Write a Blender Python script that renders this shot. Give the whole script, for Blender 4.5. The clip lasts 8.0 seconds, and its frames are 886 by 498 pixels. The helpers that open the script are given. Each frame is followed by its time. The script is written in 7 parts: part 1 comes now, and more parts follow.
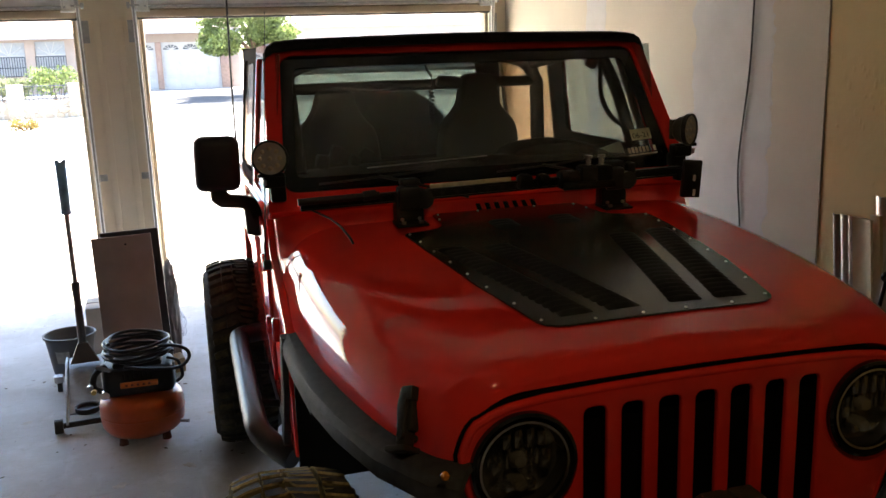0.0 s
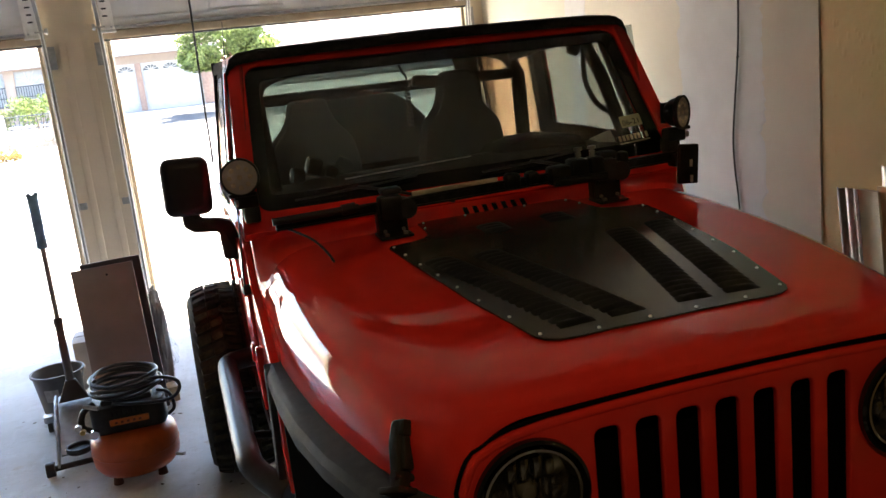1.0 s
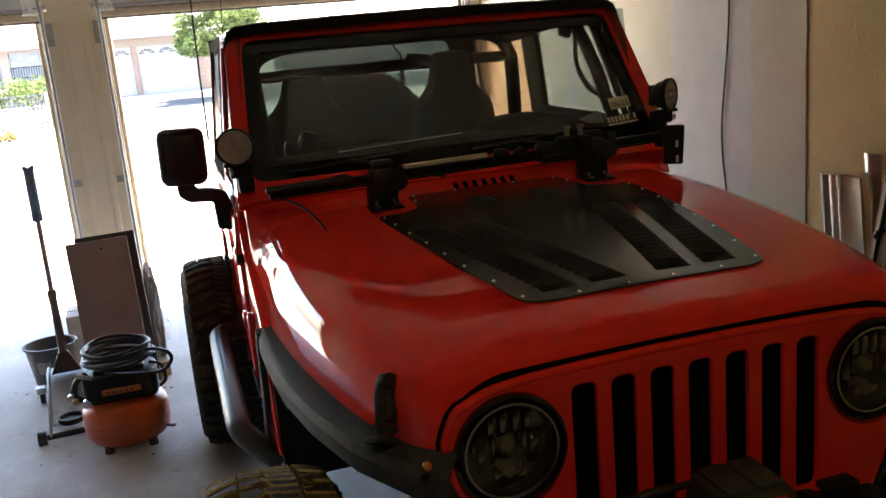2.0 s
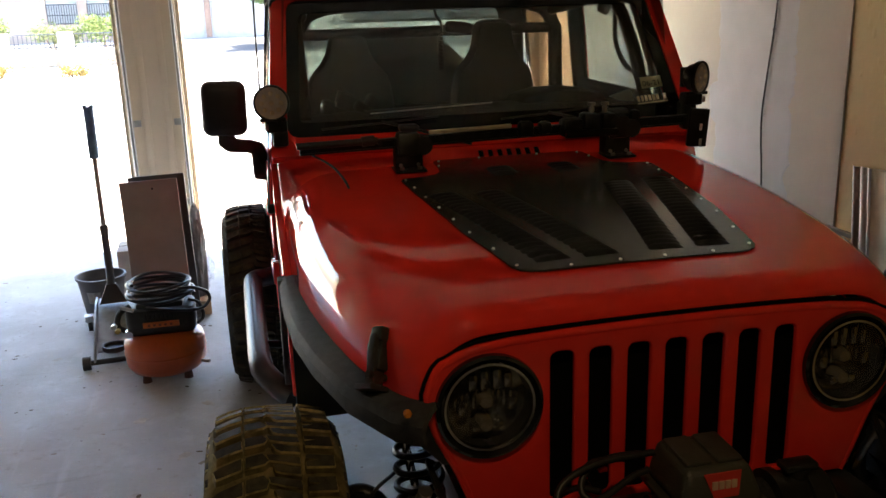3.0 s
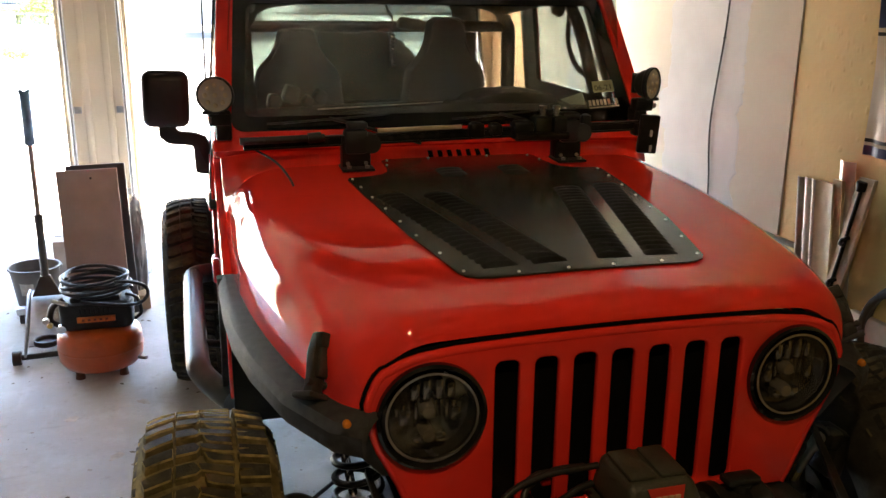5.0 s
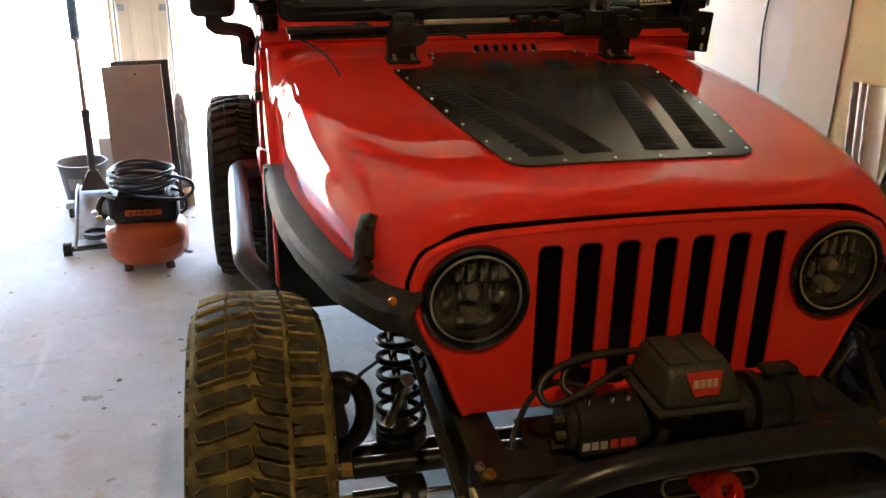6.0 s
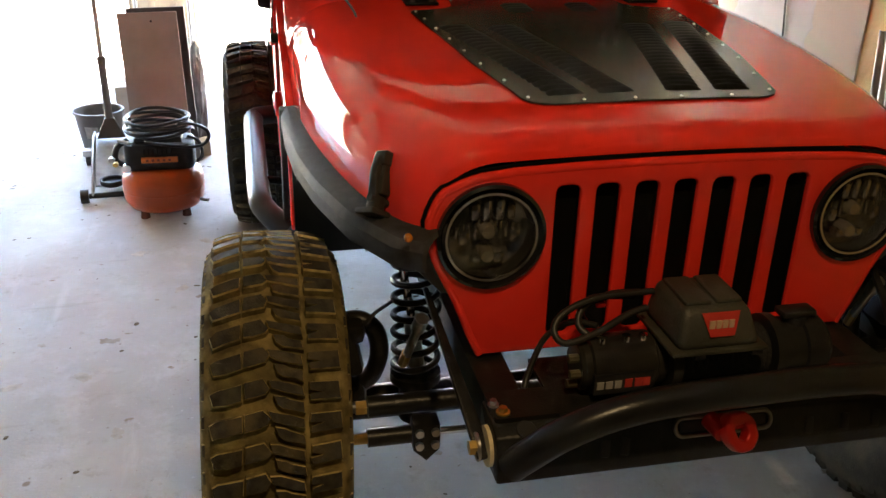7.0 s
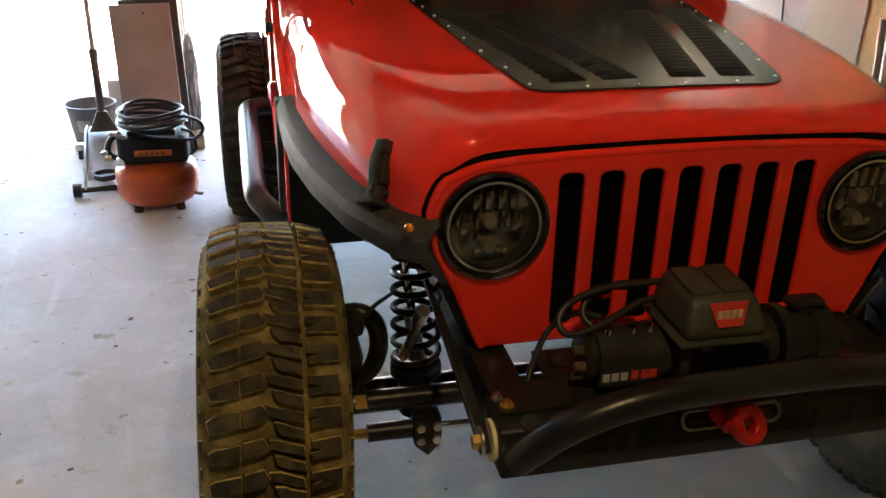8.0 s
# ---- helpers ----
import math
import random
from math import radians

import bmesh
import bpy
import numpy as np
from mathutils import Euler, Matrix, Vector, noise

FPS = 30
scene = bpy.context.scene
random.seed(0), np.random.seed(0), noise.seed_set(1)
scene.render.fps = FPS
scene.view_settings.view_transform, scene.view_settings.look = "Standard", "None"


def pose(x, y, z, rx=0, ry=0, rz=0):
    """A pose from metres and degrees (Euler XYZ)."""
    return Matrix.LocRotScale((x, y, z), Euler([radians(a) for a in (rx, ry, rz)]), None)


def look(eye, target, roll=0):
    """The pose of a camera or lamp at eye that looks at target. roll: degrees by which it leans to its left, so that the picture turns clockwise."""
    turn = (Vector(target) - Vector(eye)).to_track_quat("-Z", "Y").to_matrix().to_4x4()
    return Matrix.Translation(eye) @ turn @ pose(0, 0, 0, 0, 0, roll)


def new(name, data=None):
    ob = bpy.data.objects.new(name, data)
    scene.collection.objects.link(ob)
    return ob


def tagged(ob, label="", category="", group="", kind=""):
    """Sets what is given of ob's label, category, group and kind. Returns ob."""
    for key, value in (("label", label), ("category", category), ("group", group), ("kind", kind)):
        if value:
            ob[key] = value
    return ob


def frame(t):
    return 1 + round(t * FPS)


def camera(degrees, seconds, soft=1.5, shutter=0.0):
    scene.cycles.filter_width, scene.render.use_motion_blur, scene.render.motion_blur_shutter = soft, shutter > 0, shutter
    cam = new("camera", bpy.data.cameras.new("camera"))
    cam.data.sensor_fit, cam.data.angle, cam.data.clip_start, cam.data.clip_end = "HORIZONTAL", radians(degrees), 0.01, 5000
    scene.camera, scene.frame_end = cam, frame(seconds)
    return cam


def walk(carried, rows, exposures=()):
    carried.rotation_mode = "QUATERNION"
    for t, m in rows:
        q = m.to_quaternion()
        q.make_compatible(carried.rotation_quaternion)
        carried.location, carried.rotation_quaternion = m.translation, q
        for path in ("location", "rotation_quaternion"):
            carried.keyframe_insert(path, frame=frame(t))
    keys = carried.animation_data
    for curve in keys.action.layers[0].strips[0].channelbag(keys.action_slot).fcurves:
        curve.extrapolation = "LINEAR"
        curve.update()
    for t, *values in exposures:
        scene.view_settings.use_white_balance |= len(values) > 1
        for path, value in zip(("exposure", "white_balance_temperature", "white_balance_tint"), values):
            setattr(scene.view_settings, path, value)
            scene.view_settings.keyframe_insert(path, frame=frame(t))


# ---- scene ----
cam = camera(53.9, 8.0)
PATH = [
    (0, (-0.985, -1.513, 1.778), (-0.457, 0.369, 1.351), -1.9),
    (0.5, (-0.931, -1.397, 1.772), (-0.396, 0.482, 1.343), -4.2),
    (1, (-0.911, -1.36, 1.774), (-0.377, 0.519, 1.343), -6.3),
    (2.5, (-0.929, -1.511, 1.713), (-0.408, 0.357, 1.223), -3.7),
    (3, (-0.84, -1.572, 1.762), (-0.427, 0.311, 1.23), -1.8),
    (3.5, (-0.779, -1.558, 1.789), (-0.324, 0.337, 1.34), -1.0),
    (4, (-0.777, -1.544, 1.795), (-0.283, 0.349, 1.381), -0.8),
    (4.5, (-0.794, -1.528, 1.784), (-0.258, 0.352, 1.359), -0.4),
    (5, (-0.821, -1.519, 1.765), (-0.294, 0.333, 1.223), 0.5),
    (6.5, (-0.851, -1.559, 1.688), (-0.453, 0.24, 0.91), 1.1),
    (7, (-0.849, -1.554, 1.67), (-0.457, 0.229, 0.853), 1.3),
    (7.5, (-0.847, -1.531, 1.666), (-0.438, 0.235, 0.822), 1.2),
    (8, (-0.856, -1.521, 1.647), (-0.452, 0.254, 0.819), 1.2),
]
EXPOSURES = [(0.0, 3.26, 7000, 10), (0.5, 3.33, 7000, 10), (1.0, 3.56, 7000, 10), (2.5, 3.58, 7000, 10), (3.0, 3.6, 7000, 10), (4.0, 3.75, 7050, 10), (4.5, 4.02, 7050, 10), (5.0, 4.68, 7100, 10), (6.5, 5.02, 7200, 10), (8.0, 5.0, 7250, 10)]
walk(cam, [(t, look(eye, target, roll)) for t, eye, target, roll in PATH], EXPOSURES)

# ---- light ----
world = bpy.data.worlds.new("world")
scene.world = world
world.use_nodes = True
SUN_EL, SUN_AZ = 72.0, 55.0        # degrees; azimuth from straight ahead towards the right
wn = world.node_tree
sky = wn.nodes.new("ShaderNodeTexSky")
sky.sky_type, sky.sun_disc = "NISHITA", False
sky.sun_elevation, sky.sun_rotation = radians(SUN_EL), radians(SUN_AZ)
wn.links.new(sky.outputs["Color"], wn.nodes["Background"].inputs["Color"])
wn.nodes["Background"].inputs["Strength"].default_value = 0.14

sun = new("sun", bpy.data.lights.new("sun", "SUN"))
sun.data.energy, sun.data.angle, sun.data.color = 5.0, radians(0.53), (1.0, 0.95, 0.87)
_e, _a = radians(SUN_EL), radians(SUN_AZ)
SUN_DIR = Vector((math.sin(_a) * math.cos(_e), math.cos(_a) * math.cos(_e), math.sin(_e)))
sun.matrix_world = look(SUN_DIR * 60, (0, 0, 0))

# warm bulb on the ceiling behind the camera, whose glints show on the paint
bulb = new("ceiling_bulb_light", bpy.data.lights.new("ceiling_bulb_light", "AREA"))
bulb.data.shape, bulb.data.size, bulb.data.energy, bulb.data.color = "DISK", 0.11, 0.48, (1.0, 0.72, 0.40)
bulb.matrix_world = look((-0.55, -1.3, 2.70), (-0.55, -1.3, 0.0))

# ---- materials ----
MATS = {}


def material(name, color, rough=0.5, metal=0.0, vary=0.15, scale=12.0, bump=0.0, bump_scale=60.0, coat=0.0,
             stain=None, stain_scale=2.0, stain_amount=0.4, spec=0.5, rough_vary=0.1, island=0.0, coat_ior=1.5):
    """A surface with colour variation at two scales, roughness variation and fine relief."""
    if name in MATS:
        return MATS[name]
    m = bpy.data.materials.new(name)
    m.use_nodes = True
    nt = m.node_tree
    n, l = nt.nodes, nt.links
    b = n["Principled BSDF"]
    co = n.new("ShaderNodeTexCoord").outputs["Object"]

    def noise_node(sc, detail=5.0):
        t = n.new("ShaderNodeTexNoise")
        t.inputs["Scale"].default_value, t.inputs["Detail"].default_value = sc, detail
        l.new(co, t.inputs["Vector"])
        return t

    fine, wide = noise_node(scale), noise_node(stain_scale, 6.0)
    dark = [c * (1 - vary) for c in color]
    light = [min(1.0, c * (1 + vary)) for c in color]
    mix = n.new("ShaderNodeMix")
    mix.data_type = "RGBA"
    mix.inputs["A"].default_value, mix.inputs["B"].default_value = (*dark, 1), (*light, 1)
    ramp = n.new("ShaderNodeMapRange")
    ramp.inputs["From Min"].default_value, ramp.inputs["From Max"].default_value = 0.3, 0.7
    l.new(fine.outputs["Fac"], ramp.inputs["Value"])
    l.new(ramp.outputs["Result"], mix.inputs["Factor"])
    out = mix.outputs["Result"]
    if stain:
        m2 = n.new("ShaderNodeMix")
        m2.data_type = "RGBA"
        r2 = n.new("ShaderNodeMapRange")
        r2.inputs["From Min"].default_value, r2.inputs["From Max"].default_value = 0.48, 0.68
        r2.inputs["To Max"].default_value = stain_amount
        l.new(wide.outputs["Fac"], r2.inputs["Value"])
        l.new(r2.outputs["Result"], m2.inputs["Factor"])
        l.new(out, m2.inputs["A"])
        m2.inputs["B"].default_value = (*stain, 1)
        out = m2.outputs["Result"]
    if island:
        hsv = n.new("ShaderNodeHueSaturation")
        info = n.new("ShaderNodeNewGeometry")
        r3 = n.new("ShaderNodeMapRange")
        r3.inputs["To Min"].default_value, r3.inputs["To Max"].default_value = 1 - island, 1 + island
        l.new(info.outputs["Random Per Island"], r3.inputs["Value"])
        l.new(r3.outputs["Result"], hsv.inputs["Value"])
        l.new(out, hsv.inputs["Color"])
        out = hsv.outputs["Color"]
    l.new(out, b.inputs["Base Color"])
    rr = n.new("ShaderNodeMapRange")
    rr.inputs["To Min"].default_value, rr.inputs["To Max"].default_value = max(0.02, rough - rough_vary), min(1.0, rough + rough_vary)
    l.new(wide.outputs["Fac"], rr.inputs["Value"])
    l.new(rr.outputs["Result"], b.inputs["Roughness"])
    b.inputs["Metallic"].default_value = metal
    b.inputs["Coat Weight"].default_value = coat
    b.inputs["Coat Roughness"].default_value = 0.02
    b.inputs["Coat IOR"].default_value = coat_ior
    b.inputs["Specular IOR Level"].default_value = spec
    if bump:
        bt = noise_node(bump_scale, 4.0)
        bn = n.new("ShaderNodeBump")
        bn.inputs["Strength"].default_value, bn.inputs["Distance"].default_value = bump, 0.004
        l.new(bt.outputs["Fac"], bn.inputs["Height"])
        l.new(bn.outputs["Normal"], b.inputs["Coat Normal" if coat > 0.8 else "Normal"])
    MATS[name] = m
    return m


def glass(name, tint=(0.9, 0.95, 0.93), rough=0.0, mix=0.12, haze=0.0):
    """Thin clear or tinted sheet: sees straight through, with a mirror coat."""
    if name in MATS:
        return MATS[name]
    m = bpy.data.materials.new(name)
    m.use_nodes = True
    n, l = m.node_tree.nodes, m.node_tree.links
    n.remove(n["Principled BSDF"])
    tr, gl, mx, lw = (n.new("ShaderNodeBsdfTransparent"), n.new("ShaderNodeBsdfGlossy"), n.new("ShaderNodeMixShader"), n.new("ShaderNodeLayerWeight"))
    tr.inputs["Color"].default_value = (*[math.sqrt(c) for c in tint], 1)
    gl.inputs["Roughness"].default_value = rough
    lw.inputs["Blend"].default_value = 0.5
    pw, sc = n.new("ShaderNodeMath"), n.new("ShaderNodeMath")
    pw.operation, sc.operation = "POWER", "MULTIPLY_ADD"
    pw.inputs[1].default_value = 4.0
    sc.inputs[1].default_value, sc.inputs[2].default_value = 0.6, mix * 0.2
    l.new(lw.outputs["Facing"], pw.inputs[0])
    l.new(pw.outputs[0], sc.inputs[0])
    l.new(sc.outputs[0], mx.inputs["Fac"])
    l.new(tr.outputs["BSDF"], mx.inputs[1])
    l.new(gl.outputs["BSDF"], mx.inputs[2])
    out = mx.outputs["Shader"]
    if haze:
        back_lit, front_lit, hz, m2 = n.new("ShaderNodeBsdfTranslucent"), n.new("ShaderNodeBsdfDiffuse"), n.new("ShaderNodeMixShader"), n.new("ShaderNodeMixShader")
        for film in (back_lit, front_lit):
            film.inputs["Color"].default_value = (0.75, 0.72, 0.62, 1)
        l.new(back_lit.outputs["BSDF"], hz.inputs[1])
        l.new(front_lit.outputs["BSDF"], hz.inputs[2])
        tex = n.new("ShaderNodeTexNoise")
        tex.inputs["Scale"].default_value = 6.0
        rg = n.new("ShaderNodeMapRange")
        rg.inputs["To Min"].default_value, rg.inputs["To Max"].default_value = haze * 0.5, haze * 1.5
        l.new(n.new("ShaderNodeTexCoord").outputs["Object"], tex.inputs["Vector"])
        l.new(tex.outputs["Fac"], rg.inputs["Value"])
        l.new(rg.outputs["Result"], m2.inputs["Fac"])
        l.new(out, m2.inputs[1])
        l.new(hz.outputs["Shader"], m2.inputs[2])
        out = m2.outputs["Shader"]
    l.new(out, n["Material Output"].inputs["Surface"])
    MATS[name] = m
    return m


RED = material("red_car_paint", (0.91, 0.040, 0.029), 0.45, 0.0, 0.02, 30, coat=1.0, rough_vary=0.03, spec=0.0, coat_ior=1.44)
BLACK_PAINT = material("black_powder_coat", (0.016, 0.0155, 0.0135), 0.36, 0.0, 0.3, 25, 0.15, 220, spec=0.18)
PANEL = material("black_aluminium_panel", (0.036, 0.0335, 0.0235), 0.20, 0.0, 0.3, 9, 0.03, 300, rough_vary=0.08, spec=0.5)
# darker, duller copy of the panel black; puts the louvres' dark reflections into colour
LOUVRE = material("darkened_panel_black", (0.014, 0.013, 0.010), 0.5, 0.0, 0.3, 40, spec=0.10)
BLACK_PLASTIC = material("black_plastic", (0.020, 0.0195, 0.019), 0.5, 0.0, 0.25, 30, 0.2, 260)
FLARE = material("dark_grey_textured_steel", (0.042, 0.040, 0.036), 0.7, 0.0, 0.25, 40, 0.35, 320, spec=0.25)
DARK = material("dark_interior", (0.012, 0.012, 0.012), 0.75, 0.0, 0.25, 12)
FABRIC = material("black_vinyl_top", (0.024, 0.024, 0.024), 0.9, 0.0, 0.3, 60, 0.4, 180, spec=0.06)
SEAT = material("dark_grey_seat_cloth", (0.038, 0.037, 0.035), 0.85, 0.0, 0.3, 60, 0.5, 240)
RUBBER = material("dusty_tyre_rubber", (0.15, 0.118, 0.048), 0.9, 0.0, 0.35, 40, 0.4, 160, stain=(0.40, 0.31, 0.125), stain_scale=16, stain_amount=0.8, spec=0.15)
TREAD = material("worn_tread_rubber", (0.046, 0.040, 0.027), 0.75, 0.0, 0.4, 50, 0.4, 200, stain=(0.17, 0.135, 0.06), stain_scale=14, stain_amount=0.5, spec=0.25)
DUST = material("ochre_mud_dust", (0.56, 0.44, 0.18), 0.9, 0.0, 0.3, 60, 0.4, 200, stain=(0.05, 0.04, 0.022), stain_scale=26, stain_amount=0.9, spec=0.15)
# less dusty rubber, darkened further for the shade at the right front wheel
RUBBER_D = material("dark_tyre_rubber", (0.032, 0.029, 0.022), 0.85, 0.0, 0.35, 40, 0.4, 160, stain=(0.10, 0.08, 0.045), stain_scale=9, stain_amount=0.6)
CHROME = material("bright_chrome", (0.75, 0.74, 0.72), 0.12, 1.0, 0.03, 20)
STEEL = material("bare_steel", (0.45, 0.44, 0.42), 0.32, 1.0, 0.15, 40)
BRASS = material("zinc_yellow_steel", (0.62, 0.42, 0.14), 0.32, 1.0, 0.12, 40)
AXLE = material("black_axle_paint", (0.012, 0.0118, 0.0105), 0.34, 0.0, 0.3, 22, 0.2, 120, stain=(0.04, 0.034, 0.024), stain_scale=14, stain_amount=0.3, spec=0.35)


def slab_concrete():
    """Old power-trowelled slab: cloudy wear, fine mottling, pale spatter, brown drips and long scuffs."""
    m = bpy.data.materials.new("garage_concrete")
    m.use_nodes = True
    n, l = m.node_tree.nodes, m.node_tree.links
    b = n["Principled BSDF"]
    co = n.new("ShaderNodeTexCoord").outputs["Object"]

    def field(scale, detail, lo, hi, stretch=(1, 1, 1), turn=0.0, rough=0.6):
        mp, t, r = n.new("ShaderNodeMapping"), n.new("ShaderNodeTexNoise"), n.new("ShaderNodeMapRange")
        mp.inputs["Scale"].default_value, mp.inputs["Rotation"].default_value[2] = stretch, turn
        t.inputs["Scale"].default_value, t.inputs["Detail"].default_value, t.inputs["Roughness"].default_value = scale, detail, rough
        r.inputs["From Min"].default_value, r.inputs["From Max"].default_value = lo, hi
        l.new(co, mp.inputs["Vector"])
        l.new(mp.outputs["Vector"], t.inputs["Vector"])
        l.new(t.outputs["Fac"], r.inputs["Value"])
        return r.outputs["Result"]

    def over(under, colour, fac, amount):
        mx, k = n.new("ShaderNodeMix"), n.new("ShaderNodeMath")
        mx.data_type, k.operation = "RGBA", "MULTIPLY"
        k.inputs[1].default_value = amount
        l.new(fac, k.inputs[0])
        l.new(k.outputs[0], mx.inputs["Factor"])
        if isinstance(under, tuple):
            mx.inputs["A"].default_value = (*under, 1)
        else:
            l.new(under, mx.inputs["A"])
        mx.inputs["B"].default_value = (*colour, 1)
        return mx.outputs["Result"]

    c = over((0.52, 0.52, 0.525), (0.42, 0.415, 0.41), field(1.7, 8, 0.40, 0.66), 0.75)
    c = over(c, (0.62, 0.63, 0.65), field(5.5, 8, 0.50, 0.68, rough=0.7), 0.65)
    c = over(c, (0.36, 0.34, 0.31), field(14, 6, 0.56, 0.70, rough=0.7), 0.55)
    c = over(c, (0.72, 0.72, 0.72), field(60, 3, 0.66, 0.72), 0.55)
    c = over(c, (0.20, 0.155, 0.11), field(38, 4, 0.68, 0.74), 0.8)
    c = over(c, (0.66, 0.66, 0.67), field(9, 5, 0.60, 0.72, (1, 0.12, 1), 0.5), 0.5)
    c = over(c, (0.22, 0.15, 0.085), field(11, 3, 0.70, 0.74, rough=0.5), 0.75)
    c = over(c, (0.29, 0.27, 0.24), field(8, 5, 0.63, 0.74, (0.14, 1, 1), -0.3), 0.5)
    l.new(c, b.inputs["Base Color"])
    rr = n.new("ShaderNodeMapRange")
    rr.inputs["To Min"].default_value, rr.inputs["To Max"].default_value = 0.52, 0.80
    l.new(field(3, 6, 0.3, 0.7), rr.inputs["Value"])
    l.new(rr.outputs["Result"], b.inputs["Roughness"])
    b.inputs["Specular IOR Level"].default_value = 0.35
    bn = n.new("ShaderNodeBump")
    bn.inputs["Strength"].default_value, bn.inputs["Distance"].default_value = 0.25, 0.003
    l.new(field(70, 5, 0.3, 0.7), bn.inputs["Height"])
    l.new(bn.outputs["Normal"], b.inputs["Normal"])
    return m


CONCRETE = slab_concrete()
DRIVE = material("driveway_concrete", (0.55, 0.51, 0.45), 0.85, 0.0, 0.08, 3, 0.3, 60, stain=(0.5, 0.46, 0.41), stain_scale=0.4)
# near-black that stands in for shade in gaps and recesses
VOID = material("void_black", (0.003, 0.003, 0.003), 0.9, 0, 0.2, 30, spec=0.1)
ASPHALT = material("street_asphalt", (0.052, 0.053, 0.057), 0.9, 0.0, 0.15, 4, 0.4, 40)
DRYWALL = material("primed_drywall", (0.56, 0.50, 0.395), 0.85, 0.0, 0.05, 3, 0.25, 30, stain=(0.48, 0.43, 0.345), stain_scale=1.2)
MUD = material("grey_joint_compound", (0.53, 0.515, 0.495), 0.9, 0.0, 0.06, 5, 0.15, 18)
OLDWALL = material("yellowed_textured_wall", (0.68, 0.51, 0.23), 0.8, 0.0, 0.06, 3, 0.7, 26, stain=(0.60, 0.44, 0.18), stain_scale=1.0)
POSTPAINT = material("cream_post_paint", (0.68, 0.575, 0.42), 0.7, 0.0, 0.04, 5, 0.25, 50, stain=(0.58, 0.50, 0.39), stain_scale=2.0, stain_amount=0.4)
CEIL = material("brown_ceiling_boards", (0.27, 0.225, 0.17), 0.9, 0.0, 0.05, 3, 0.4, 30, spec=0.05)
DOORPAINT = material("white_door_steel", (0.72, 0.71, 0.68), 0.45, 0.0, 0.05, 8, 0.1, 60)
GALV = material("galvanised_steel", (0.55, 0.56, 0.57), 0.35, 0.9, 0.18, 30, rough_vary=0.15)
WOOD = material("pale_wood", (0.42, 0.29, 0.17), 0.6, 0.0, 0.2, 18, 0.2, 80)


# ---- mesh helpers ----
def thing(name, loc, label, category, group="", kind=""):
    e = new(name)
    e.empty_display_size = 0.1
    e.location = loc
    return tagged(e, label, category, group, kind)


def finish(name, bm, mat, smooth=40.0):
    me = bpy.data.meshes.new(name)
    bmesh.ops.recalc_face_normals(bm, faces=bm.faces[:])
    bm.to_mesh(me)
    bm.free()
    for m in (mat if isinstance(mat, (list, tuple)) else [mat]):
        me.materials.append(m)
    if smooth:
        me.shade_smooth()
        me.set_sharp_from_angle(angle=radians(smooth))
    return new(name, me)


def part(name, bm, mat, parent, label="", smooth=40.0):
    """A mesh in world coordinates as a part of a thing, or of a part."""
    ob = finish(name, bm, mat, smooth)
    ob.parent = parent
    if parent.parent is None:
        ob.matrix_parent_inverse = parent.matrix_basis.inverted()
    return tagged(ob, label) if label else ob


def solid(name, bm, mat, label, category, kind="", group="", smooth=40.0):
    return tagged(finish(name, bm, mat, smooth), label, category, group, kind)


def BM():
    return bmesh.new()


def box(bm, c, s, bevel=0.0, rot=None, seg=2):
    r = bmesh.ops.create_cube(bm, size=1.0)
    vs = r["verts"]
    bmesh.ops.scale(bm, vec=s, verts=vs)
    if bevel:
        es = list({e for v in vs for e in v.link_edges})
        got = bmesh.ops.bevel(bm, geom=es, offset=bevel, segments=seg, profile=0.5, affect="EDGES")
        vs = list({v for f in got["faces"] for v in f.verts} | {v for v in vs if v.is_valid})
    m = Matrix.Translation(c) @ (rot if rot is not None else Matrix.Identity(4))
    bmesh.ops.transform(bm, matrix=m, verts=vs)
    return vs


def span(bm, lo, hi, bevel=0.0):
    c = [(a + b) / 2 for a, b in zip(lo, hi)]
    return box(bm, c, [abs(b - a) for a, b in zip(lo, hi)], bevel)


def rod(bm, a, b, r, seg=16, r2=None, caps=True):
    a, b = Vector(a), Vector(b)
    d = b - a
    m = Matrix.Translation((a + b) / 2) @ d.to_track_quat("Z", "Y").to_matrix().to_4x4()
    return bmesh.ops.create_cone(bm, cap_ends=caps, segments=seg, radius1=r, radius2=r if r2 is None else r2, depth=d.length, matrix=m)["verts"]


def sweep(bm, pts, r, seg=10, closed=False, caps=True):
    """A round tube along points; r may be a list."""
    pts = [Vector(p) for p in pts]
    n = len(pts)
    rs = r if isinstance(r, (list, tuple)) else [r] * n
    rings = []
    up = None
    for i, p in enumerate(pts):
        a = pts[i - 1] if (i or closed) else p
        b = pts[(i + 1) % n] if (i < n - 1 or closed) else p
        t = (b - a).normalized()
        if up is None:
            up = t.orthogonal().normalized()
        up = (up - t * up.dot(t)).normalized()
        side = t.cross(up)
        rings.append([bm.verts.new(p + rs[i] * (math.cos(k) * up + math.sin(k) * side)) for k in (2 * math.pi * j / seg for j in range(seg))])
    for i in range(n if closed else n - 1):
        a, b = rings[i], rings[(i + 1) % n]
        for j in range(seg):
            bm.faces.new((a[j], a[(j + 1) % seg], b[(j + 1) % seg], b[j]))
    if caps and not closed:
        bm.faces.new(rings[0][::-1])
        bm.faces.new(rings[-1])


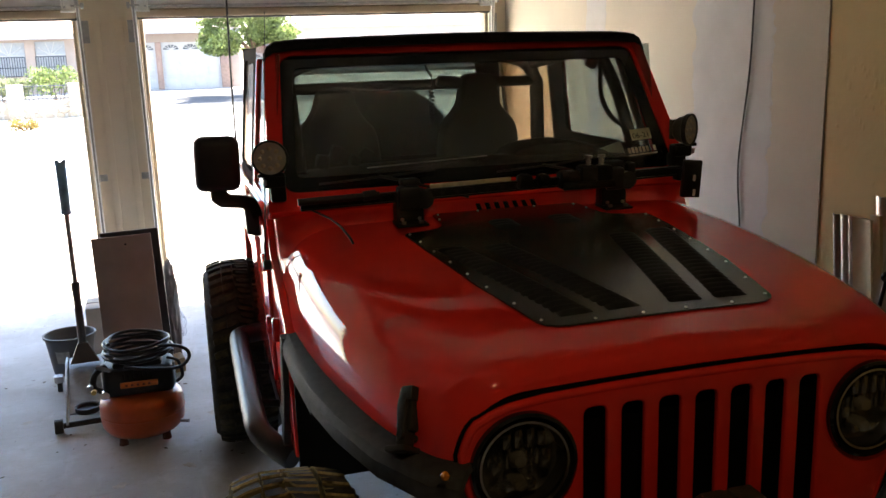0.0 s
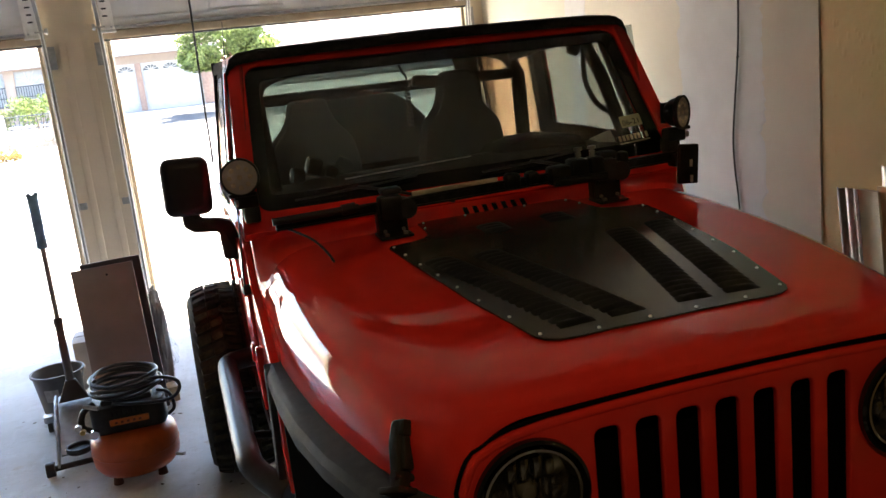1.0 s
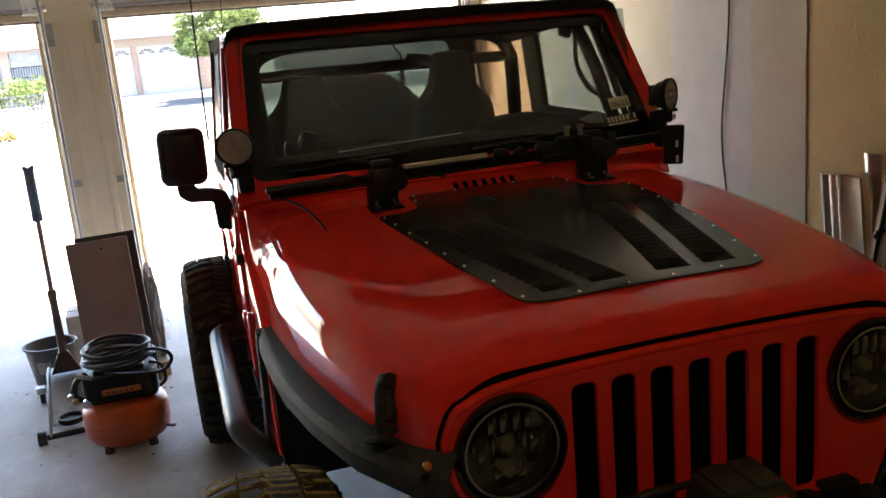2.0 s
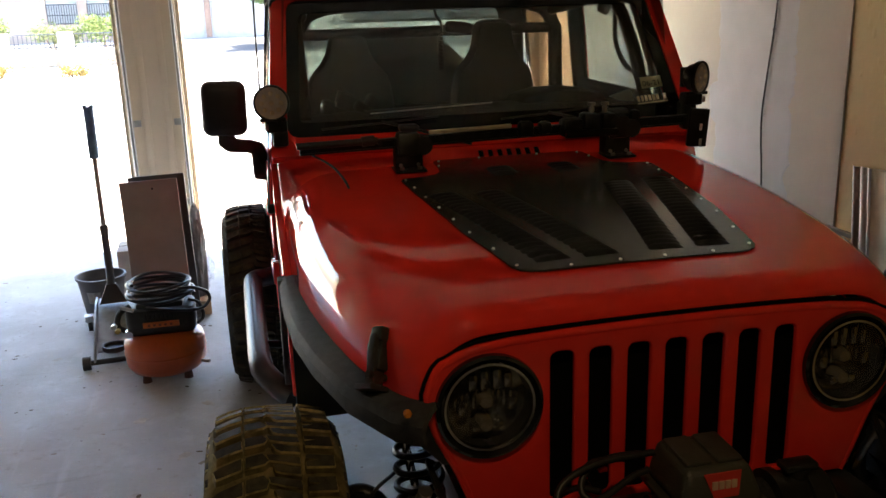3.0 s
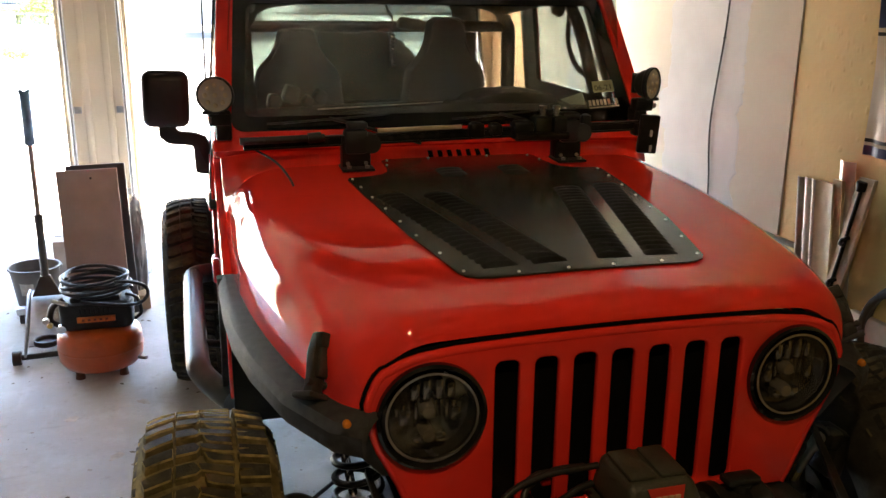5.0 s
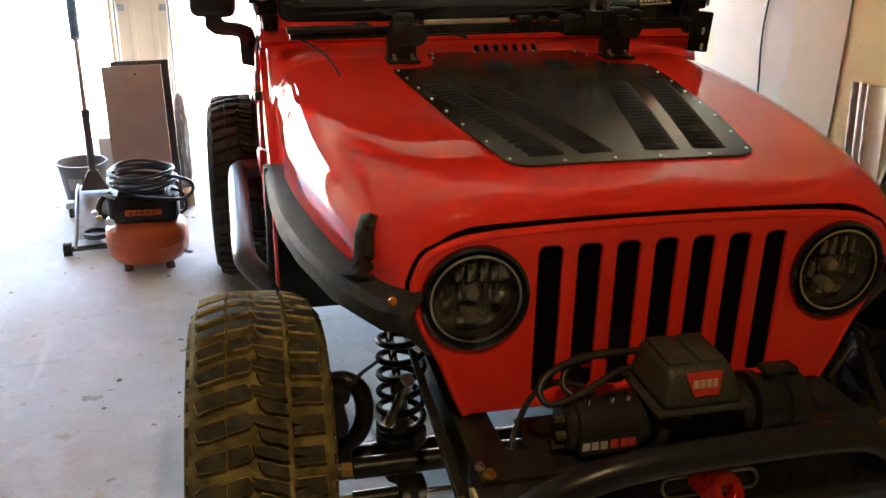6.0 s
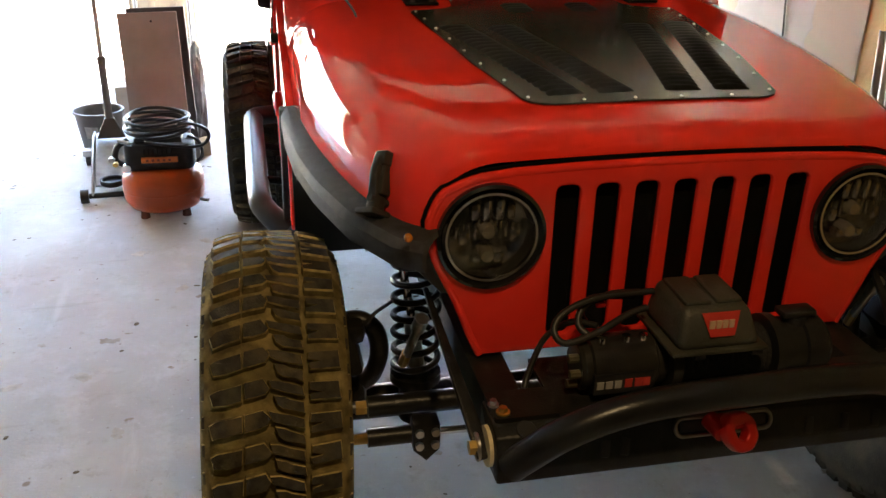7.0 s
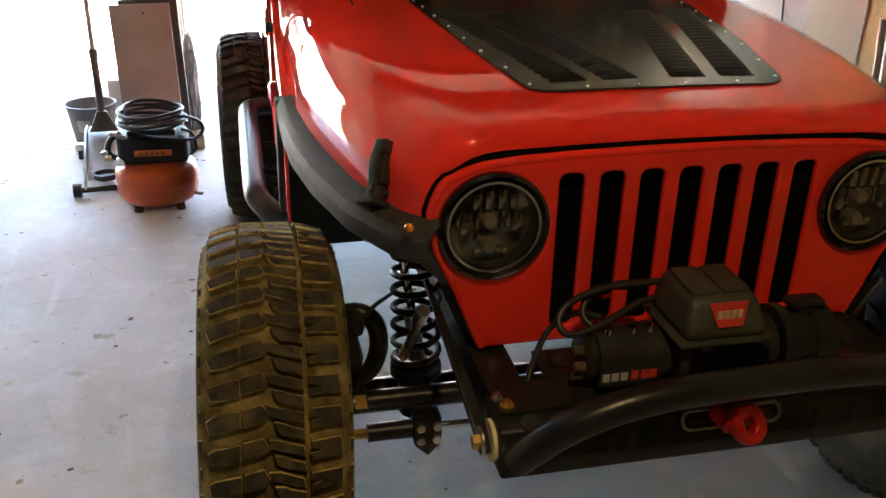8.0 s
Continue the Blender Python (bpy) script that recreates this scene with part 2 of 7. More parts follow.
def smooth_path(pts, n=8):
    """Catmull-Rom through points."""
    p = [Vector(q) for q in pts]
    p = [2 * p[0] - p[1]] + p + [2 * p[-1] - p[-2]]
    out = []
    for i in range(1, len(p) - 2):
        for k in range(n):
            t = k / n
            out.append(0.5 * ((2 * p[i]) + (p[i + 1] - p[i - 1]) * t + (2 * p[i - 1] - 5 * p[i] + 4 * p[i + 1] - p[i + 2]) * t * t
                              + (3 * p[i] - p[i - 1] - 3 * p[i + 1] + p[i + 2]) * t ** 3))
    return out + [p[-2]]


def lathe(bm, prof, m, seg=48, closed=False):
    """Turn a profile of (radius, height) round z, then place by m."""
    rings = []
    for r, h in prof:
        if r < 1e-6:
            rings.append([bm.verts.new(m @ Vector((0, 0, h)))])
        else:
            rings.append([bm.verts.new(m @ Vector((r * math.cos(k), r * math.sin(k), h))) for k in (2 * math.pi * j / seg for j in range(seg))])
    pairs = list(zip(rings, rings[1:])) + ([(rings[-1], rings[0])] if closed else [])
    for a, b in pairs:
        for j in range(seg):
            k = (j + 1) % seg
            if len(a) == 1 and len(b) == 1:
                continue
            if len(a) == 1:
                bm.faces.new((a[0], b[k], b[j]))
            elif len(b) == 1:
                bm.faces.new((a[j], a[k], b[0]))
            else:
                bm.faces.new((a[j], a[k], b[k], b[j]))


def prism(bm, outline, depth, m=None, bevel=0.0):
    """Extrude a flat outline (x, y) by depth along z, centred, then place by m."""
    vs = [bm.verts.new((x, y, -depth / 2)) for x, y in outline]
    f = bm.faces.new(vs)
    r = bmesh.ops.extrude_face_region(bm, geom=[f])
    up = [v for v in r["geom"] if isinstance(v, bmesh.types.BMVert)]
    bmesh.ops.translate(bm, vec=(0, 0, depth), verts=up)
    allv = vs + up
    if bevel:
        es = [e for e in {e for v in allv for e in v.link_edges} if abs(e.verts[0].co.z - e.verts[1].co.z) < 1e-6]
        got = bmesh.ops.bevel(bm, geom=es, offset=bevel, segments=2, profile=0.5, affect="EDGES")
        allv = list({v for f in got["faces"] for v in f.verts} | {v for v in allv if v.is_valid})
    if m is not None:
        bmesh.ops.transform(bm, matrix=m, verts=allv)
    return allv


def rounded(pts, r, n=5):
    """Round the corners of an outline; r one radius or one per corner."""
    out = []
    k = len(pts)
    for i in range(k):
        p, a, b = Vector(pts[i]), Vector(pts[i - 1]), Vector(pts[(i + 1) % k])
        ri = r[i] if isinstance(r, (list, tuple)) else r
        if ri <= 0:
            out.append(tuple(p))
            continue
        u, v = (a - p), (b - p)
        ri = min(ri, u.length * 0.49, v.length * 0.49)
        s, e = p + u.normalized() * ri, p + v.normalized() * ri
        for j in range(n + 1):
            t = j / n
            out.append(tuple((1 - t) ** 2 * s + 2 * t * (1 - t) * p + t * t * e))
    return out


def slab(bm, top, thick, normal):
    """Thicken an open grid of rows of points by thick against normal."""
    nrm = Vector(normal) * thick
    rows = [[bm.verts.new(p) for p in r] for r in top]
    under = [[bm.verts.new(Vector(p) - nrm) for p in r] for r in top]
    h, w = len(rows), len(rows[0])
    for g, flip in ((rows, False), (under, True)):
        for i in range(h - 1):
            for j in range(w - 1):
                q = (g[i][j], g[i][j + 1], g[i + 1][j + 1], g[i + 1][j])
                bm.faces.new(q[::-1] if flip else q)
    for i in range(h - 1):
        bm.faces.new((rows[i][0], rows[i + 1][0], under[i + 1][0], under[i][0]))
        bm.faces.new((rows[i][-1], under[i][-1], under[i + 1][-1], rows[i + 1][-1]))
    for j in range(w - 1):
        bm.faces.new((rows[0][j], under[0][j], under[0][j + 1], rows[0][j + 1]))
        bm.faces.new((rows[-1][j], rows[-1][j + 1], under[-1][j + 1], under[-1][j]))


def flatz(z, rx=0.0):
    return pose(0, 0, z, rx, 0, 0)


FRONT = pose(0, 0, 0, 90, 0, 0)      # outline (x, z) drawn in a plane that faces -y


# ---- the garage ----
WALL_R, WALL_L, BACK, DOORY, CEILZ = 1.58, -4.55, -3.7, 5.5, 2.85
POST_L, POST_R, JAMB_R, JAMB_L, HEADZ = -1.735, -1.295, 1.44, -4.36, 2.26
WT = 0.16

bm = BM()
span(bm, (WALL_L - 0.2, BACK - 0.2, -0.15), (WALL_R + 0.2, DOORY + 0.1, 0.0))
solid("floor", bm, CONCRETE, "grey stained garage concrete slab, worn and dusty", "floor", "structure", smooth=0)

bm = BM()
span(bm, (WALL_R + 0.006, 1.62, 0), (WALL_R + WT, DOORY + 0.16, CEILZ))
solid("wall_right", bm, DRYWALL, "pale unpainted drywall garage wall with patches", "wall", "structure", smooth=0)
bm = BM()
span(bm, (WALL_R + 0.012, BACK - 0.16, 0), (WALL_R + WT, 1.617, CEILZ))
solid("wall_right_old", bm, OLDWALL, "yellowed knockdown-textured garage wall", "wall", "structure", smooth=0)
bm = BM()
span(bm, (WALL_L - WT, BACK - 0.16, 0), (WALL_L, DOORY + 0.16, CEILZ))
solid("wall_left", bm, material("brown_left_wall", (0.20, 0.16, 0.115), 0.85, 0, 0.1, 4, 0.3, 30), "plain brown garage wall", "wall", "structure", smooth=0)
bm = BM()
span(bm, (WALL_L + 0.002, BACK - WT, 0), (WALL_R + 0.004, BACK, CEILZ))
solid("wall_back", bm, material("brown_back_wall", (0.08, 0.065, 0.05), 0.85, 0, 0.1, 4, 0.3, 30), "plain brown back wall of the garage", "wall", "structure", smooth=0)
bm = BM()
span(bm, (WALL_L - 0.2, BACK - 0.2, CEILZ + 0.003), (WALL_R + 0.2, DOORY + 0.2, CEILZ + 0.15))
solid("ceiling", bm, CEIL, "brown bare board garage ceiling", "ceiling", "structure", smooth=0)
# front wall: post, right return, left return, header
for nm, lo, hi, lab in (("door_post", POST_L, POST_R, "cream painted post between two garage doors"),
                        ("wall_front_right", JAMB_R, WALL_R + 0.003, "cream wall return beside the garage door"),
                        ("wall_front_left", WALL_L + 0.002, JAMB_L, "cream wall return beside the garage door")):
    bm = BM()
    span(bm, (lo, DOORY, 0.002), (hi, DOORY + WT, HEADZ))
    solid(nm, bm, POSTPAINT, lab, "wall", "structure", smooth=0)
bm = BM()
span(bm, (WALL_L + 0.002, DOORY + 0.02, HEADZ + 0.002), (WALL_R + 0.003, DOORY + WT, CEILZ))
solid("door_header", bm, POSTPAINT, "cream painted header over the garage doors", "wall", "structure", smooth=0)

# ---- outdoors: driveway, street, house over the way ----
def ground_z(y):
    ks = ((5.6, -0.02), (10, -0.03), (12, -0.02), (28, 0.26), (29, 0.32), (37, 0.66), (40, 0.83), (70, 1.3), (900, 3.0))
    for (a, za), (b, zb) in zip(ks, ks[1:]):
        if y <= b:
            return za + (zb - za) * max(0.0, y - a) / (b - a)
    return ks[-1][1]


BLEACH = material("sun_bleached_street", (0.34, 0.33, 0.32), 0.9, 0, 0.08, 4, 0.4, 40)
bm = BM()
ys = (5.603, 8, 10, 12, 16, 22, 28, 29, 31, 33, 37, 38.4, 40, 70, 300, 900)
xs = (-700, -60, -20, -9, -4.5, 0, 4.5, 9, 20, 60, 700)
g = [[bm.verts.new((x, y, ground_z(y))) for x in xs] for y in ys]
for i in range(len(ys) - 1):
    for j in range(len(xs) - 1):
        f = bm.faces.new((g[i][j], g[i][j + 1], g[i + 1][j + 1], g[i + 1][j]))
        f.material_index = 2 if 31 <= ys[i] < 38.4 else 1 if ys[i] >= 12 else 0
solid("ground", bm, [DRIVE, BLEACH, ASPHALT], "sun-bleached concrete driveway and street", "ground", "structure", smooth=0)
bm = BM()
span(bm, (-700, -300, -0.3), (700, 5.4, -0.16))
solid("ground_behind", bm, DRIVE, "bare pale ground round the garage", "ground", "structure", smooth=0)

STUCCO = material("pink_stucco", (0.33, 0.265, 0.23), 0.9, 0, 0.06, 3, 0.4, 30)
ROOF = material("pale_roof_tiles", (0.40, 0.33, 0.28), 0.8, 0, 0.1, 4, 0.3, 20)
WHITEP = material("white_house_paint", (0.42, 0.42, 0.43), 0.6, 0, 0.04, 6)
BRICK = material("dusky_pink_brick", (0.29, 0.195, 0.16), 0.85, 0, 0.15, 9)
IRON = material("dark_blue_iron", (0.04, 0.05, 0.07), 0.5, 0.3, 0.1, 20)
WPANE = glass("house_glass", (0.25, 0.30, 0.36), 0.02, 0.16)
CURTAIN = material("pale_blind", (0.33, 0.35, 0.37), 0.8, 0, 0.05, 8)
HY = 40.0
hz = 0.26
house = thing("house", (0, HY, hz), "pink stucco house with white garage doors over the street", "house")
# wall as blocks between openings
bm = BM()
for x0, x1, z0, z1 in ((-12, -7.9, hz, 2.62), (-7.9, -6.62, 2.45, 2.62), (-6.62, -6.22, hz, 2.62), (-6.22, -5.02, 2.47, 2.62), (-5.02, -4.35, hz, 2.62), (-7.9, -6.62, hz, 1.05), (-6.22, -5.02, hz, 1.05),
                       (-4.35, -3.75, hz, 2.75), (-3.75, -1.32, 2.31, 2.75), (-1.32, -1.08, 2.31, 2.75), (-1.08, 1.44, 2.31, 2.75), (1.44, 2.3, hz, 2.75)):
    span(bm, (x0, HY, z0), (x1, HY + 0.25, z1))
span(bm, (-12, HY + 4, hz), (2.3, HY + 4.2, 2.6))
part("wall", bm, STUCCO, house, "", 0)
bm = BM()
span(bm, (-1.32, HY - 0.06, hz), (-1.08, HY + 0.2, 2.31), 0.01)
part("brick_pier", bm, BRICK, house)
bm = BM()
span(bm, (1.44, HY - 0.05, hz), (1.95, HY - 0.002, 2.31), 0.01)
part("brick_pier", bm, BRICK, house)
bm = BM()
for x0, x1, z, y0 in ((-12.4, -4.35, 2.56, HY - 0.5), (-4.45, 2.5, 2.68, HY - 0.65)):
    span(bm, (x0, y0, z), (x1, HY + 0.2, z + 0.14))
part("fascia", bm, WHITEP, house)
bm = BM()
for x0, x1, z, y0, rise in ((-12.4, -4.35, 2.70, HY - 0.52, 1.5), (-4.45, 2.5, 2.82, HY - 0.67, 1.6)):
    vs = [bm.verts.new(p) for p in ((x0, y0, z), (x1, y0, z), (x1, HY + 4.5, z + rise), (x0, HY + 4.5, z + rise), (x0, y0, z + 0.06), (x1, y0, z + 0.06), (x1, HY + 4.5, z + rise + 0.06), (x0, HY + 4.5, z + rise + 0.06))]
    for q in ((0, 1, 2, 3), (4, 5, 6, 7), (0, 1, 5, 4), (1, 2, 6, 5), (2, 3, 7, 6), (3, 0, 4, 7)):
        bm.faces.new([vs[i] for i in q])
part("roof", bm, ROOF, house, "pale tiled roof", 0)
for x0, x1 in ((-3.75, -1.33), (-1.07, 1.43)):
    bm = BM()
    span(bm, (x0, HY + 0.08, hz), (x1, HY + 0.14, 2.31))
    gd = part("garage_door", bm, WHITEP, house, "white panelled garage door with fan windows")
    bm = BM()
    for r in range(4):
        for c in range(4):
            w = (x1 - x0) / 4
            zz = hz + 0.08 + r * 0.5
            if r < 3:
                bm = BM()
                span(bm, (x0 + w * c + 0.07, HY + 0.065, zz), (x0 + w * (c + 1) - 0.07, HY + 0.081, zz + 0.36), 0.01)
                part("door_panel", bm, WHITEP, gd)
    for c in range(3):
        w = (x1 - x0) / 3
        cx = x0 + w * (c + 0.5)
        cz = 1.99
        bm = BM()
        ol = [(cx + 0.33 * math.cos(a) * (1 if c == 1 else 1), cz + 0.22 * math.sin(a)) for a in [math.pi * i / 12 for i in range(13)]]
        prism(bm, ol, 0.02, Matrix.Translation((0, HY + 0.07, 0)) @ FRONT)
        part("fan_window", bm, material("dark_fan_glass", (0.08, 0.09, 0.10), 0.2), gd)
        for a in (30, 60, 90, 120, 150):
            bm = BM()
            rod(bm, (cx, HY + 0.05, cz), (cx + 0.33 * math.cos(radians(a)), HY + 0.05, cz + 0.22 * math.sin(radians(a))), 0.018, 6)
            part("fan_bar", bm, WHITEP, gd)
for cx in (-7.26, -5.62):
    w, z0, zs_, zt = 0.60, 1.05, 1.90, 2.47
    arch = [(cx - w, z0), (cx + w, z0)] + [(cx + w * math.cos(a), zs_ + (zt - zs_) * math.sin(a)) for a in [math.pi * i / 16 for i in range(17)]]
    bm = BM()
    prism(bm, arch, 0.02, Matrix.Translation((0, HY + 0.12, 0)) @ FRONT)
    wi = part("window", bm, CURTAIN, house, "arched window with white fan bars and iron grille")
    for a in (36, 72, 108, 144):
        bm = BM()
        rod(bm, (cx, HY + 0.09, zs_), (cx + w * math.cos(radians(a)), HY + 0.09, zs_ + (zt - zs_) * math.sin(radians(a))), 0.025, 6)
        part("fan_bar", bm, WHITEP, wi)
    for a, b in (((cx - w, HY + 0.09, zs_), (cx + w, HY + 0.09, zs_)), ((cx, HY + 0.09, z0), (cx, HY + 0.09, zs_))):
        bm = BM()
        rod(bm, a, b, 0.03, 6)
        part("sash_bar", bm, WHITEP, wi)
    bm = BM()
    for k in range(13):
        x = cx - w + 2 * w * k / 12
        rod(bm, (x, HY - 0.03, z0 - 0.05), (x, HY - 0.03, 1.86), 0.014, 6)
    for z in (z0, 1.4, 1.84):
        rod(bm, (cx - w, HY - 0.03, z), (cx + w, HY - 0.03, z), 0.016, 6)
    part("iron_grille", bm, IRON, wi)
    bm = BM()
    span(bm, (cx - w - 0.02, HY + 0.14, z0), (cx + w + 0.02, HY + 0.16, zt + 0.05))
    part("backing", bm, CURTAIN, wi)
house.location += Vector((-0.93, 0, 0.57))
# farther house to the right
house2 = thing("house", (13, 56, 0.4), "pale bungalow with a low tiled roof far off", "house")
bm = BM()
span(bm, (7.6, 55, 0.3), (22, 60, 3.05))
part("wall", bm, material("pale_stucco", (0.34, 0.29, 0.27), 0.9, 0, 0.05, 3), house2, "", 0)
bm = BM()
vs = [bm.verts.new(p) for p in ((7.0, 54.3, 3.05), (22.6, 54.3, 3.05), (22.6, 60.6, 3.05), (7.0, 60.6, 3.05), (9.8, 57.4, 4.5), (20, 57.4, 4.5))]
for q in ((0, 1, 5, 4), (1, 2, 5), (2, 3, 4, 5), (3, 0, 4), (0, 1, 2, 3)):
    bm.faces.new([vs[i] for i in q])
part("roof", bm, ROOF, house2, "", 0)
for x in (9.5, 13.2, 16.5):
    bm = BM()
    span(bm, (x, 54.94, 1.2), (x + 1.8, 55.0, 2.5))
    wi = part("window", bm, WHITEP, house2)
    bm = BM()
    span(bm, (x + 0.1, 54.92, 1.3), (x + 0.85, 54.945, 2.4))
    span(bm, (x + 0.95, 54.92, 1.3), (x + 1.7, 54.945, 2.4))
    part("pane", bm, WPANE, wi)

house2.location += Vector((-1.4, 0, 0.9))

# low stone wall with piers and an iron fence
STONE = material("pale_rubble_stone", (0.36, 0.29, 0.22), 0.9, 0, 0.12, 6, 0.4, 20, island=0.25)
MORTAR = material("pale_mortar", (0.40, 0.36, 0.31), 0.95, 0, 0.05, 8)
swall = thing("stone_wall", (-6, 29, 0), "low pale rubble stone wall with piers", "wall")
bm = BM()
span(bm, (-11, 29.03, -0.05), (-3.5, 29.27, 0.50))
for x in (-3.74, -5.55, -7.5):
    span(bm, (x - 0.21, 28.93, -0.05), (x + 0.21, 29.37, 1.05))
part("core", bm, MORTAR, swall, "", 0)


def stone_mesh(seed):
    r2 = random.Random(seed)
    bm = BM()
    n = 7
    lo = [(math.cos(2 * math.pi * i / n + r2.uniform(-0.25, 0.25)) * r2.uniform(0.8, 1.1), math.sin(2 * math.pi * i / n) * r2.uniform(0.75, 1.05)) for i in range(n)]
    a = [bm.verts.new((x, 0.0, z)) for x, z in lo]
    b = [bm.verts.new((x * 0.85, -0.35, z * 0.85)) for x, z in lo]
    for i in range(n):
        bm.faces.new((a[i], a[(i + 1) % n], b[(i + 1) % n], b[i]))
    bm.faces.new(b)
    return mesh_of_early(bm, STONE)


def mesh_of_early(bm, mat):
    bmesh.ops.recalc_face_normals(bm, faces=bm.faces[:])
    me = bpy.data.meshes.new("piece")
    bm.to_mesh(me)
    bm.free()
    me.materials.append(mat)
    return me


STONES = [stone_mesh(k) for k in range(6)]
rnd = random.Random(2)


def lay(x, y, z, w):
    ob = new("stone", rnd.choice(STONES))
    ob.parent = swall
    ob.matrix_parent_inverse = swall.matrix_basis.inverted()
    ob.matrix_basis = Matrix.Translation((x, y, z)) @ pose(0, 0, 0, 0, rnd.uniform(-40, 40), 0) @ Matrix.Diagonal((w, 0.10, w * rnd.uniform(0.55, 0.8), 1))


for row in range(3):
    x = -8.4 + 0.1 * row
    while x < -3.6:
        w = rnd.uniform(0.10, 0.17)
        lay(x + w, 29.035, 0.03 + row * 0.18, w)
        x += 2 * w + 0.01
for px in (-3.74, -5.55, -7.5):
    for row in range(6):
        for dx in (-0.11, 0.1):
            lay(px + dx + rnd.uniform(-0.02, 0.02), 28.94, 0.06 + row * 0.18, rnd.uniform(0.09, 0.12))
fence = thing("iron_fence", (-5, 29.15, 0.5), "dark iron picket fence on the stone wall", "fence")
bm = BM()
for z in (0.58, 0.98):
    rod(bm, (-11, 29.15, z), (-3.6, 29.15, z), 0.014, 6)
part("rail", bm, IRON, fence)
pk = BM()
rod(pk, (0, 0, 0), (0, 0, 0.5), 0.009, 6)
PK = mesh_of_early(pk, IRON)
x = -8.4
while x < -3.9:
    ob = new("picket", PK)
    ob.parent, ob.matrix_parent_inverse = fence, fence.matrix_basis.inverted()
    ob.matrix_basis = Matrix.Translation((x, 29.15, 0.50))
    x += 0.13

for low in (swall, fence):
    low.location += Vector((-0.73, 0, 0.36))

# leaves: bushes and a tree
LEAF = material("sunlit_leaves", (0.115, 0.15, 0.05), 0.6, 0, 0.3, 3, island=0.45)
LEAFP = material("silvery_leaves", (0.13, 0.15, 0.075), 0.7, 0, 0.2, 3, island=0.35)
LEAFY = material("yellow_dry_leaves", (0.17, 0.125, 0.04), 0.7, 0, 0.2, 3, island=0.35)
for m in (LEAF, LEAFP, LEAFY):
    n, l = m.node_tree.nodes, m.node_tree.links
    b = n["Principled BSDF"]
    tr, mx, hs = n.new("ShaderNodeBsdfTranslucent"), n.new("ShaderNodeMixShader"), n.new("ShaderNodeHueSaturation")
    hs.inputs["Value"].default_value = 1.7
    mx.inputs["Fac"].default_value = 0.5
    l.new(b.inputs["Base Color"].links[0].from_socket, hs.inputs["Color"])
    l.new(hs.outputs["Color"], tr.inputs["Color"])
    l.new(b.outputs["BSDF"], mx.inputs[1])
    l.new(tr.outputs["BSDF"], mx.inputs[2])
    l.new(mx.outputs["Shader"], n["Material Output"].inputs["Surface"])
BARK = material("brown_bark", (0.14, 0.09, 0.055), 0.9, 0, 0.25, 12, 0.6, 40)


def leaf_cloud(bm, centres, count, size, seed):
    """Many small bent leaves scattered through overlapping clumps."""
    r2 = random.Random(seed)
    vs, fs = [], []
    for k in range(count):
        cx, cy, cz, rx, ry, rz = r2.choice(centres)
        d = Vector((r2.gauss(0, 1), r2.gauss(0, 1), r2.gauss(0, 1))).normalized() * (r2.random() ** 0.4)
        p = Vector((cx + rx * d.x, cy + ry * d.y, cz + rz * d.z))
        q = Euler((r2.uniform(0, 6.3), r2.uniform(0, 6.3), r2.uniform(0, 6.3))).to_matrix()
        s = size * r2.uniform(0.6, 1.4)
        a = [bm.verts.new(p + q @ Vector(v)) for v in ((0, -s, 0), (s * 0.45, 0, s * 0.12), (0, s, 0), (-s * 0.45, 0, s * 0.12))]
        bm.faces.new((a[0], a[1], a[2]))
        bm.faces.new((a[0], a[2], a[3]))


def bush(name, c, r, mat, seed, label, size=0.06, n=1400):
    e = thing(name, (c[0], c[1], ground_z(c[1])), label, "bush")
    r2 = random.Random(seed)
    cl = [(c[0] + r2.uniform(-0.6, 0.6) * r[0], c[1] + r2.uniform(-0.5, 0.5) * r[1], c[2] + r2.uniform(-0.35, 0.45) * r[2], r[0] * r2.uniform(0.4, 0.6), r[1] * 0.5, r[2] * r2.uniform(0.4, 0.6)) for _ in range(9)]
    bm = BM()
    leaf_cloud(bm, cl, n, size, seed)
    part("foliage", bm, mat, e, "", 0)
    bm = BM()
    for k in range(6):
        a = r2.uniform(0, 6.3)
        rod(bm, (c[0], c[1], ground_z(c[1]) - 0.02), (c[0] + 0.5 * r[0] * math.cos(a), c[1] + 0.4 * r[1] * math.sin(a), c[2] + 0.2 * r[2]), 0.02, 6, 0.008)
    part("stems", bm, BARK, e)


bush("garden_bush", (-5.4, 32, 1.40), (1.0, 0.8, 0.75), LEAF, 1, "rounded green garden bush behind the fence")
bush("garden_bush", (-7.1, 32, 1.30), (0.9, 0.8, 0.6), LEAFP, 2, "pale flowering garden bush behind the fence")
bush("garden_bush", (-9.2, 32.5, 1.35), (1.0, 0.8, 0.7), LEAF, 8, "green garden bush behind the fence")
bush("dry_shrub", (-5.45, 25.0, 0.34), (0.42, 0.4, 0.26), LEAFY, 3, "small yellowish dry shrub by the street", 0.035, 900)
bush("dry_shrub", (-7.55, 25.6, 0.36), (0.4, 0.4, 0.28), LEAFY, 4, "small yellowish dry shrub by the street", 0.035, 900)
tree = thing("tree", (2.6, 34.5, ground_z(34.5)), "leafy green tree beside the opposite driveway", "tree")
bm = BM()
sweep(bm, smooth_path([(2.6, 34.5, 0.0), (2.55, 34.5, 0.9), (2.45, 34.45, 1.7), (2.3, 34.5, 2.5)], 4), [0.16 - 0.006 * i for i in range(13)], 10)
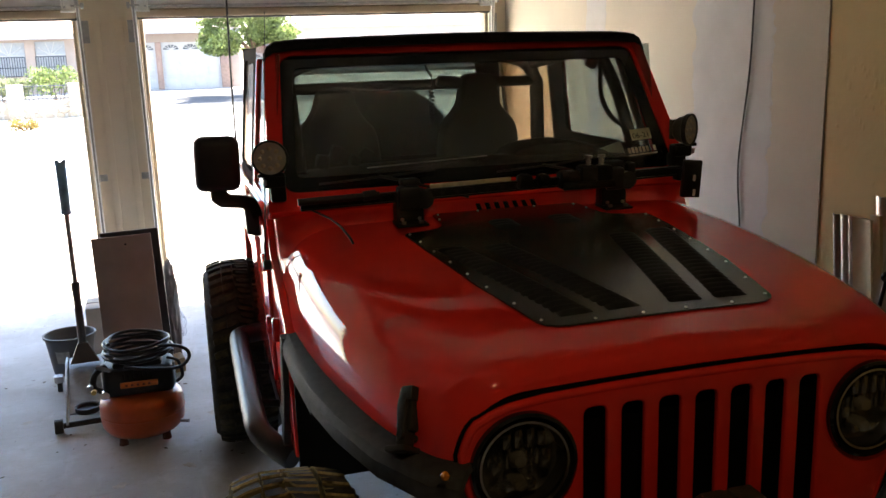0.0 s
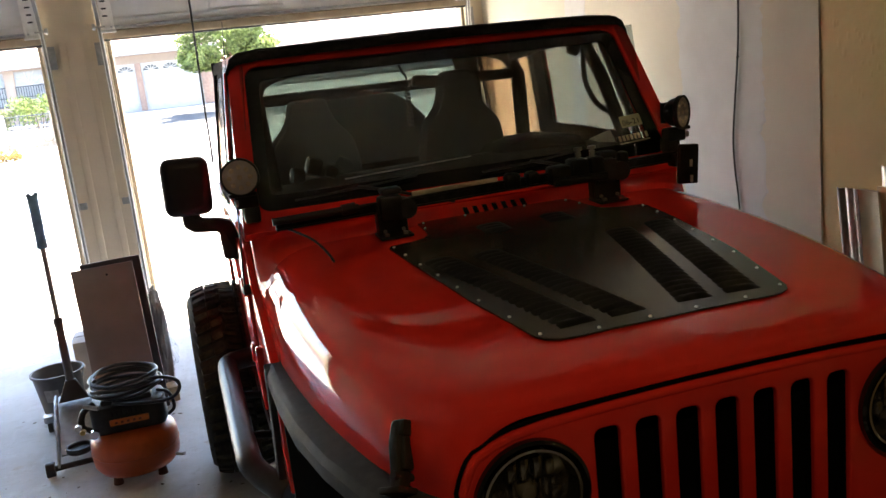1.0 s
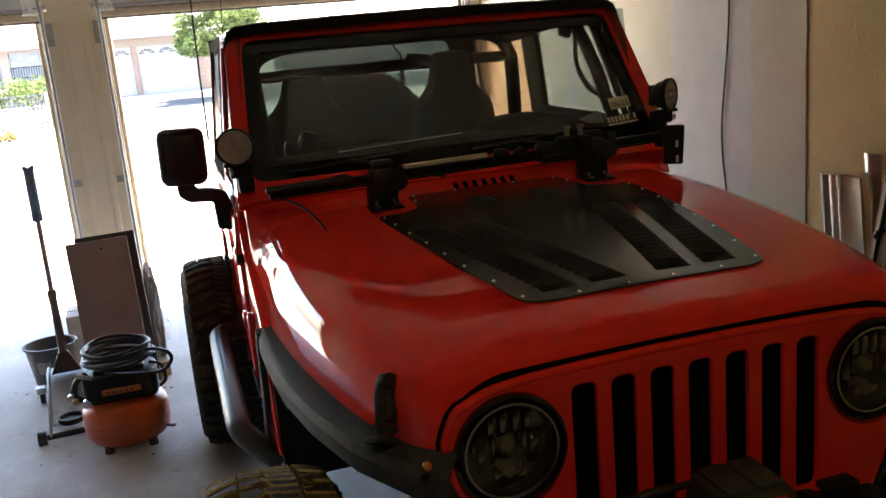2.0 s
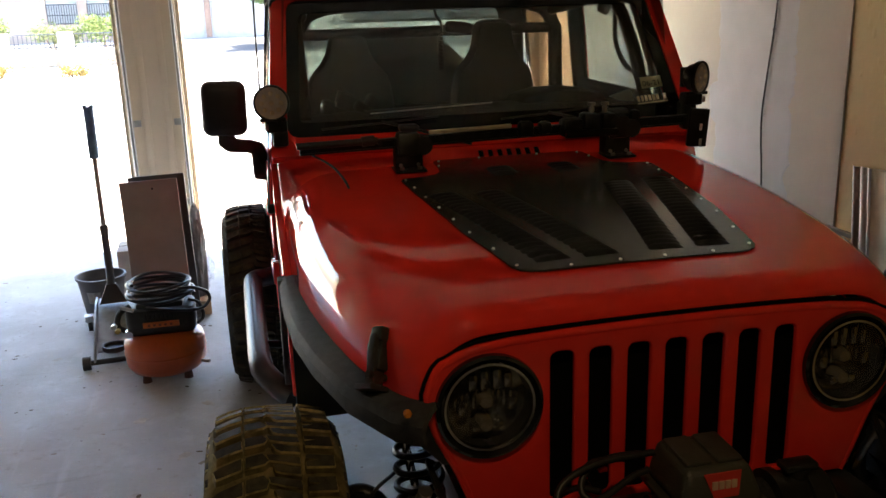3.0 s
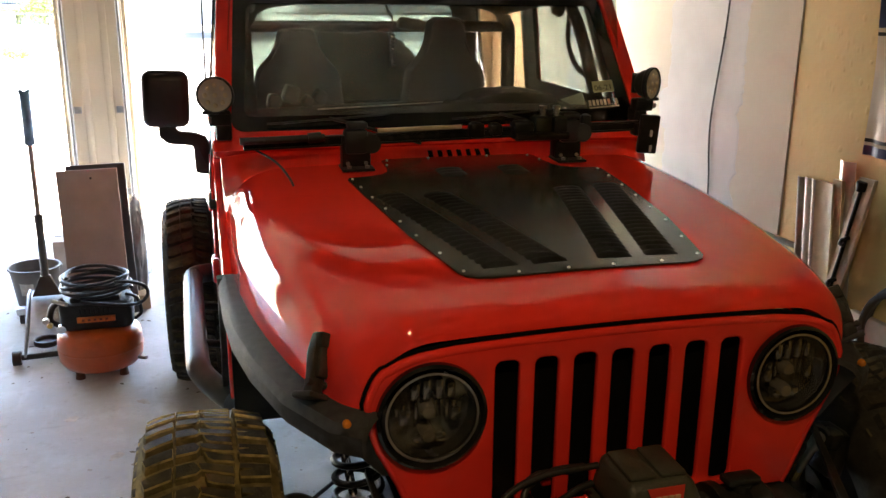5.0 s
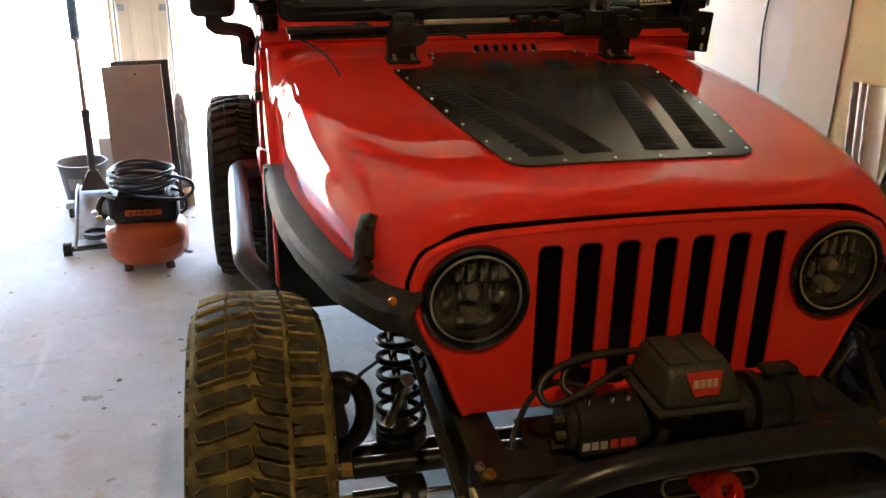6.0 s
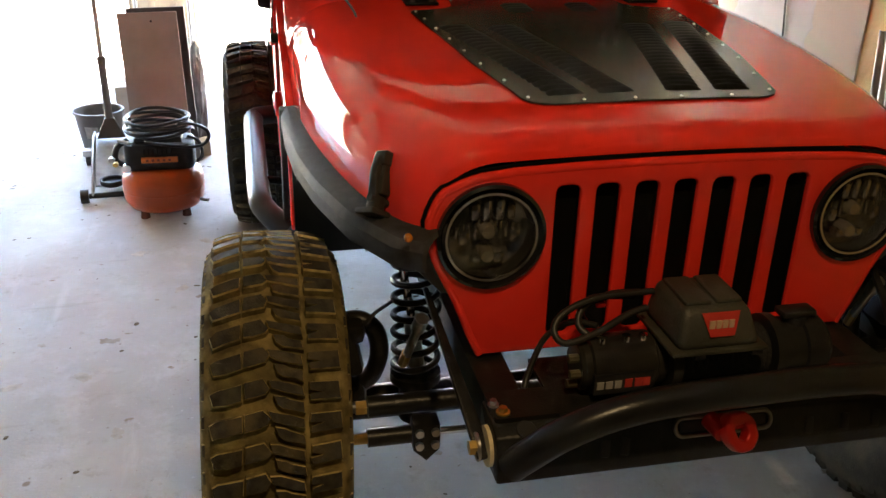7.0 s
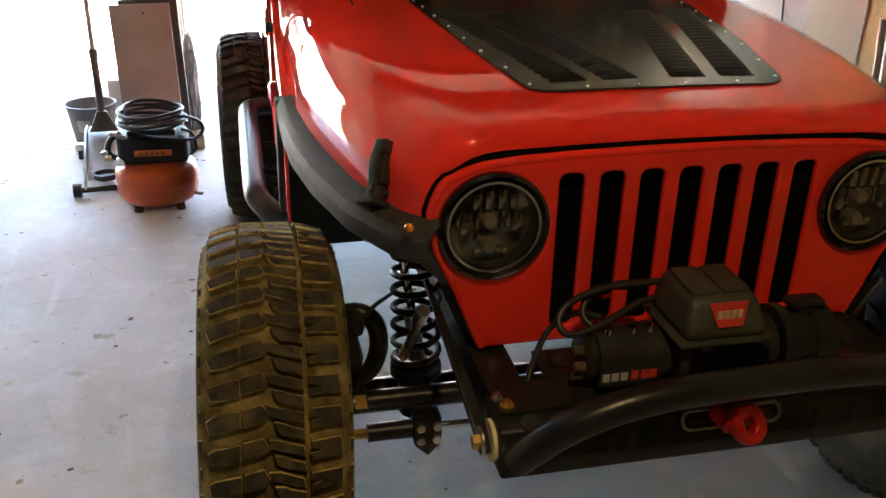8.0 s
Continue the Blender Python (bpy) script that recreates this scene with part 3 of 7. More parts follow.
for p in (((2.45, 34.45, 1.7), (1.6, 34.2, 2.5), (1.0, 34.1, 3.0)), ((2.4, 34.5, 1.9), (3.1, 34.8, 2.7), (3.6, 34.9, 3.3)), ((2.3, 34.5, 2.5), (2.2, 34.3, 3.3), (2.3, 34.2, 4.1)), ((2.35, 34.5, 2.3), (2.0, 35.2, 3.0), (1.7, 35.7, 3.6))):
    sweep(bm, smooth_path(p, 4), [0.08 - 0.006 * i for i in range(9)], 8)
part("trunk", bm, BARK, tree)
bm = BM()
r2 = random.Random(77)
cl = [(2.3 + r2.uniform(-1.55, 1.55), 34.5 + r2.uniform(-1.3, 1.3), r2.uniform(1.75, 4.6), r2.uniform(0.35, 0.75), r2.uniform(0.35, 0.7), r2.uniform(0.25, 0.5)) for _ in range(44)]
leaf_cloud(bm, cl, 19000, 0.085, 78)
part("crown", bm, LEAF, tree, "", 0)
tree.location += Vector((-0.75, 0, 0.45))

# ---- the red off-road vehicle ----
jeep = thing("off_road_vehicle", (0, 1.2, 0), "red lifted off-road vehicle with black hood panel, winch and mud tyres", "car")


def interp(tab, y):
    if y <= tab[0][0]:
        return tab[0][1]
    for (a, va), (b, vb) in zip(tab, tab[1:]):
        if y <= b:
            t = (y - a) / (b - a)
            return va + (vb - va) * t
    return tab[-1][1]


SIDE_B = 0.985


def cubic(tab):
    """A smooth curve (natural cubic) through a short table."""
    x, v = np.array([p[0] for p in tab]), np.array([p[1] for p in tab])
    n, h = len(x), np.diff(x)
    a, r = np.eye(n), np.zeros(n)
    for i in range(1, n - 1):
        a[i, i - 1:i + 2] = h[i - 1], 2 * (h[i - 1] + h[i]), h[i]
        r[i] = 6 * ((v[i + 1] - v[i]) / h[i] - (v[i] - v[i - 1]) / h[i - 1])
    m = np.linalg.solve(a, r)

    def at(q):
        i = int(min(max(np.searchsorted(x, q) - 1, 0), n - 2))
        d, e = q - x[i], x[i + 1] - q
        return float((m[i] * e ** 3 + m[i + 1] * d ** 3) / (6 * h[i]) + (v[i] / h[i] - m[i] * h[i] / 6) * e + (v[i + 1] / h[i] - m[i + 1] * h[i] / 6) * d)

    return at


HOOD_HALF = cubic(((0.0, 0.562), (0.1, 0.610), (0.3, 0.668), (0.6, 0.717), (0.9, 0.742), (1.22, 0.752)))


def hood_form(y):
    """Half width, crown height, edge roll: its width, depth and exponent."""
    lip = 1 - math.sqrt(max(0.0, 1 - max(0.0, 1 - y / 0.06) ** 2))
    crown = 1.202 + 0.1 * (y - 0.17) - 0.041 * (y - 0.17) * (y - 0.5)
    ease = 1 - math.exp(-y / 0.16)
    return HOOD_HALF(y) - 0.024 * lip, crown - 0.036 * lip, 0.14 + 0.10 * (1 - math.exp(-y / 0.3)), 0.115 + 0.062 * ease, 2.1 + 1.3 * ease


def hood_top(x, y):
    """Height of the hood's skin."""
    w, zt, r, deep, p = hood_form(y)
    ax = abs(x)
    u = min(1.0, max(0.0, (ax - (w - r)) / r))
    return zt - 0.014 * (ax / w) ** 2 - deep * (1 - max(0.0, 1 - u ** p) ** 0.5)


def hood_section(y, n=28):
    w, _, r = hood_form(y)[:3]
    flat = w - r
    xs = [flat * i / 8 for i in range(9)] + [flat + r * math.sin(math.pi / 2 * (i + 1) / n) for i in range(n)]
    right = [(x, y, hood_top(x * 0.99999, y)) for x in xs]
    zc = right[-1][2]
    right += [(w + 0.004 * (k + 1) / 4, y, zc + (SIDE_B - zc) * (k + 1) / 4) for k in range(4)]
    return [(-a, b, c) for a, b, c in right[:0:-1]] + right


bm = BM()
hy = [0.0, 0.002, 0.005, 0.009, 0.014, 0.02, 0.027, 0.035, 0.044, 0.055] + [0.07 + 1.13 * k / 44 for k in range(45)]
slab(bm, [hood_section(y) for y in hy], 0.004, (0, 0, 1))
hood = part("hood", bm, RED, jeep, "glossy red hood with rounded front edge", 80)

# grille: a shaped plate with seven slots, headlight openings and a rolled edge
GY = -0.012


def slot(x0, x1, z0, z1, r=0.018):
    return rounded([(x0, z0), (x1, z0), (x1, z1), (x0, z1)], r, 4)


SLOTS = [-0.255 + 0.085 * i for i in range(7)]
SLOT_W = 0.052
HL_X, HL_Z = 0.413, 0.985


def grille_half(z):
    return interp(((0.711, 0.430), (0.76, 0.452), (0.84, 0.482), (0.93, 0.526), (0.98, 0.540), (1.02, 0.543), (1.05, 0.533), (1.072, 0.520), (1.090, 0.501), (1.103, 0.475), (1.112, 0.440), (1.120, 0.37), (1.125, 0.25), (1.128, 0.10)), z)


def plate_with_holes(name, outline, holes, y0, y1, mat, parent, label):
    """A plate in a plane that faces -y, with holes cut by triangulated filling."""
    bm = BM()
    edges = []
    for loop in [outline] + holes:
        vs = [bm.verts.new((x, y0, z)) for x, z in loop]
        edges += [bm.edges.new((vs[i], vs[(i + 1) % len(vs)])) for i in range(len(vs))]
    bmesh.ops.triangle_fill(bm, use_beauty=True, use_dissolve=False, edges=edges)
    r = bmesh.ops.extrude_face_region(bm, geom=bm.faces[:])
    bmesh.ops.translate(bm, vec=(0, y1 - y0, 0), verts=[v for v in r["geom"] if isinstance(v, bmesh.types.BMVert)])
    es = [e for e in bm.edges if len(e.link_faces) == 2 and e.calc_face_angle(0) > 1.0 and all(abs(v.co.y - y0) < 1e-6 for v in e.verts)]
    bmesh.ops.bevel(bm, geom=es, offset=0.005, segments=3, profile=0.5, affect="EDGES")
    return part(name, bm, mat, parent, label, 40)


zs = [0.711] + [0.72 + 0.02 * i for i in range(18)] + [1.07, 1.08, 1.09, 1.10, 1.107, 1.112, 1.116, 1.12, 1.123, 1.125, 1.127, 1.128]
right = [(grille_half(z), z) for z in zs]
outline = right + [(-x, z) for x, z in right[::-1]]
circle = lambda cx, cz, r, n=40: [(cx + r * math.cos(2 * math.pi * i / n), cz + r * math.sin(2 * math.pi * i / n)) for i in range(n)]
holes = [slot(x - SLOT_W / 2, x + SLOT_W / 2, 0.745, 1.083) for x in SLOTS] + [circle(HL_X, HL_Z, 0.107), circle(-HL_X, HL_Z, 0.107)]
grille = plate_with_holes("grille", outline, holes, GY, GY + 0.012, RED, jeep, "red seven-slot grille shell")
# rolled rim of the grille shell
bm = BM()
rim = [(x - math.copysign(0.006, x), GY + 0.008, z - (0.006 if z > 1.08 else 0)) for x, z in [(-x, z) for x, z in right] + right[::-1]]
sweep(bm, rim, 0.010, 10)
part("grille_rim", bm, RED, grille)
# near-black tube paints the shaded gap between hood and grille
bm = BM()
gap_path = []
for (xa, _, za), (x, _, z), (xb, _, zb) in zip(rim, rim[1:], rim[2:]):
    along = Vector((xb - xa, zb - za)).normalized()
    if z > 0.90:
        gap_path.append((x - along.y * 0.0125, 0.002, z + along.x * 0.0125))
sweep(bm, gap_path, 0.0042, 8)
part("hood_gap_line", bm, VOID, jeep, "near-black line painting the shade in the gap round the grille")
# near-black sheet and slot sides: the shade behind the grille as colour
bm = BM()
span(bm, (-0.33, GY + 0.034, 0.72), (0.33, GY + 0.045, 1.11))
part("radiator_shade", bm, VOID, jeep, "near-black radiator sheet, coloured as the shade behind the grille slots")
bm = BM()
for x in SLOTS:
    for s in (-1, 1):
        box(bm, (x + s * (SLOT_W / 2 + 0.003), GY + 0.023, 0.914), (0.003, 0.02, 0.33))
part("slot_shade", bm, VOID, grille)
# added sheet, blocks light that would show through the hood gap
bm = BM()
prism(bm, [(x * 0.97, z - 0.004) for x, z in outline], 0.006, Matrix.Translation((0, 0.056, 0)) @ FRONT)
part("light_stop_sheet", bm, VOID, jeep, "added near-black sheet that stops light behind the grille")

LENS = glass("headlight_lens", (0.74, 0.73, 0.69), 0.02, 0.14)
REFL = material("dark_reflector", (0.17, 0.165, 0.15), 0.25, 0.8, 0.5, 18)


def headlight(s):
    m = pose(s * HL_X, GY, HL_Z, 90)
    bm = BM()
    lathe(bm, [(0.1135, 0.001), (0.1125, 0.012), (0.106, 0.016), (0.100, 0.006), (0.097, -0.004), (0.097, -0.03)], m, 56)
    h = part("headlight", bm, material("gloss_black_trim", (0.01, 0.01, 0.01), 0.15, 0, 0.1, 20, coat=0.5), jeep, "round smoked LED headlight in gloss black ring")
    bm = BM()
    lathe(bm, [(0.0955, 0.006), (0.0955, 0.012), (0.0905, 0.012), (0.0905, 0.006)], m, 56, closed=True)
    part("chrome_ring", bm, material("smoked_chrome", (0.5, 0.5, 0.48), 0.22, 1.0, 0.1, 20), h)
    bm = BM()
    lathe(bm, [(0.0, 0.024), (0.03, 0.0225), (0.06, 0.018), (0.09, 0.008), (0.0905, 0.0)], m, 48)
    lens = part("lens", bm, LENS, h)
    lens.visible_shadow = False
    bm = BM()
    lathe(bm, [(0.0905, 0.0), (0.085, -0.03), (0.06, -0.045), (0.0, -0.05)], m, 40)
    part("bowl", bm, REFL, h)
    # projector pods inside
    bm = BM()
    for px, pz, w, hh in ((-0.030, 0.048, 0.020, 0.036), (-0.006, 0.050, 0.018, 0.044), (0.020, 0.050, 0.018, 0.044), (0.044, 0.046, 0.018, 0.034), (-0.052, -0.008, 0.022, 0.030), (0.054, -0.008, 0.022, 0.030), (-0.022, -0.054, 0.024, 0.022), (0.022, -0.054, 0.024, 0.022)):
        box(bm, (s * HL_X + px, GY + 0.02, HL_Z + pz), (w, 0.025, hh), 0.006)
    for k in range(11):
        fx = -0.065 + 0.013 * k
        fh = 0.5 * math.sqrt(0.078 ** 2 - fx ** 2)
        box(bm, (s * HL_X + fx, GY + 0.024, HL_Z + 0.004), (0.007, 0.010, fh), 0.002, pose(0, 0, 0, 0, 0, 30 * math.sin(k * 2.1)))
    part("reflector_pods", bm, material("smoked_pods", (0.36, 0.35, 0.32), 0.16, 0.95, 0.3, 30), h)
    bm = BM()
    for k in range(2):
        lathe(bm, [(0.0, 0.006), (0.013, 0.004), (0.018, -0.004), (0.02, -0.03)], m @ pose(-0.003 + 0.0 * k, 0.005 - 0.052 * k, -0.008), 20)
    part("projector", bm, material("pale_projector", (0.36, 0.33, 0.26), 0.12, 0.7, 0.2, 20), h)


headlight(-1)
headlight(1)

# body tub, cowl, windscreen frame, doors and roof
for s in (-1, 1):
    bm = BM()
    prism(bm, rounded([(0.93, 0.62), (2.0, 0.60), (2.12, 0.70), (2.25, 0.98), (2.95, 0.98), (3.05, 0.72), (3.25, 0.72), (3.25, 1.27), (1.43, 1.27), (1.36, 1.15), (1.2, 1.10), (0.98, 1.0)], 0.03, 3), 0.04,
          Matrix(((0, 0, 1, s * 0.755), (1, 0, 0, 0), (0, 1, 0, 0), (0, 0, 0, 1))), 0.006)
    part("body_side", bm, RED, jeep, "glossy red body side")
bm = BM()
span(bm, (-0.735, 1.2, 0.6), (0.735, 3.23, 0.66))
span(bm, (-0.735, 3.19, 0.66), (0.735, 3.24, 1.26))
span(bm, (-0.735, 1.16, 0.6), (0.735, 1.2, 1.05))
part("tub_floor", bm, DARK, jeep)
bm = BM()
# cowl between hood and windscreen
rows = []
for y, z, dr in ((1.205, 1.262, 0.18), (1.25, 1.276, 0.16), (1.30, 1.296, 0.11), (1.335, 1.325, 0.05)):
    w = 0.752
    rows.append([(x, y, z - 0.012 * (abs(x) / w) ** 2 - dr * (1 - max(0.0, 1 - (max(0.0, abs(x) - 0.497) / (w - 0.497)) ** 4.2) ** 0.5)) for x in [math.copysign(w * math.sin(math.pi / 2 * abs(k) / 24), k) for k in range(-24, 25)]])
slab(bm, rows, 0.03, (0, 0, 1))
cowl = part("cowl", bm, RED, jeep, "red cowl below the windscreen")
for s in (-1, 1):
    bm = BM()
    prism(bm, rounded([(1.205, 1.0), (1.45, 0.9), (1.45, 1.29), (1.345, 1.29), (1.30, 1.19), (1.25, 1.12), (1.205, 1.09)], 0.008), 0.02, Matrix(((0, 0, 1, s * 0.742), (1, 0, 0, 0), (0, 1, 0, 0), (0, 0, 0, 1))), 0.003)
    part("cowl_side", bm, RED, jeep)
bm = BM()
for i in range(7):
    x = -0.075 + i * 0.033
    box(bm, (x, 1.262, 1.281), (0.016, 0.05, 0.006), 0.002, pose(0, 0, 0, 20, 0, -8))
part("cowl_vent", bm, VOID, cowl)

# windscreen: plane from (y 1.33, z 1.33) to (1.645, 1.83)
WS0, WS1 = Vector((0, 1.318, 1.335)), Vector((0, 1.660, 1.853))
WSU = (WS1 - WS0).normalized()
WSN = Vector((0, -WSU.z, WSU.y))


def ws(u, v, d=0.0):
    """Place on the windscreen: u across, v up along it, d out."""
    return WS0 + Vector((u, 0, 0)) + WSU * v + WSN * d


WSL = (WS1 - WS0).length
WSM = Matrix(((1, 0, 0, 0), (0, WSU.y, WSN.y, WS0.y), (0, WSU.z, WSN.z, WS0.z), (0, 0, 0, 1)))


def ws_plate(name, outline, holes, d0, d1, mat, parent, label=""):
    bm = BM()
    edges = []
    for loop in [outline] + holes:
        vs = [bm.verts.new((u, v, d0)) for u, v in loop]
        edges += [bm.edges.new((vs[i], vs[(i + 1) % len(vs)])) for i in range(len(vs))]
    bmesh.ops.triangle_fill(bm, use_beauty=True, use_dissolve=False, edges=edges)
    r = bmesh.ops.extrude_face_region(bm, geom=bm.faces[:])
    bmesh.ops.translate(bm, vec=(0, 0, d1 - d0), verts=[v for v in r["geom"] if isinstance(v, bmesh.types.BMVert)])
    bmesh.ops.transform(bm, matrix=WSM, verts=bm.verts[:])
    return part(name, bm, mat, parent, label, 30)


fo = rounded([(-0.772, -0.03), (0.772, -0.03), (0.722, WSL), (-0.722, WSL)], [0.01, 0.01, 0.09, 0.09])
fi = rounded([(-0.715, 0.035), (0.715, 0.035), (0.672, WSL - 0.055), (-0.672, WSL - 0.055)], 0.05)
frame_ws = ws_plate("windscreen_frame", fo, [fi], -0.05, 0.0, RED, jeep, "red windscreen frame")
# glass with its black border
gi = rounded([(-0.670, 0.09), (0.662, 0.09), (0.630, WSL - 0.105), (-0.633, WSL - 0.105)], 0.03)
ws_plate("black_border", [(u * 0.999, v) for u, v in fi], [gi], -0.012, -0.006, material("black_glass_border", (0.006, 0.006, 0.006), 0.12, 0, 0.1, 10), frame_ws)
# haze here paints a pale veil of glare over the dark cabin
pane = ws_plate("glass_pane", [(u * 0.998, v) for u, v in fi], [], -0.018, -0.014, glass("windscreen_glass", (0.80, 0.84, 0.80), 0.0, 0.13, 0.10), frame_ws)
pane.visible_shadow = False

# soft top
bm = BM()
rows = []
for y, z, w in ((1.615, 1.847, 0.730), (1.625, 1.860, 0.728), (1.67, 1.867, 0.722), (1.9, 1.871, 0.70), (2.4, 1.872, 0.69), (3.0, 1.85, 0.69), (3.15, 1.81, 0.68)):
    xs = [-1, -0.985, -0.95, -0.85, -0.5, 0, 0.5, 0.85, 0.95, 0.985, 1]
    dz = [-0.055, -0.028, -0.012, -0.005, 0, 0.004, 0, -0.005, -0.012, -0.028, -0.055]
    rows.append([(w * a, y, z + b) for a, b in zip(xs, dz)])
slab(bm, rows, 0.02, (0, 0, 1))
top = part("soft_top", bm, FABRIC, jeep, "black vinyl soft top")


# ---- hood panel with louvres and rivets ----
PANEL_W = ((0.158, 0.235), (0.163, 0.262), (0.175, 0.285), (0.195, 0.298), (0.45, 0.350), (0.8, 0.392), (0.965, 0.405), (0.985, 0.395), (0.992, 0.33),
           (1.01, 0.29), (1.04, 0.27), (1.10, 0.262), (1.19, 0.258), (1.21, 0.24))


def on_hood(x, y, d=0.0):
    return Vector((x, y, hood_top(x, y) + d))


bm = BM()
ys = sorted([p[0] for p in PANEL_W] + [0.25, 0.32, 0.39, 0.52, 0.6, 0.7, 0.9])
slab(bm, [[on_hood(interp(PANEL_W, y) * k / 8, y, 0.006) for k in range(-8, 9)] for y in ys], 0.0035, (0, 0, 1))
hood_panel = part("hood_panel", bm, PANEL, jeep, "black louvred aluminium hood panel", 30)


def hood_pose(x, y, turn=0.0):
    dx = (hood_top(x + 0.01, y) - hood_top(x - 0.01, y)) / 0.02
    dy = (hood_top(x, y + 0.01) - hood_top(x, y - 0.01)) / 0.02
    nrm = Vector((-dx, -dy, 1)).normalized()
    tx = Vector((1, 0, dx)).normalized()
    ty = nrm.cross(tx)
    m = Matrix(((tx.x, ty.x, nrm.x, x), (tx.y, ty.y, nrm.y, y), (tx.z, ty.z, nrm.z, hood_top(x, y) + 0.006), (0, 0, 0, 1)))
    return m @ pose(0, 0, 0, 0, 0, turn)


def shared(name, mesh, m, parent):
    """A piece on shared mesh data, under a part whose parent is a thing."""
    ob = new(name, mesh)
    ob.parent = parent
    top = parent
    while top.parent is not None:
        top = top.parent
    ob.matrix_basis = m
    return ob


def mesh_of(bm, mat, smooth=40.0):
    bmesh.ops.recalc_face_normals(bm, faces=bm.faces[:])
    me = bpy.data.meshes.new("piece")
    bm.to_mesh(me)
    bm.free()
    for m in (mat if isinstance(mat, (list, tuple)) else [mat]):
        me.materials.append(m)
    me.shade_smooth()
    me.set_sharp_from_angle(angle=radians(smooth))
    return me


def louvre_mesh(w):
    """A pressed louvre: a rounded scoop that opens towards the rear edge."""
    bm = BM()
    n = 10
    rows = []
    for k, (yy, h) in enumerate(((-0.0125, 0.0), (-0.008, 0.0022), (0.0, 0.0050), (0.008, 0.0068), (0.0105, 0.0064))):
        rows.append([(w / 2 * (2 * i / n - 1), yy, h * max(0.0, 1 - abs(2 * i / n - 1) ** 5)) for i in range(n + 1)])
    slab(bm, rows, 0.0012, (0, 0, 1))
    span(bm, (-w / 2 + 0.004, 0.006, -0.001), (w / 2 - 0.004, 0.0125, 0.0012))
    return mesh_of(bm, LOUVRE, 60)


LOUV = louvre_mesh(0.083)
for s in (-1, 1):
    for i in range(20):
        t = i / 19
        shared("louvre", LOUV, hood_pose(s * (0.198 + 0.122 * t), 0.217 + 0.54 * t, s * -3), hood_panel)
        shared("louvre", LOUV, hood_pose(s * (0.080 + 0.112 * t), 0.219 + 0.52 * t, s * -3), hood_panel)
    for i in range(3):
        shared("louvre", LOUV, hood_pose(s * 0.10 + 0.016, 0.955 + 0.03 * i), hood_panel)
bm = BM()
lathe(bm, [(0.0, 0.0040), (0.0024, 0.0034), (0.0040, 0.0018), (0.0044, -0.001)], pose(0, 0, 0), 10)
RIV = mesh_of(bm, material("bright_rivet", (0.92, 0.90, 0.84), 0.25, 0.5, 0.05, 20))
riv = [(x, 0.172 if abs(x) < 0.25 else 0.18) for x in (-0.168, -0.051, 0.057, 0.177)]
for s in (-1, 1):
    riv += [(s * (interp(PANEL_W, y) - 0.014), y) for y in (0.20, 0.31, 0.432, 0.54, 0.65, 0.76, 0.87, 0.965)]
    riv += [(s * 0.255, 1.12), (s * 0.24, 1.19), (s * 0.1, 1.2)]
for x, y in riv:
    shared("rivet", RIV, hood_pose(x, y), hood_panel)

# ---- hood brackets, jack on the bar, lamps ----
BAR_Y = 1.13


def bar_z(x):
    return 1.366 + 0.018 * x


for s in (-1, 1):
    bx = s * 0.352
    zb = hood_top(bx, BAR_Y)
    bm = BM()
    box(bm, (bx, BAR_Y - 0.02, zb + 0.006), (0.10, 0.085, 0.008), 0.003, pose(0, 0, 0, 3))
    box(bm, (bx, BAR_Y - 0.015, zb + 0.055), (0.088, 0.012, 0.10), 0.003)
    box(bm, (bx - 0.038, BAR_Y + 0.01, zb + 0.045), (0.008, 0.05, 0.08), 0.003)
    br = part("jack_bracket", bm, BLACK_PAINT, jeep, "black bolted hood bracket")
    bm = BM()
    box(bm, (bx, BAR_Y - 0.006, bar_z(bx) - 0.004), (0.072, 0.06, 0.075), 0.012)
    box(bm, (bx + 0.005, BAR_Y - 0.005, bar_z(bx) + 0.045), (0.06, 0.05, 0.02), 0.006)
    rod(bm, (bx + 0.045, BAR_Y - 0.035, bar_z(bx) - 0.01), (bx + 0.045, BAR_Y + 0.03, bar_z(bx) - 0.01), 0.03, 20)
    part("clamp", bm, BLACK_PLASTIC, br)
    for k in (-0.028, 0.028):
        for zz, yy in ((zb + 0.02, -0.024), (zb + 0.07, -0.024)):
            bm = BM()
            rod(bm, (bx + k, BAR_Y + yy, zz), (bx + k, BAR_Y + yy - 0.006, zz), 0.006, 8)
            part("bolt", bm, STEEL, br)
        bm = BM()
        rod(bm, (bx + k, BAR_Y - 0.05, zb + 0.009), (bx + k, BAR_Y - 0.05, zb + 0.017), 0.0075, 6)
        part("bolt", bm, STEEL, br)

bm = BM()
rot = Matrix.Rotation(math.atan(-0.018), 4, "Y")
box(bm, (-0.04, BAR_Y, bar_z(-0.04)), (1.30, 0.012, 0.030), 0.002, rot)
for dz in (-0.013, 0.013):
    box(bm, (-0.04, BAR_Y, bar_z(-0.04) + dz), (1.30, 0.028, 0.006), 0.002, rot)
jack_bar = part("high_lift_jack", bm, BLACK_PAINT, jeep, "black high-lift jack carried across the hood")
bm = BM()
for i in range(24):
    x = -0.64 + i * 0.05
    rod(bm, (x, BAR_Y - 0.0068, bar_z(x)), (x, BAR_Y - 0.0062, bar_z(x)), 0.008, 10)
part("bar_holes", bm, DARK, jack_bar)["kind"] = "stuff"
bm = BM()
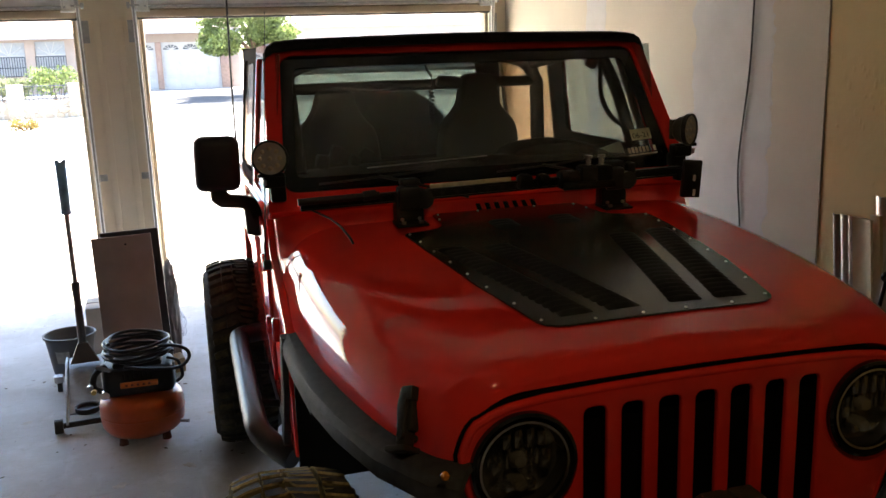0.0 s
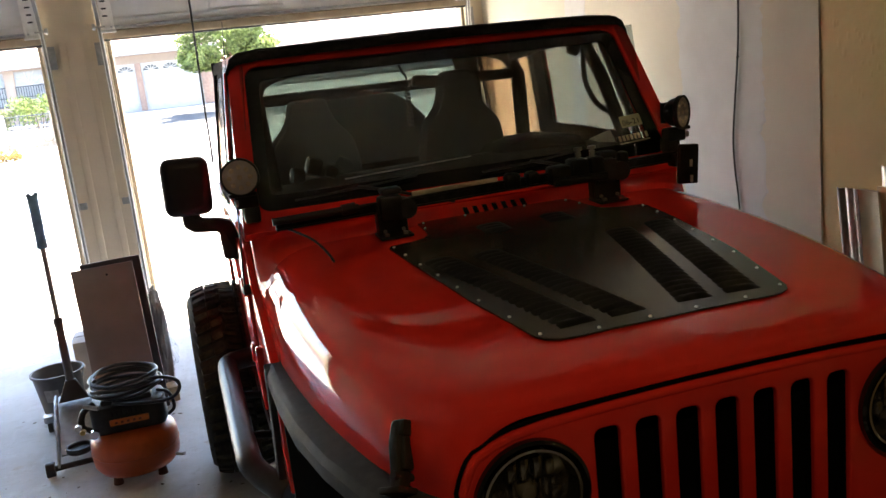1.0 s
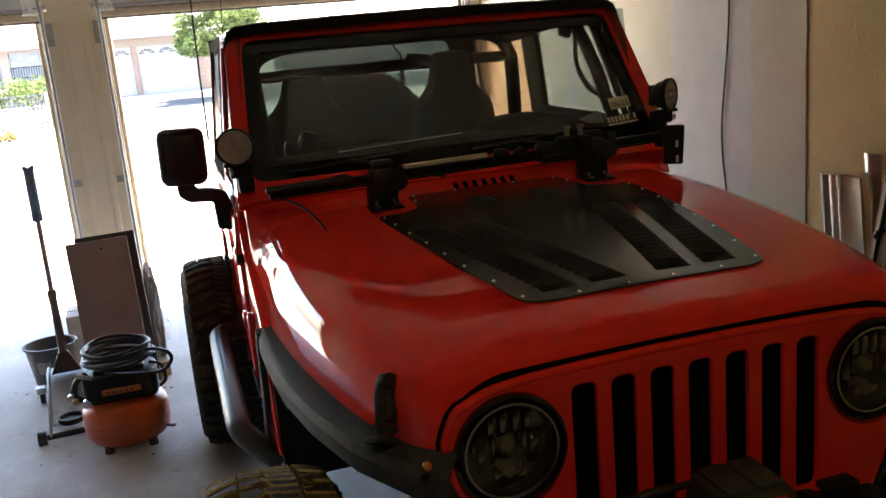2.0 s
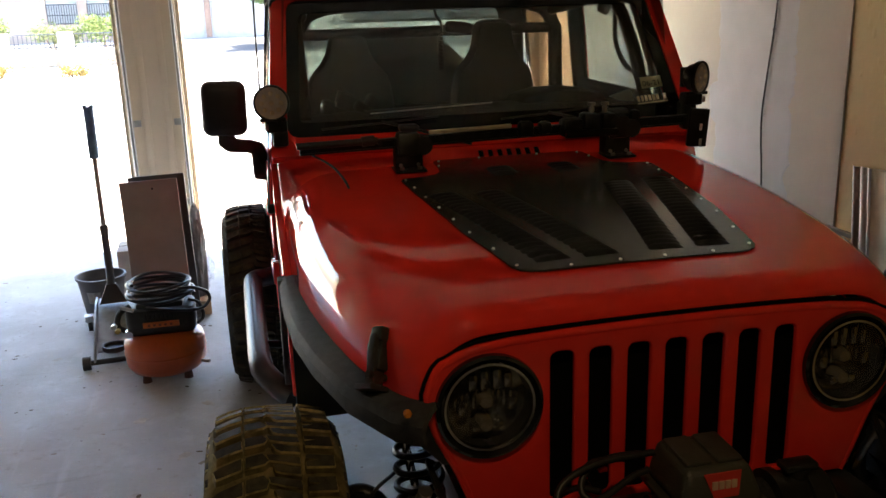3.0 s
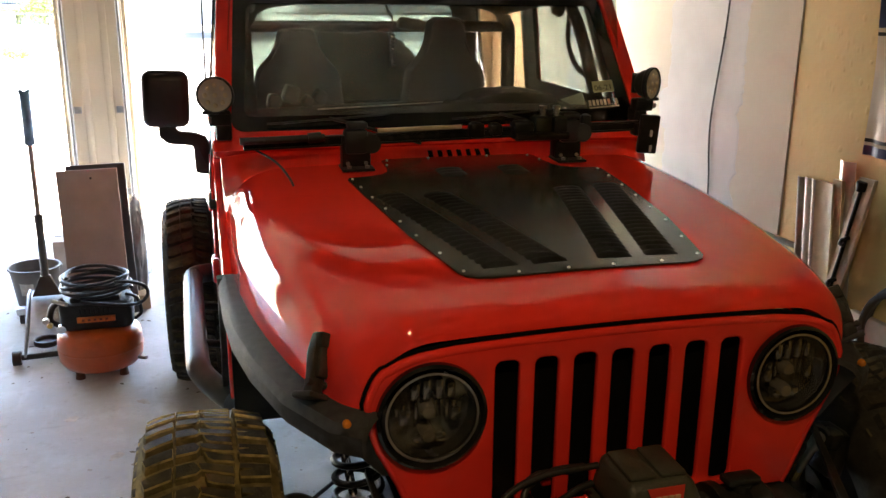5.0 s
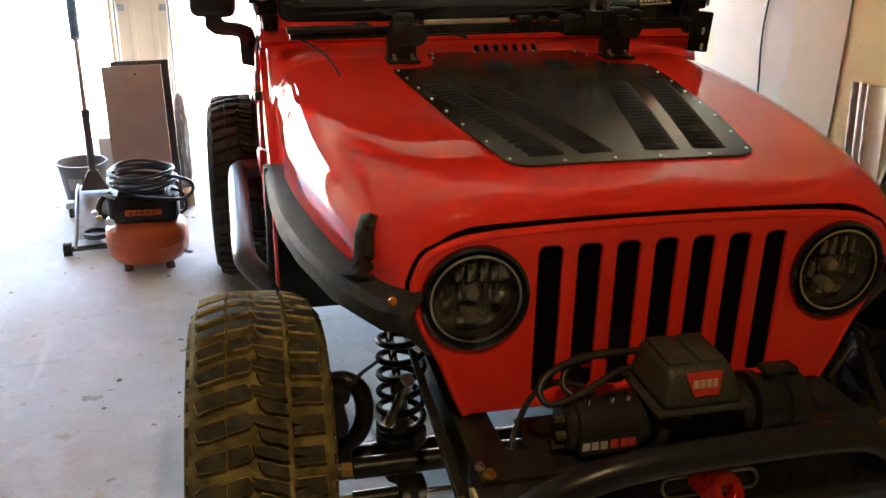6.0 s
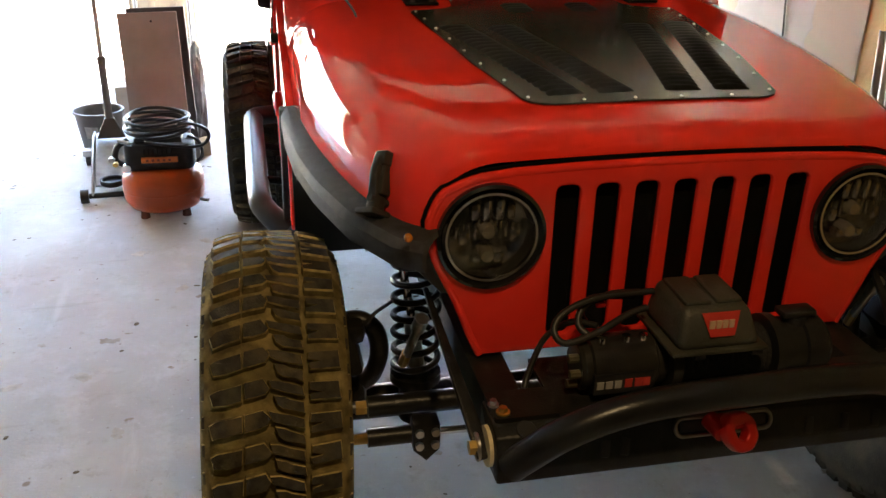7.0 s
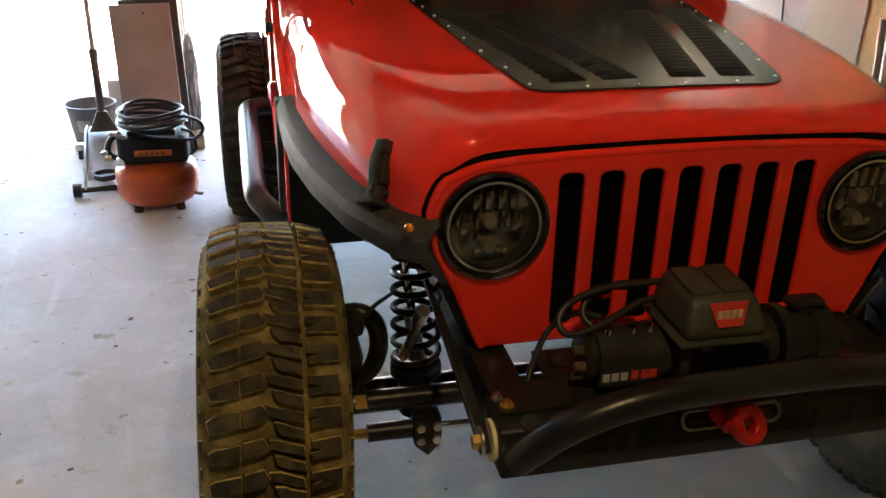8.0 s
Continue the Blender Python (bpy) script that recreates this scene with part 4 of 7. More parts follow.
rod(bm, (-0.70, BAR_Y - 0.03, bar_z(-0.7) + 0.016), (-0.45, BAR_Y - 0.03, bar_z(-0.45) + 0.016), 0.011, 14)
rod(bm, (-0.50, BAR_Y - 0.03, bar_z(-0.5) + 0.016), (-0.46, BAR_Y - 0.03, bar_z(-0.46) + 0.018), 0.016, 14)
part("jack_handle", bm, BLACK_PLASTIC, jack_bar, "black handle tube")
bm = BM()
box(bm, (-0.15, BAR_Y - 0.02, bar_z(-0.15) + 0.027), (0.27, 0.01, 0.013), 0.002, rot)
part("steel_strip", bm, material("bright_cream_steel", (0.75, 0.66, 0.5), 0.3, 0.3, 0.1, 30), jack_bar, "bare pale steel strip")
for cx, w, h, d, dz in ((0.255, 0.06, 0.075, 0.065, 0.012), (0.035, 0.05, 0.05, 0.045, 0.012), (0.10, 0.04, 0.04, 0.05, 0.012), (0.19, 0.07, 0.06, 0.06, 0.006), (0.315, 0.05, 0.06, 0.06, 0.016), (0.412, 0.035, 0.05, 0.04, 0.022)):
    bm = BM()
    box(bm, (cx, BAR_Y - 0.012, bar_z(cx) + dz), (w, d, h), 0.012, pose(0, 0, 0, 0, 3 * math.sin(cx * 50)))
    part("lifting_mechanism" if cx == 0.255 else "lug", bm, BLACK_PAINT, jack_bar)
bm = BM()
rod(bm, (0.16, BAR_Y - 0.045, bar_z(0.2) - 0.012), (0.34, BAR_Y - 0.04, bar_z(0.3) - 0.016), 0.013, 12)
part("handle_socket", bm, BLACK_PAINT, jack_bar)
for x in (0.258, 0.305):
    bm = BM()
    for k in range(5):
        rod(bm, (x, BAR_Y - 0.02, 1.405 + 0.007 * k), (x, BAR_Y - 0.02, 1.409 + 0.007 * k), 0.0095, 12)
    rod(bm, (x, BAR_Y - 0.02, 1.39), (x, BAR_Y - 0.02, 1.447), 0.006, 10)
    rod(bm, (x, BAR_Y - 0.02, 1.443), (x, BAR_Y - 0.02, 1.452), 0.013, 12)
    part("climbing_pin", bm, STEEL, jack_bar)
bm = BM()
box(bm, (0.630, BAR_Y - 0.04, 1.352), (0.066, 0.022, 0.128), 0.006, pose(0, 0, 0, 0, 4, -12))
box(bm, (0.622, BAR_Y, 1.365), (0.06, 0.05, 0.045), 0.01)
foot = part("base_plate", bm, BLACK_PAINT, jack_bar, "black slotted base plate")
for z in (1.305, 1.355):
    bm = BM()
    box(bm, (0.636, BAR_Y - 0.0475, z), (0.011, 0.012, 0.024), 0.003, pose(0, 0, 0, 0, 4, -12))
    part("plate_hole", bm, material("pale_gap", (0.6, 0.58, 0.55), 0.8, 0, 0.05, 10), jack_bar)

LED = material("frosted_led_face", (0.42, 0.385, 0.33), 0.55, 0.0, 0.15, 30, 0.2, 200)


def work_lamp(s):
    c = Vector((-0.758 if s < 0 else 0.731, 1.285, 1.488 if s < 0 else 1.499))
    m = Matrix.Translation(c) @ pose(0, 0, 0, 90, 0, -8 if s < 0 else 34)
    bm = BM()
    lathe(bm, [(0.0, -0.05), (0.03, -0.048), (0.045, -0.03), (0.052, -0.005), (0.0575, 0.0), (0.0575, 0.014), (0.052, 0.015), (0.051, 0.008), (0.0, 0.008)], m, 36)
    lamp = part("work_lamp", bm, BLACK_PAINT, jeep, "round black LED work lamp with a frosted face")
    bm = BM()
    lathe(bm, [(0.0, 0.0105), (0.0505, 0.0105), (0.0505, 0.009)], m, 36)
    part("lamp_face", bm, LED, lamp)
    for k in range(9):
        a = k * 2 * math.pi / 8
        r = 0.031 if k < 8 else 0.0
        bm = BM()
        lathe(bm, [(0.0, 0.0145), (0.005, 0.0135), (0.0075, 0.0105)], m @ pose(r * math.cos(a), r * math.sin(a), 0), 12)
        part("led", bm, material("yellow_led", (0.55, 0.47, 0.33), 0.25, 0.0, 0.1, 30), lamp)
    bm = BM()
    for i in range(5):
        box(bm, c + Vector((s * (-0.036 + 0.018 * i), 0.047, 0)), (0.005, 0.03, 0.07), 0.001)
    part("cooling_fins", bm, BLACK_PAINT, lamp)
    bm = BM()
    box(bm, c + Vector((-s * 0.01, 0.03, -0.075)), (0.07, 0.05, 0.045), 0.008)
    box(bm, c + Vector((-s * 0.02, 0.04, -0.115)), (0.05, 0.06, 0.06), 0.008)
    box(bm, c + Vector((0, 0.012, -0.055)), (0.085, 0.02, 0.012), 0.004)
    part("lamp_bracket", bm, BLACK_PAINT, lamp)
    bm = BM()
    rod(bm, c + Vector((s * 0.022, -0.006, -0.068)), c + Vector((s * 0.022, -0.002, -0.085)), 0.006, 8)
    part("bolt", bm, STEEL, lamp)


work_lamp(-1)
work_lamp(1)
bm = BM()
sweep(bm, smooth_path([(-0.68, 1.20, 1.345), (-0.655, 1.16, 1.335), (-0.60, 1.06, 1.31), (-0.57, 0.98, 1.275), (-0.56, 0.95, 1.245)], 6), 0.0035, 8)
part("lamp_cable", bm, BLACK_PLASTIC, jeep)

# mirror on the passenger door
bm = BM()
box(bm, (-0.914, 1.60, 1.447), (0.154, 0.085, 0.190), 0.032, pose(0, 0, 0, 0, 1.5), 4)
mirror = part("door_mirror", bm, material("black_mirror_shell", (0.022, 0.018, 0.019), 0.38, 0, 0.15, 30, 0.1, 200), jeep, "black plastic door mirror")
bm = BM()
prism(bm, rounded([(-0.945, 1.365), (-0.945, 1.318), (-0.915, 1.293), (-0.835, 1.285), (-0.832, 1.19), (-0.775, 1.18), (-0.775, 1.275), (-0.79, 1.315), (-0.83, 1.330), (-0.885, 1.336), (-0.89, 1.365)], 0.012, 4), 0.05, Matrix.Translation((0, 1.615, 0)) @ FRONT, 0.008)
part("mirror_arm", bm, BLACK_PLASTIC, mirror)
bm = BM()
box(bm, (-0.914, 1.645, 1.447), (0.132, 0.006, 0.165), 0.002)
part("mirror_glass", bm, CHROME, mirror)

bm = BM()
sweep(bm, [(-0.792, 1.36, 1.13), (-0.790, 1.36, 1.18), (-0.764, 1.36, 1.55), (-0.735, 1.36, 1.94)], [0.004, 0.0028, 0.0016, 0.0012], 8)
ant = part("antenna", bm, BLACK_PLASTIC, jeep, "thin black whip antenna on the cowl")
bm = BM()
box(bm, (-0.782, 1.36, 1.128), (0.035, 0.03, 0.03), 0.008)
part("antenna_base", bm, BLACK_PLASTIC, ant)
for s in (-1, 1):
    bm = BM()
    box(bm, (s * 0.790, 1.15, 0.965), (0.022, 0.03, 0.075), 0.006)
    part("side_marker", bm, material("red_marker_lens", (0.55, 0.02, 0.02), 0.2, 0, 0.05, 20, coat=0.6), jeep, "small red side marker")

# wipers, sticker, wing of the windscreen
for a, b in ((-0.60, -0.20), (0.02, 0.36)):
    bm = BM()
    p = [ws(a, 0.055, 0.012), ws((a + b) / 2, 0.062, 0.02), ws(b, 0.08, 0.012)]
    sweep(bm, smooth_path(p, 6), [0.004] * 13, 6)
    sweep(bm, smooth_path([ws(b + 0.1, -0.03, 0.01), ws((a + b) / 2 + 0.1, 0.03, 0.03), ws((a + b) / 2, 0.066, 0.022)], 6), 0.006, 6)
    part("wiper", bm, BLACK_PLASTIC, frame_ws)
bm = BM()
sweep(bm, [ws(-0.43, 0.108, 0.002), ws(0.0, 0.125, 0.002)], 0.0022, 6)
part("glass_edge_strip", bm, material("light_wiper_edge", (0.5, 0.5, 0.48), 0.4, 0.3, 0.1, 20), frame_ws)
rec = lambda u, v, w, h: [(u - w / 2, v - h / 2), (u + w / 2, v - h / 2), (u + w / 2, v + h / 2), (u - w / 2, v + h / 2)]
STK = material("pale_green_sticker", (0.55, 0.56, 0.36), 0.6, 0, 0.05, 30)
tilt = lambda pts, k=0.07: [(u, v + k * (u - 0.59)) for u, v in pts]
ws_plate("date_sticker", tilt(rec(0.612, 0.172, 0.082, 0.045)), [], 0.001, 0.0016, STK, frame_ws, "pale green windscreen date sticker")
cu = bpy.data.curves.new("date_text", "FONT")
cu.body, cu.size, cu.align_x, cu.align_y, cu.extrude = "06-21", 0.031, "CENTER", "CENTER", 0.0002
cu.materials.append(material("black_print", (0.02, 0.02, 0.02), 0.6))
txt = new("sticker_text", cu)
txt.parent, txt.matrix_parent_inverse = frame_ws, Matrix.Identity(4)


def held(ob, parent, m):
    """Place ob by the world pose m under a part of the vehicle."""
    ob.parent = parent
    ob.matrix_parent_inverse = Matrix.Identity(4)
    ob.matrix_basis = m


held(txt, frame_ws, WSM @ pose(0.612, 0.168, 0.0022, 0, 0, 4))
PRINT = material("pale_print", (0.80, 0.73, 0.58), 0.6, 0, 0.1, 40)
for i in range(8):
    if i != 6:
        ws_plate("maker_mark", tilt(rec(0.548 + 0.0150 * i, 0.110, 0.0098, 0.022)), [], 0.001, 0.0016, PRINT, frame_ws)
ws_plate("maker_mark_line", tilt(rec(0.601, 0.091, 0.118, 0.005)), [], 0.001, 0.0016, PRINT, frame_ws)
ws_plate("folded_paper", tilt([(0.485, 0.130), (0.545, 0.118), (0.540, 0.170), (0.45, 0.150)]), [], -0.030, -0.028, material("pale_blue_paper", (0.55, 0.62, 0.62), 0.7, 0, 0.1, 30), frame_ws, "pale folded paper behind the glass")

# ---- cabin ----
cage = [[(-0.60, 2.40, 0.66), (-0.60, 2.40, 1.55), (-0.585, 2.40, 1.68), (-0.52, 2.40, 1.76), (-0.3, 2.40, 1.79), (0.3, 2.40, 1.79), (0.52, 2.40, 1.76), (0.585, 2.40, 1.68), (0.60, 2.40, 1.55), (0.60, 2.40, 0.66)]]
bm = BM()
for p in cage:
    sweep(bm, smooth_path(p, 4), 0.032, 10)
sweep(bm, [(-0.60, 2.40, 1.665), (0.60, 2.40, 1.665)], 0.024, 10)
for s in (-1, 1):
    sweep(bm, smooth_path([(s * 0.57, 2.40, 1.74), (s * 0.60, 2.0, 1.78), (s * 0.615, 1.83, 1.785), (s * 0.635, 1.766, 1.746), (s * 0.64, 1.652, 1.617), (s * 0.64, 1.574, 1.503), (s * 0.64, 1.50, 1.40)], 4), 0.024, 10)
    sweep(bm, smooth_path([(s * 0.63, 1.78, 1.735), (s * 0.635, 1.80, 1.66), (s * 0.64, 1.79, 1.595), (s * 0.64, 1.71, 1.53), (s * 0.64, 1.60, 1.498)], 4), 0.010, 8)
part("roll_cage", bm, FABRIC, jeep, "black padded roll cage")


def seat(x, top):
    bm = BM()
    box(bm, (x, 2.02, 0.92), (0.44, 0.48, 0.16), 0.05, pose(0, 0, 0, 6), 3)
    st = part("seat", bm, SEAT, jeep, "dark high-backed front seat")
    bm = BM()
    prism(bm, rounded([(-0.2, 0.95), (0.2, 0.95), (0.185, 1.38), (0.165, 1.50), (0.115, 1.545), (0.085, 1.60), (0.075, top), (-0.075, top), (-0.085, 1.60), (-0.115, 1.545), (-0.165, 1.50), (-0.185, 1.38)], 0.05, 5), 0.13,
          Matrix.Translation((x, 2.2, 0)) @ pose(0, 0, 0, 90), 0.03)
    part("backrest", bm, SEAT, st)


seat(-0.40, 1.66)
seat(0.235, 1.71)
bm = BM()
slab(bm, [[(x, y, z - 0.02 * (abs(x) / 0.7) ** 2) for x in (-0.71, -0.4, -0.1, 0.2, 0.45, 0.71)] for y, z in ((1.36, 1.34), (1.42, 1.40), (1.52, 1.425), (1.62, 1.42), (1.68, 1.39), (1.69, 1.15))], 0.03, (0, 0, 1))
dash = part("dashboard", bm, material("black_dash", (0.014, 0.014, 0.014), 0.6, 0, 0.2, 20, 0.3, 200), jeep, "black plastic dashboard")
bm = BM()
prism(bm, [(0.12, 1.40), (0.50, 1.40), (0.46, 1.445), (0.36, 1.462), (0.24, 1.46), (0.16, 1.44)], 0.2, Matrix.Translation((0, 1.6, 0)) @ pose(0, 0, 0, 90), 0.02)
part("instrument_hood", bm, DARK, dash)
bm = BM()
wheel_c = Vector((0.33, 1.90, 1.245))
pts = [wheel_c + Matrix.Rotation(radians(-62), 3, "X") @ Vector((0.19 * math.cos(a), 0.19 * math.sin(a), 0)) for a in [2 * math.pi * i / 28 for i in range(28)]]
sweep(bm, pts, 0.014, 8, closed=True)
rod(bm, wheel_c + Vector((0, -0.18, -0.08)), wheel_c, 0.03, 12)
rod(bm, wheel_c - Vector((0.18, 0, 0)), wheel_c + Vector((0.18, 0, 0)), 0.012, 8)
part("steering_wheel", bm, BLACK_PLASTIC, jeep, "black steering wheel")
# clutter on the dashboard: mounts and gadgets
bm = BM()
for x, y, z, w in ((-0.56, 1.52, 1.44, 0.05), (-0.50, 1.55, 1.46, 0.06), (-0.45, 1.5, 1.44, 0.04), (-0.40, 1.55, 1.45, 0.05)):
    box(bm, (x, y, z), (w, 0.05, w * 0.9), 0.012, pose(0, 0, 0, 10, 20 * x * 7, 0))
part("dash_clutter", bm, BLACK_PLASTIC, jeep, "small black gadgets on the dashboard")
bm = BM()
box(bm, (0.30, 1.745, 1.805), (0.34, 0.10, 0.03), 0.012, None, 3)
box(bm, (0.515, 1.63, 1.748), (0.055, 0.03, 0.05), 0.015, pose(0, 0, 0, 0, 25))
box(bm, (0.500, 1.65, 1.785), (0.016, 0.02, 0.06), 0.005)
part("sun_visor", bm, DARK, jeep, "dark sun visors and mirror")
bm = BM()
box(bm, (-0.030, 1.73, 1.690), (0.10, 0.045, 0.045), 0.016, pose(0, 0, 0, 0, 8))
box(bm, (-0.120, 1.735, 1.775), (0.035, 0.03, 0.022), 0.008)
sweep(bm, smooth_path([(-0.120, 1.74, 1.77), (-0.112, 1.74, 1.735), (-0.095, 1.74, 1.715)], 5), 0.005, 6)
mic = part("radio_microphone", bm, BLACK_PLASTIC, jeep, "black radio microphone on a coiled cord")
bm = BM()
coil = [(-0.098 + 0.010 * math.cos(a), 1.74 + 0.010 * math.sin(a), 1.680 - 0.0022 * a) for a in [i * 0.6 for i in range(110)]]
sweep(bm, coil, 0.0030, 6)
sweep(bm, [(-0.098, 1.74, 1.715), (-0.090, 1.74, 1.681)], 0.003, 6)
part("coiled_cord", bm, BLACK_PLASTIC, mic)

# cloth top walls with windows
WINB = glass("dusty_rear_window", (0.06, 0.075, 0.062), 0.25, 0.13, 0.07)
WINS = glass("tan_tinted_side_window", (0.85, 0.56, 0.36), 0.1, 0.12, 0.12)
bm = BM()
edges = []
loops = [[(-0.70, 1.24), (0.70, 1.24), (0.70, 1.86), (-0.70, 1.86)], rounded([(-0.56, 1.26), (0.56, 1.26), (0.56, 1.765), (-0.56, 1.765)], 0.06)]
for loop in loops:
    vs = [bm.verts.new((x, 3.2, z)) for x, z in loop]
    edges += [bm.edges.new((vs[i], vs[(i + 1) % len(vs)])) for i in range(len(vs))]
bmesh.ops.triangle_fill(bm, use_beauty=True, use_dissolve=False, edges=edges)
r = bmesh.ops.extrude_face_region(bm, geom=bm.faces[:])
bmesh.ops.translate(bm, vec=(0, 0.012, 0), verts=[v for v in r["geom"] if isinstance(v, bmesh.types.BMVert)])
back = part("rear_curtain", bm, FABRIC, jeep, "black cloth rear curtain")
bm = BM()
span(bm, (-0.57, 3.202, 1.25), (0.57, 3.206, 1.775))
w = part("rear_window", bm, WINB, back, "dusty clear plastic rear window")
w.visible_shadow = False
for s in (-1, 1):
    for lo, hi, zz0, zz1, mat, nm in ((1.66, 2.36, 1.36, 1.76, None, "door_upper"), (2.37, 3.19, 1.30, 1.80, WINS, "quarter_curtain")):
        loops = [[(lo, 1.25), (hi, 1.25), (hi, 1.85), (lo, 1.85)], rounded([(lo + 0.13, zz0), (hi - 0.03, zz0), (hi - 0.03, zz1), (lo + 0.13, zz1)], 0.04)]
        if nm == "door_upper":
            loops = [[(1.40, 1.25), (hi, 1.25), (hi, 1.85), (1.70, 1.85)], rounded([(1.475, 1.29), (hi - 0.05, 1.29), (hi - 0.05, 1.80), (1.735, 1.80)], 0.04)]
        bm = BM()
        edges = []
        for loop in loops:
            vs = [bm.verts.new((s * (0.742 - 0.10 * (z - 1.25)), y, z)) for y, z in loop]
            edges += [bm.edges.new((vs[i], vs[(i + 1) % len(vs)])) for i in range(len(vs))]
        bmesh.ops.triangle_fill(bm, use_beauty=True, use_dissolve=False, edges=edges)
        r = bmesh.ops.extrude_face_region(bm, geom=bm.faces[:])
        bmesh.ops.translate(bm, vec=(s * 0.012, 0, 0), verts=[v for v in r["geom"] if isinstance(v, bmesh.types.BMVert)])
        cur = part(nm, bm, RED if nm == "door_upper" else FABRIC, jeep, "red steel door frame with a window" if nm == "door_upper" else "black cloth side with a window")
        if nm == "door_upper":
            bm = BM()
            edges = []
            for loop in ([(1.46, 1.26), (hi - 0.004, 1.26), (hi - 0.004, 1.84), (1.73, 1.84)], rounded([(1.555, 1.415), (hi - 0.075, 1.43), (hi - 0.075, 1.79), (1.755, 1.79)], 0.03)):
                vs = [bm.verts.new((s * (0.720 - 0.10 * (z - 1.25)), y, z)) for y, z in loop]
                edges += [bm.edges.new((vs[i], vs[(i + 1) % len(vs)])) for i in range(len(vs))]
            bmesh.ops.triangle_fill(bm, use_beauty=True, use_dissolve=False, edges=edges)
            r = bmesh.ops.extrude_face_region(bm, geom=bm.faces[:])
            bmesh.ops.translate(bm, vec=(s * 0.015, 0, 0), verts=[v for v in r["geom"] if isinstance(v, bmesh.types.BMVert)])
            part("door_trim", bm, FABRIC, cur, "black inner door trim")
        bm = BM()
        span(bm, (s * 0.738, loops[1][0][0] - 0.06 if nm != "door_upper" else 1.5, 1.27), (s * 0.741, hi - 0.02, 1.81))
        bmesh.ops.transform(bm, matrix=Matrix(((1, 0, -s * 0.10, s * 0.127), (0, 1, 0, 0), (0, 0, 1, 0), (0, 0, 0, 1))), verts=bm.verts[:])
        if mat is None:
            wp = part("door_glass", bm, glass("door_side_glass", (0.46, 0.50, 0.48), 0.0, 0.13, 0.04), cur)
            wp.visible_shadow = False
        else:
            wp = part("side_window", bm, mat, cur)
            wp.visible_shadow = False

# spare tyre on the tailgate, behind the window
# wheels and tyres
AXF, AXR, TR = 0.26, 2.63, 0.437


def tyre_casing(m, seg=72):
    bm = BM()
    prof = [(0.215, -0.10), (0.235, -0.135), (0.30, -0.155), (0.36, -0.153), (0.388, -0.142), (0.401, -0.126), (0.412, -0.09), (0.4165, -0.05), (0.4175, 0), (0.4165, 0.05), (0.412, 0.09), (0.401, 0.126), (0.388, 0.142), (0.36, 0.153), (0.30, 0.155), (0.235, 0.135), (0.215, 0.10)]
    lathe(bm, prof, m @ pose(0, 0, 0, 0, 90, 0), seg)
    return bm


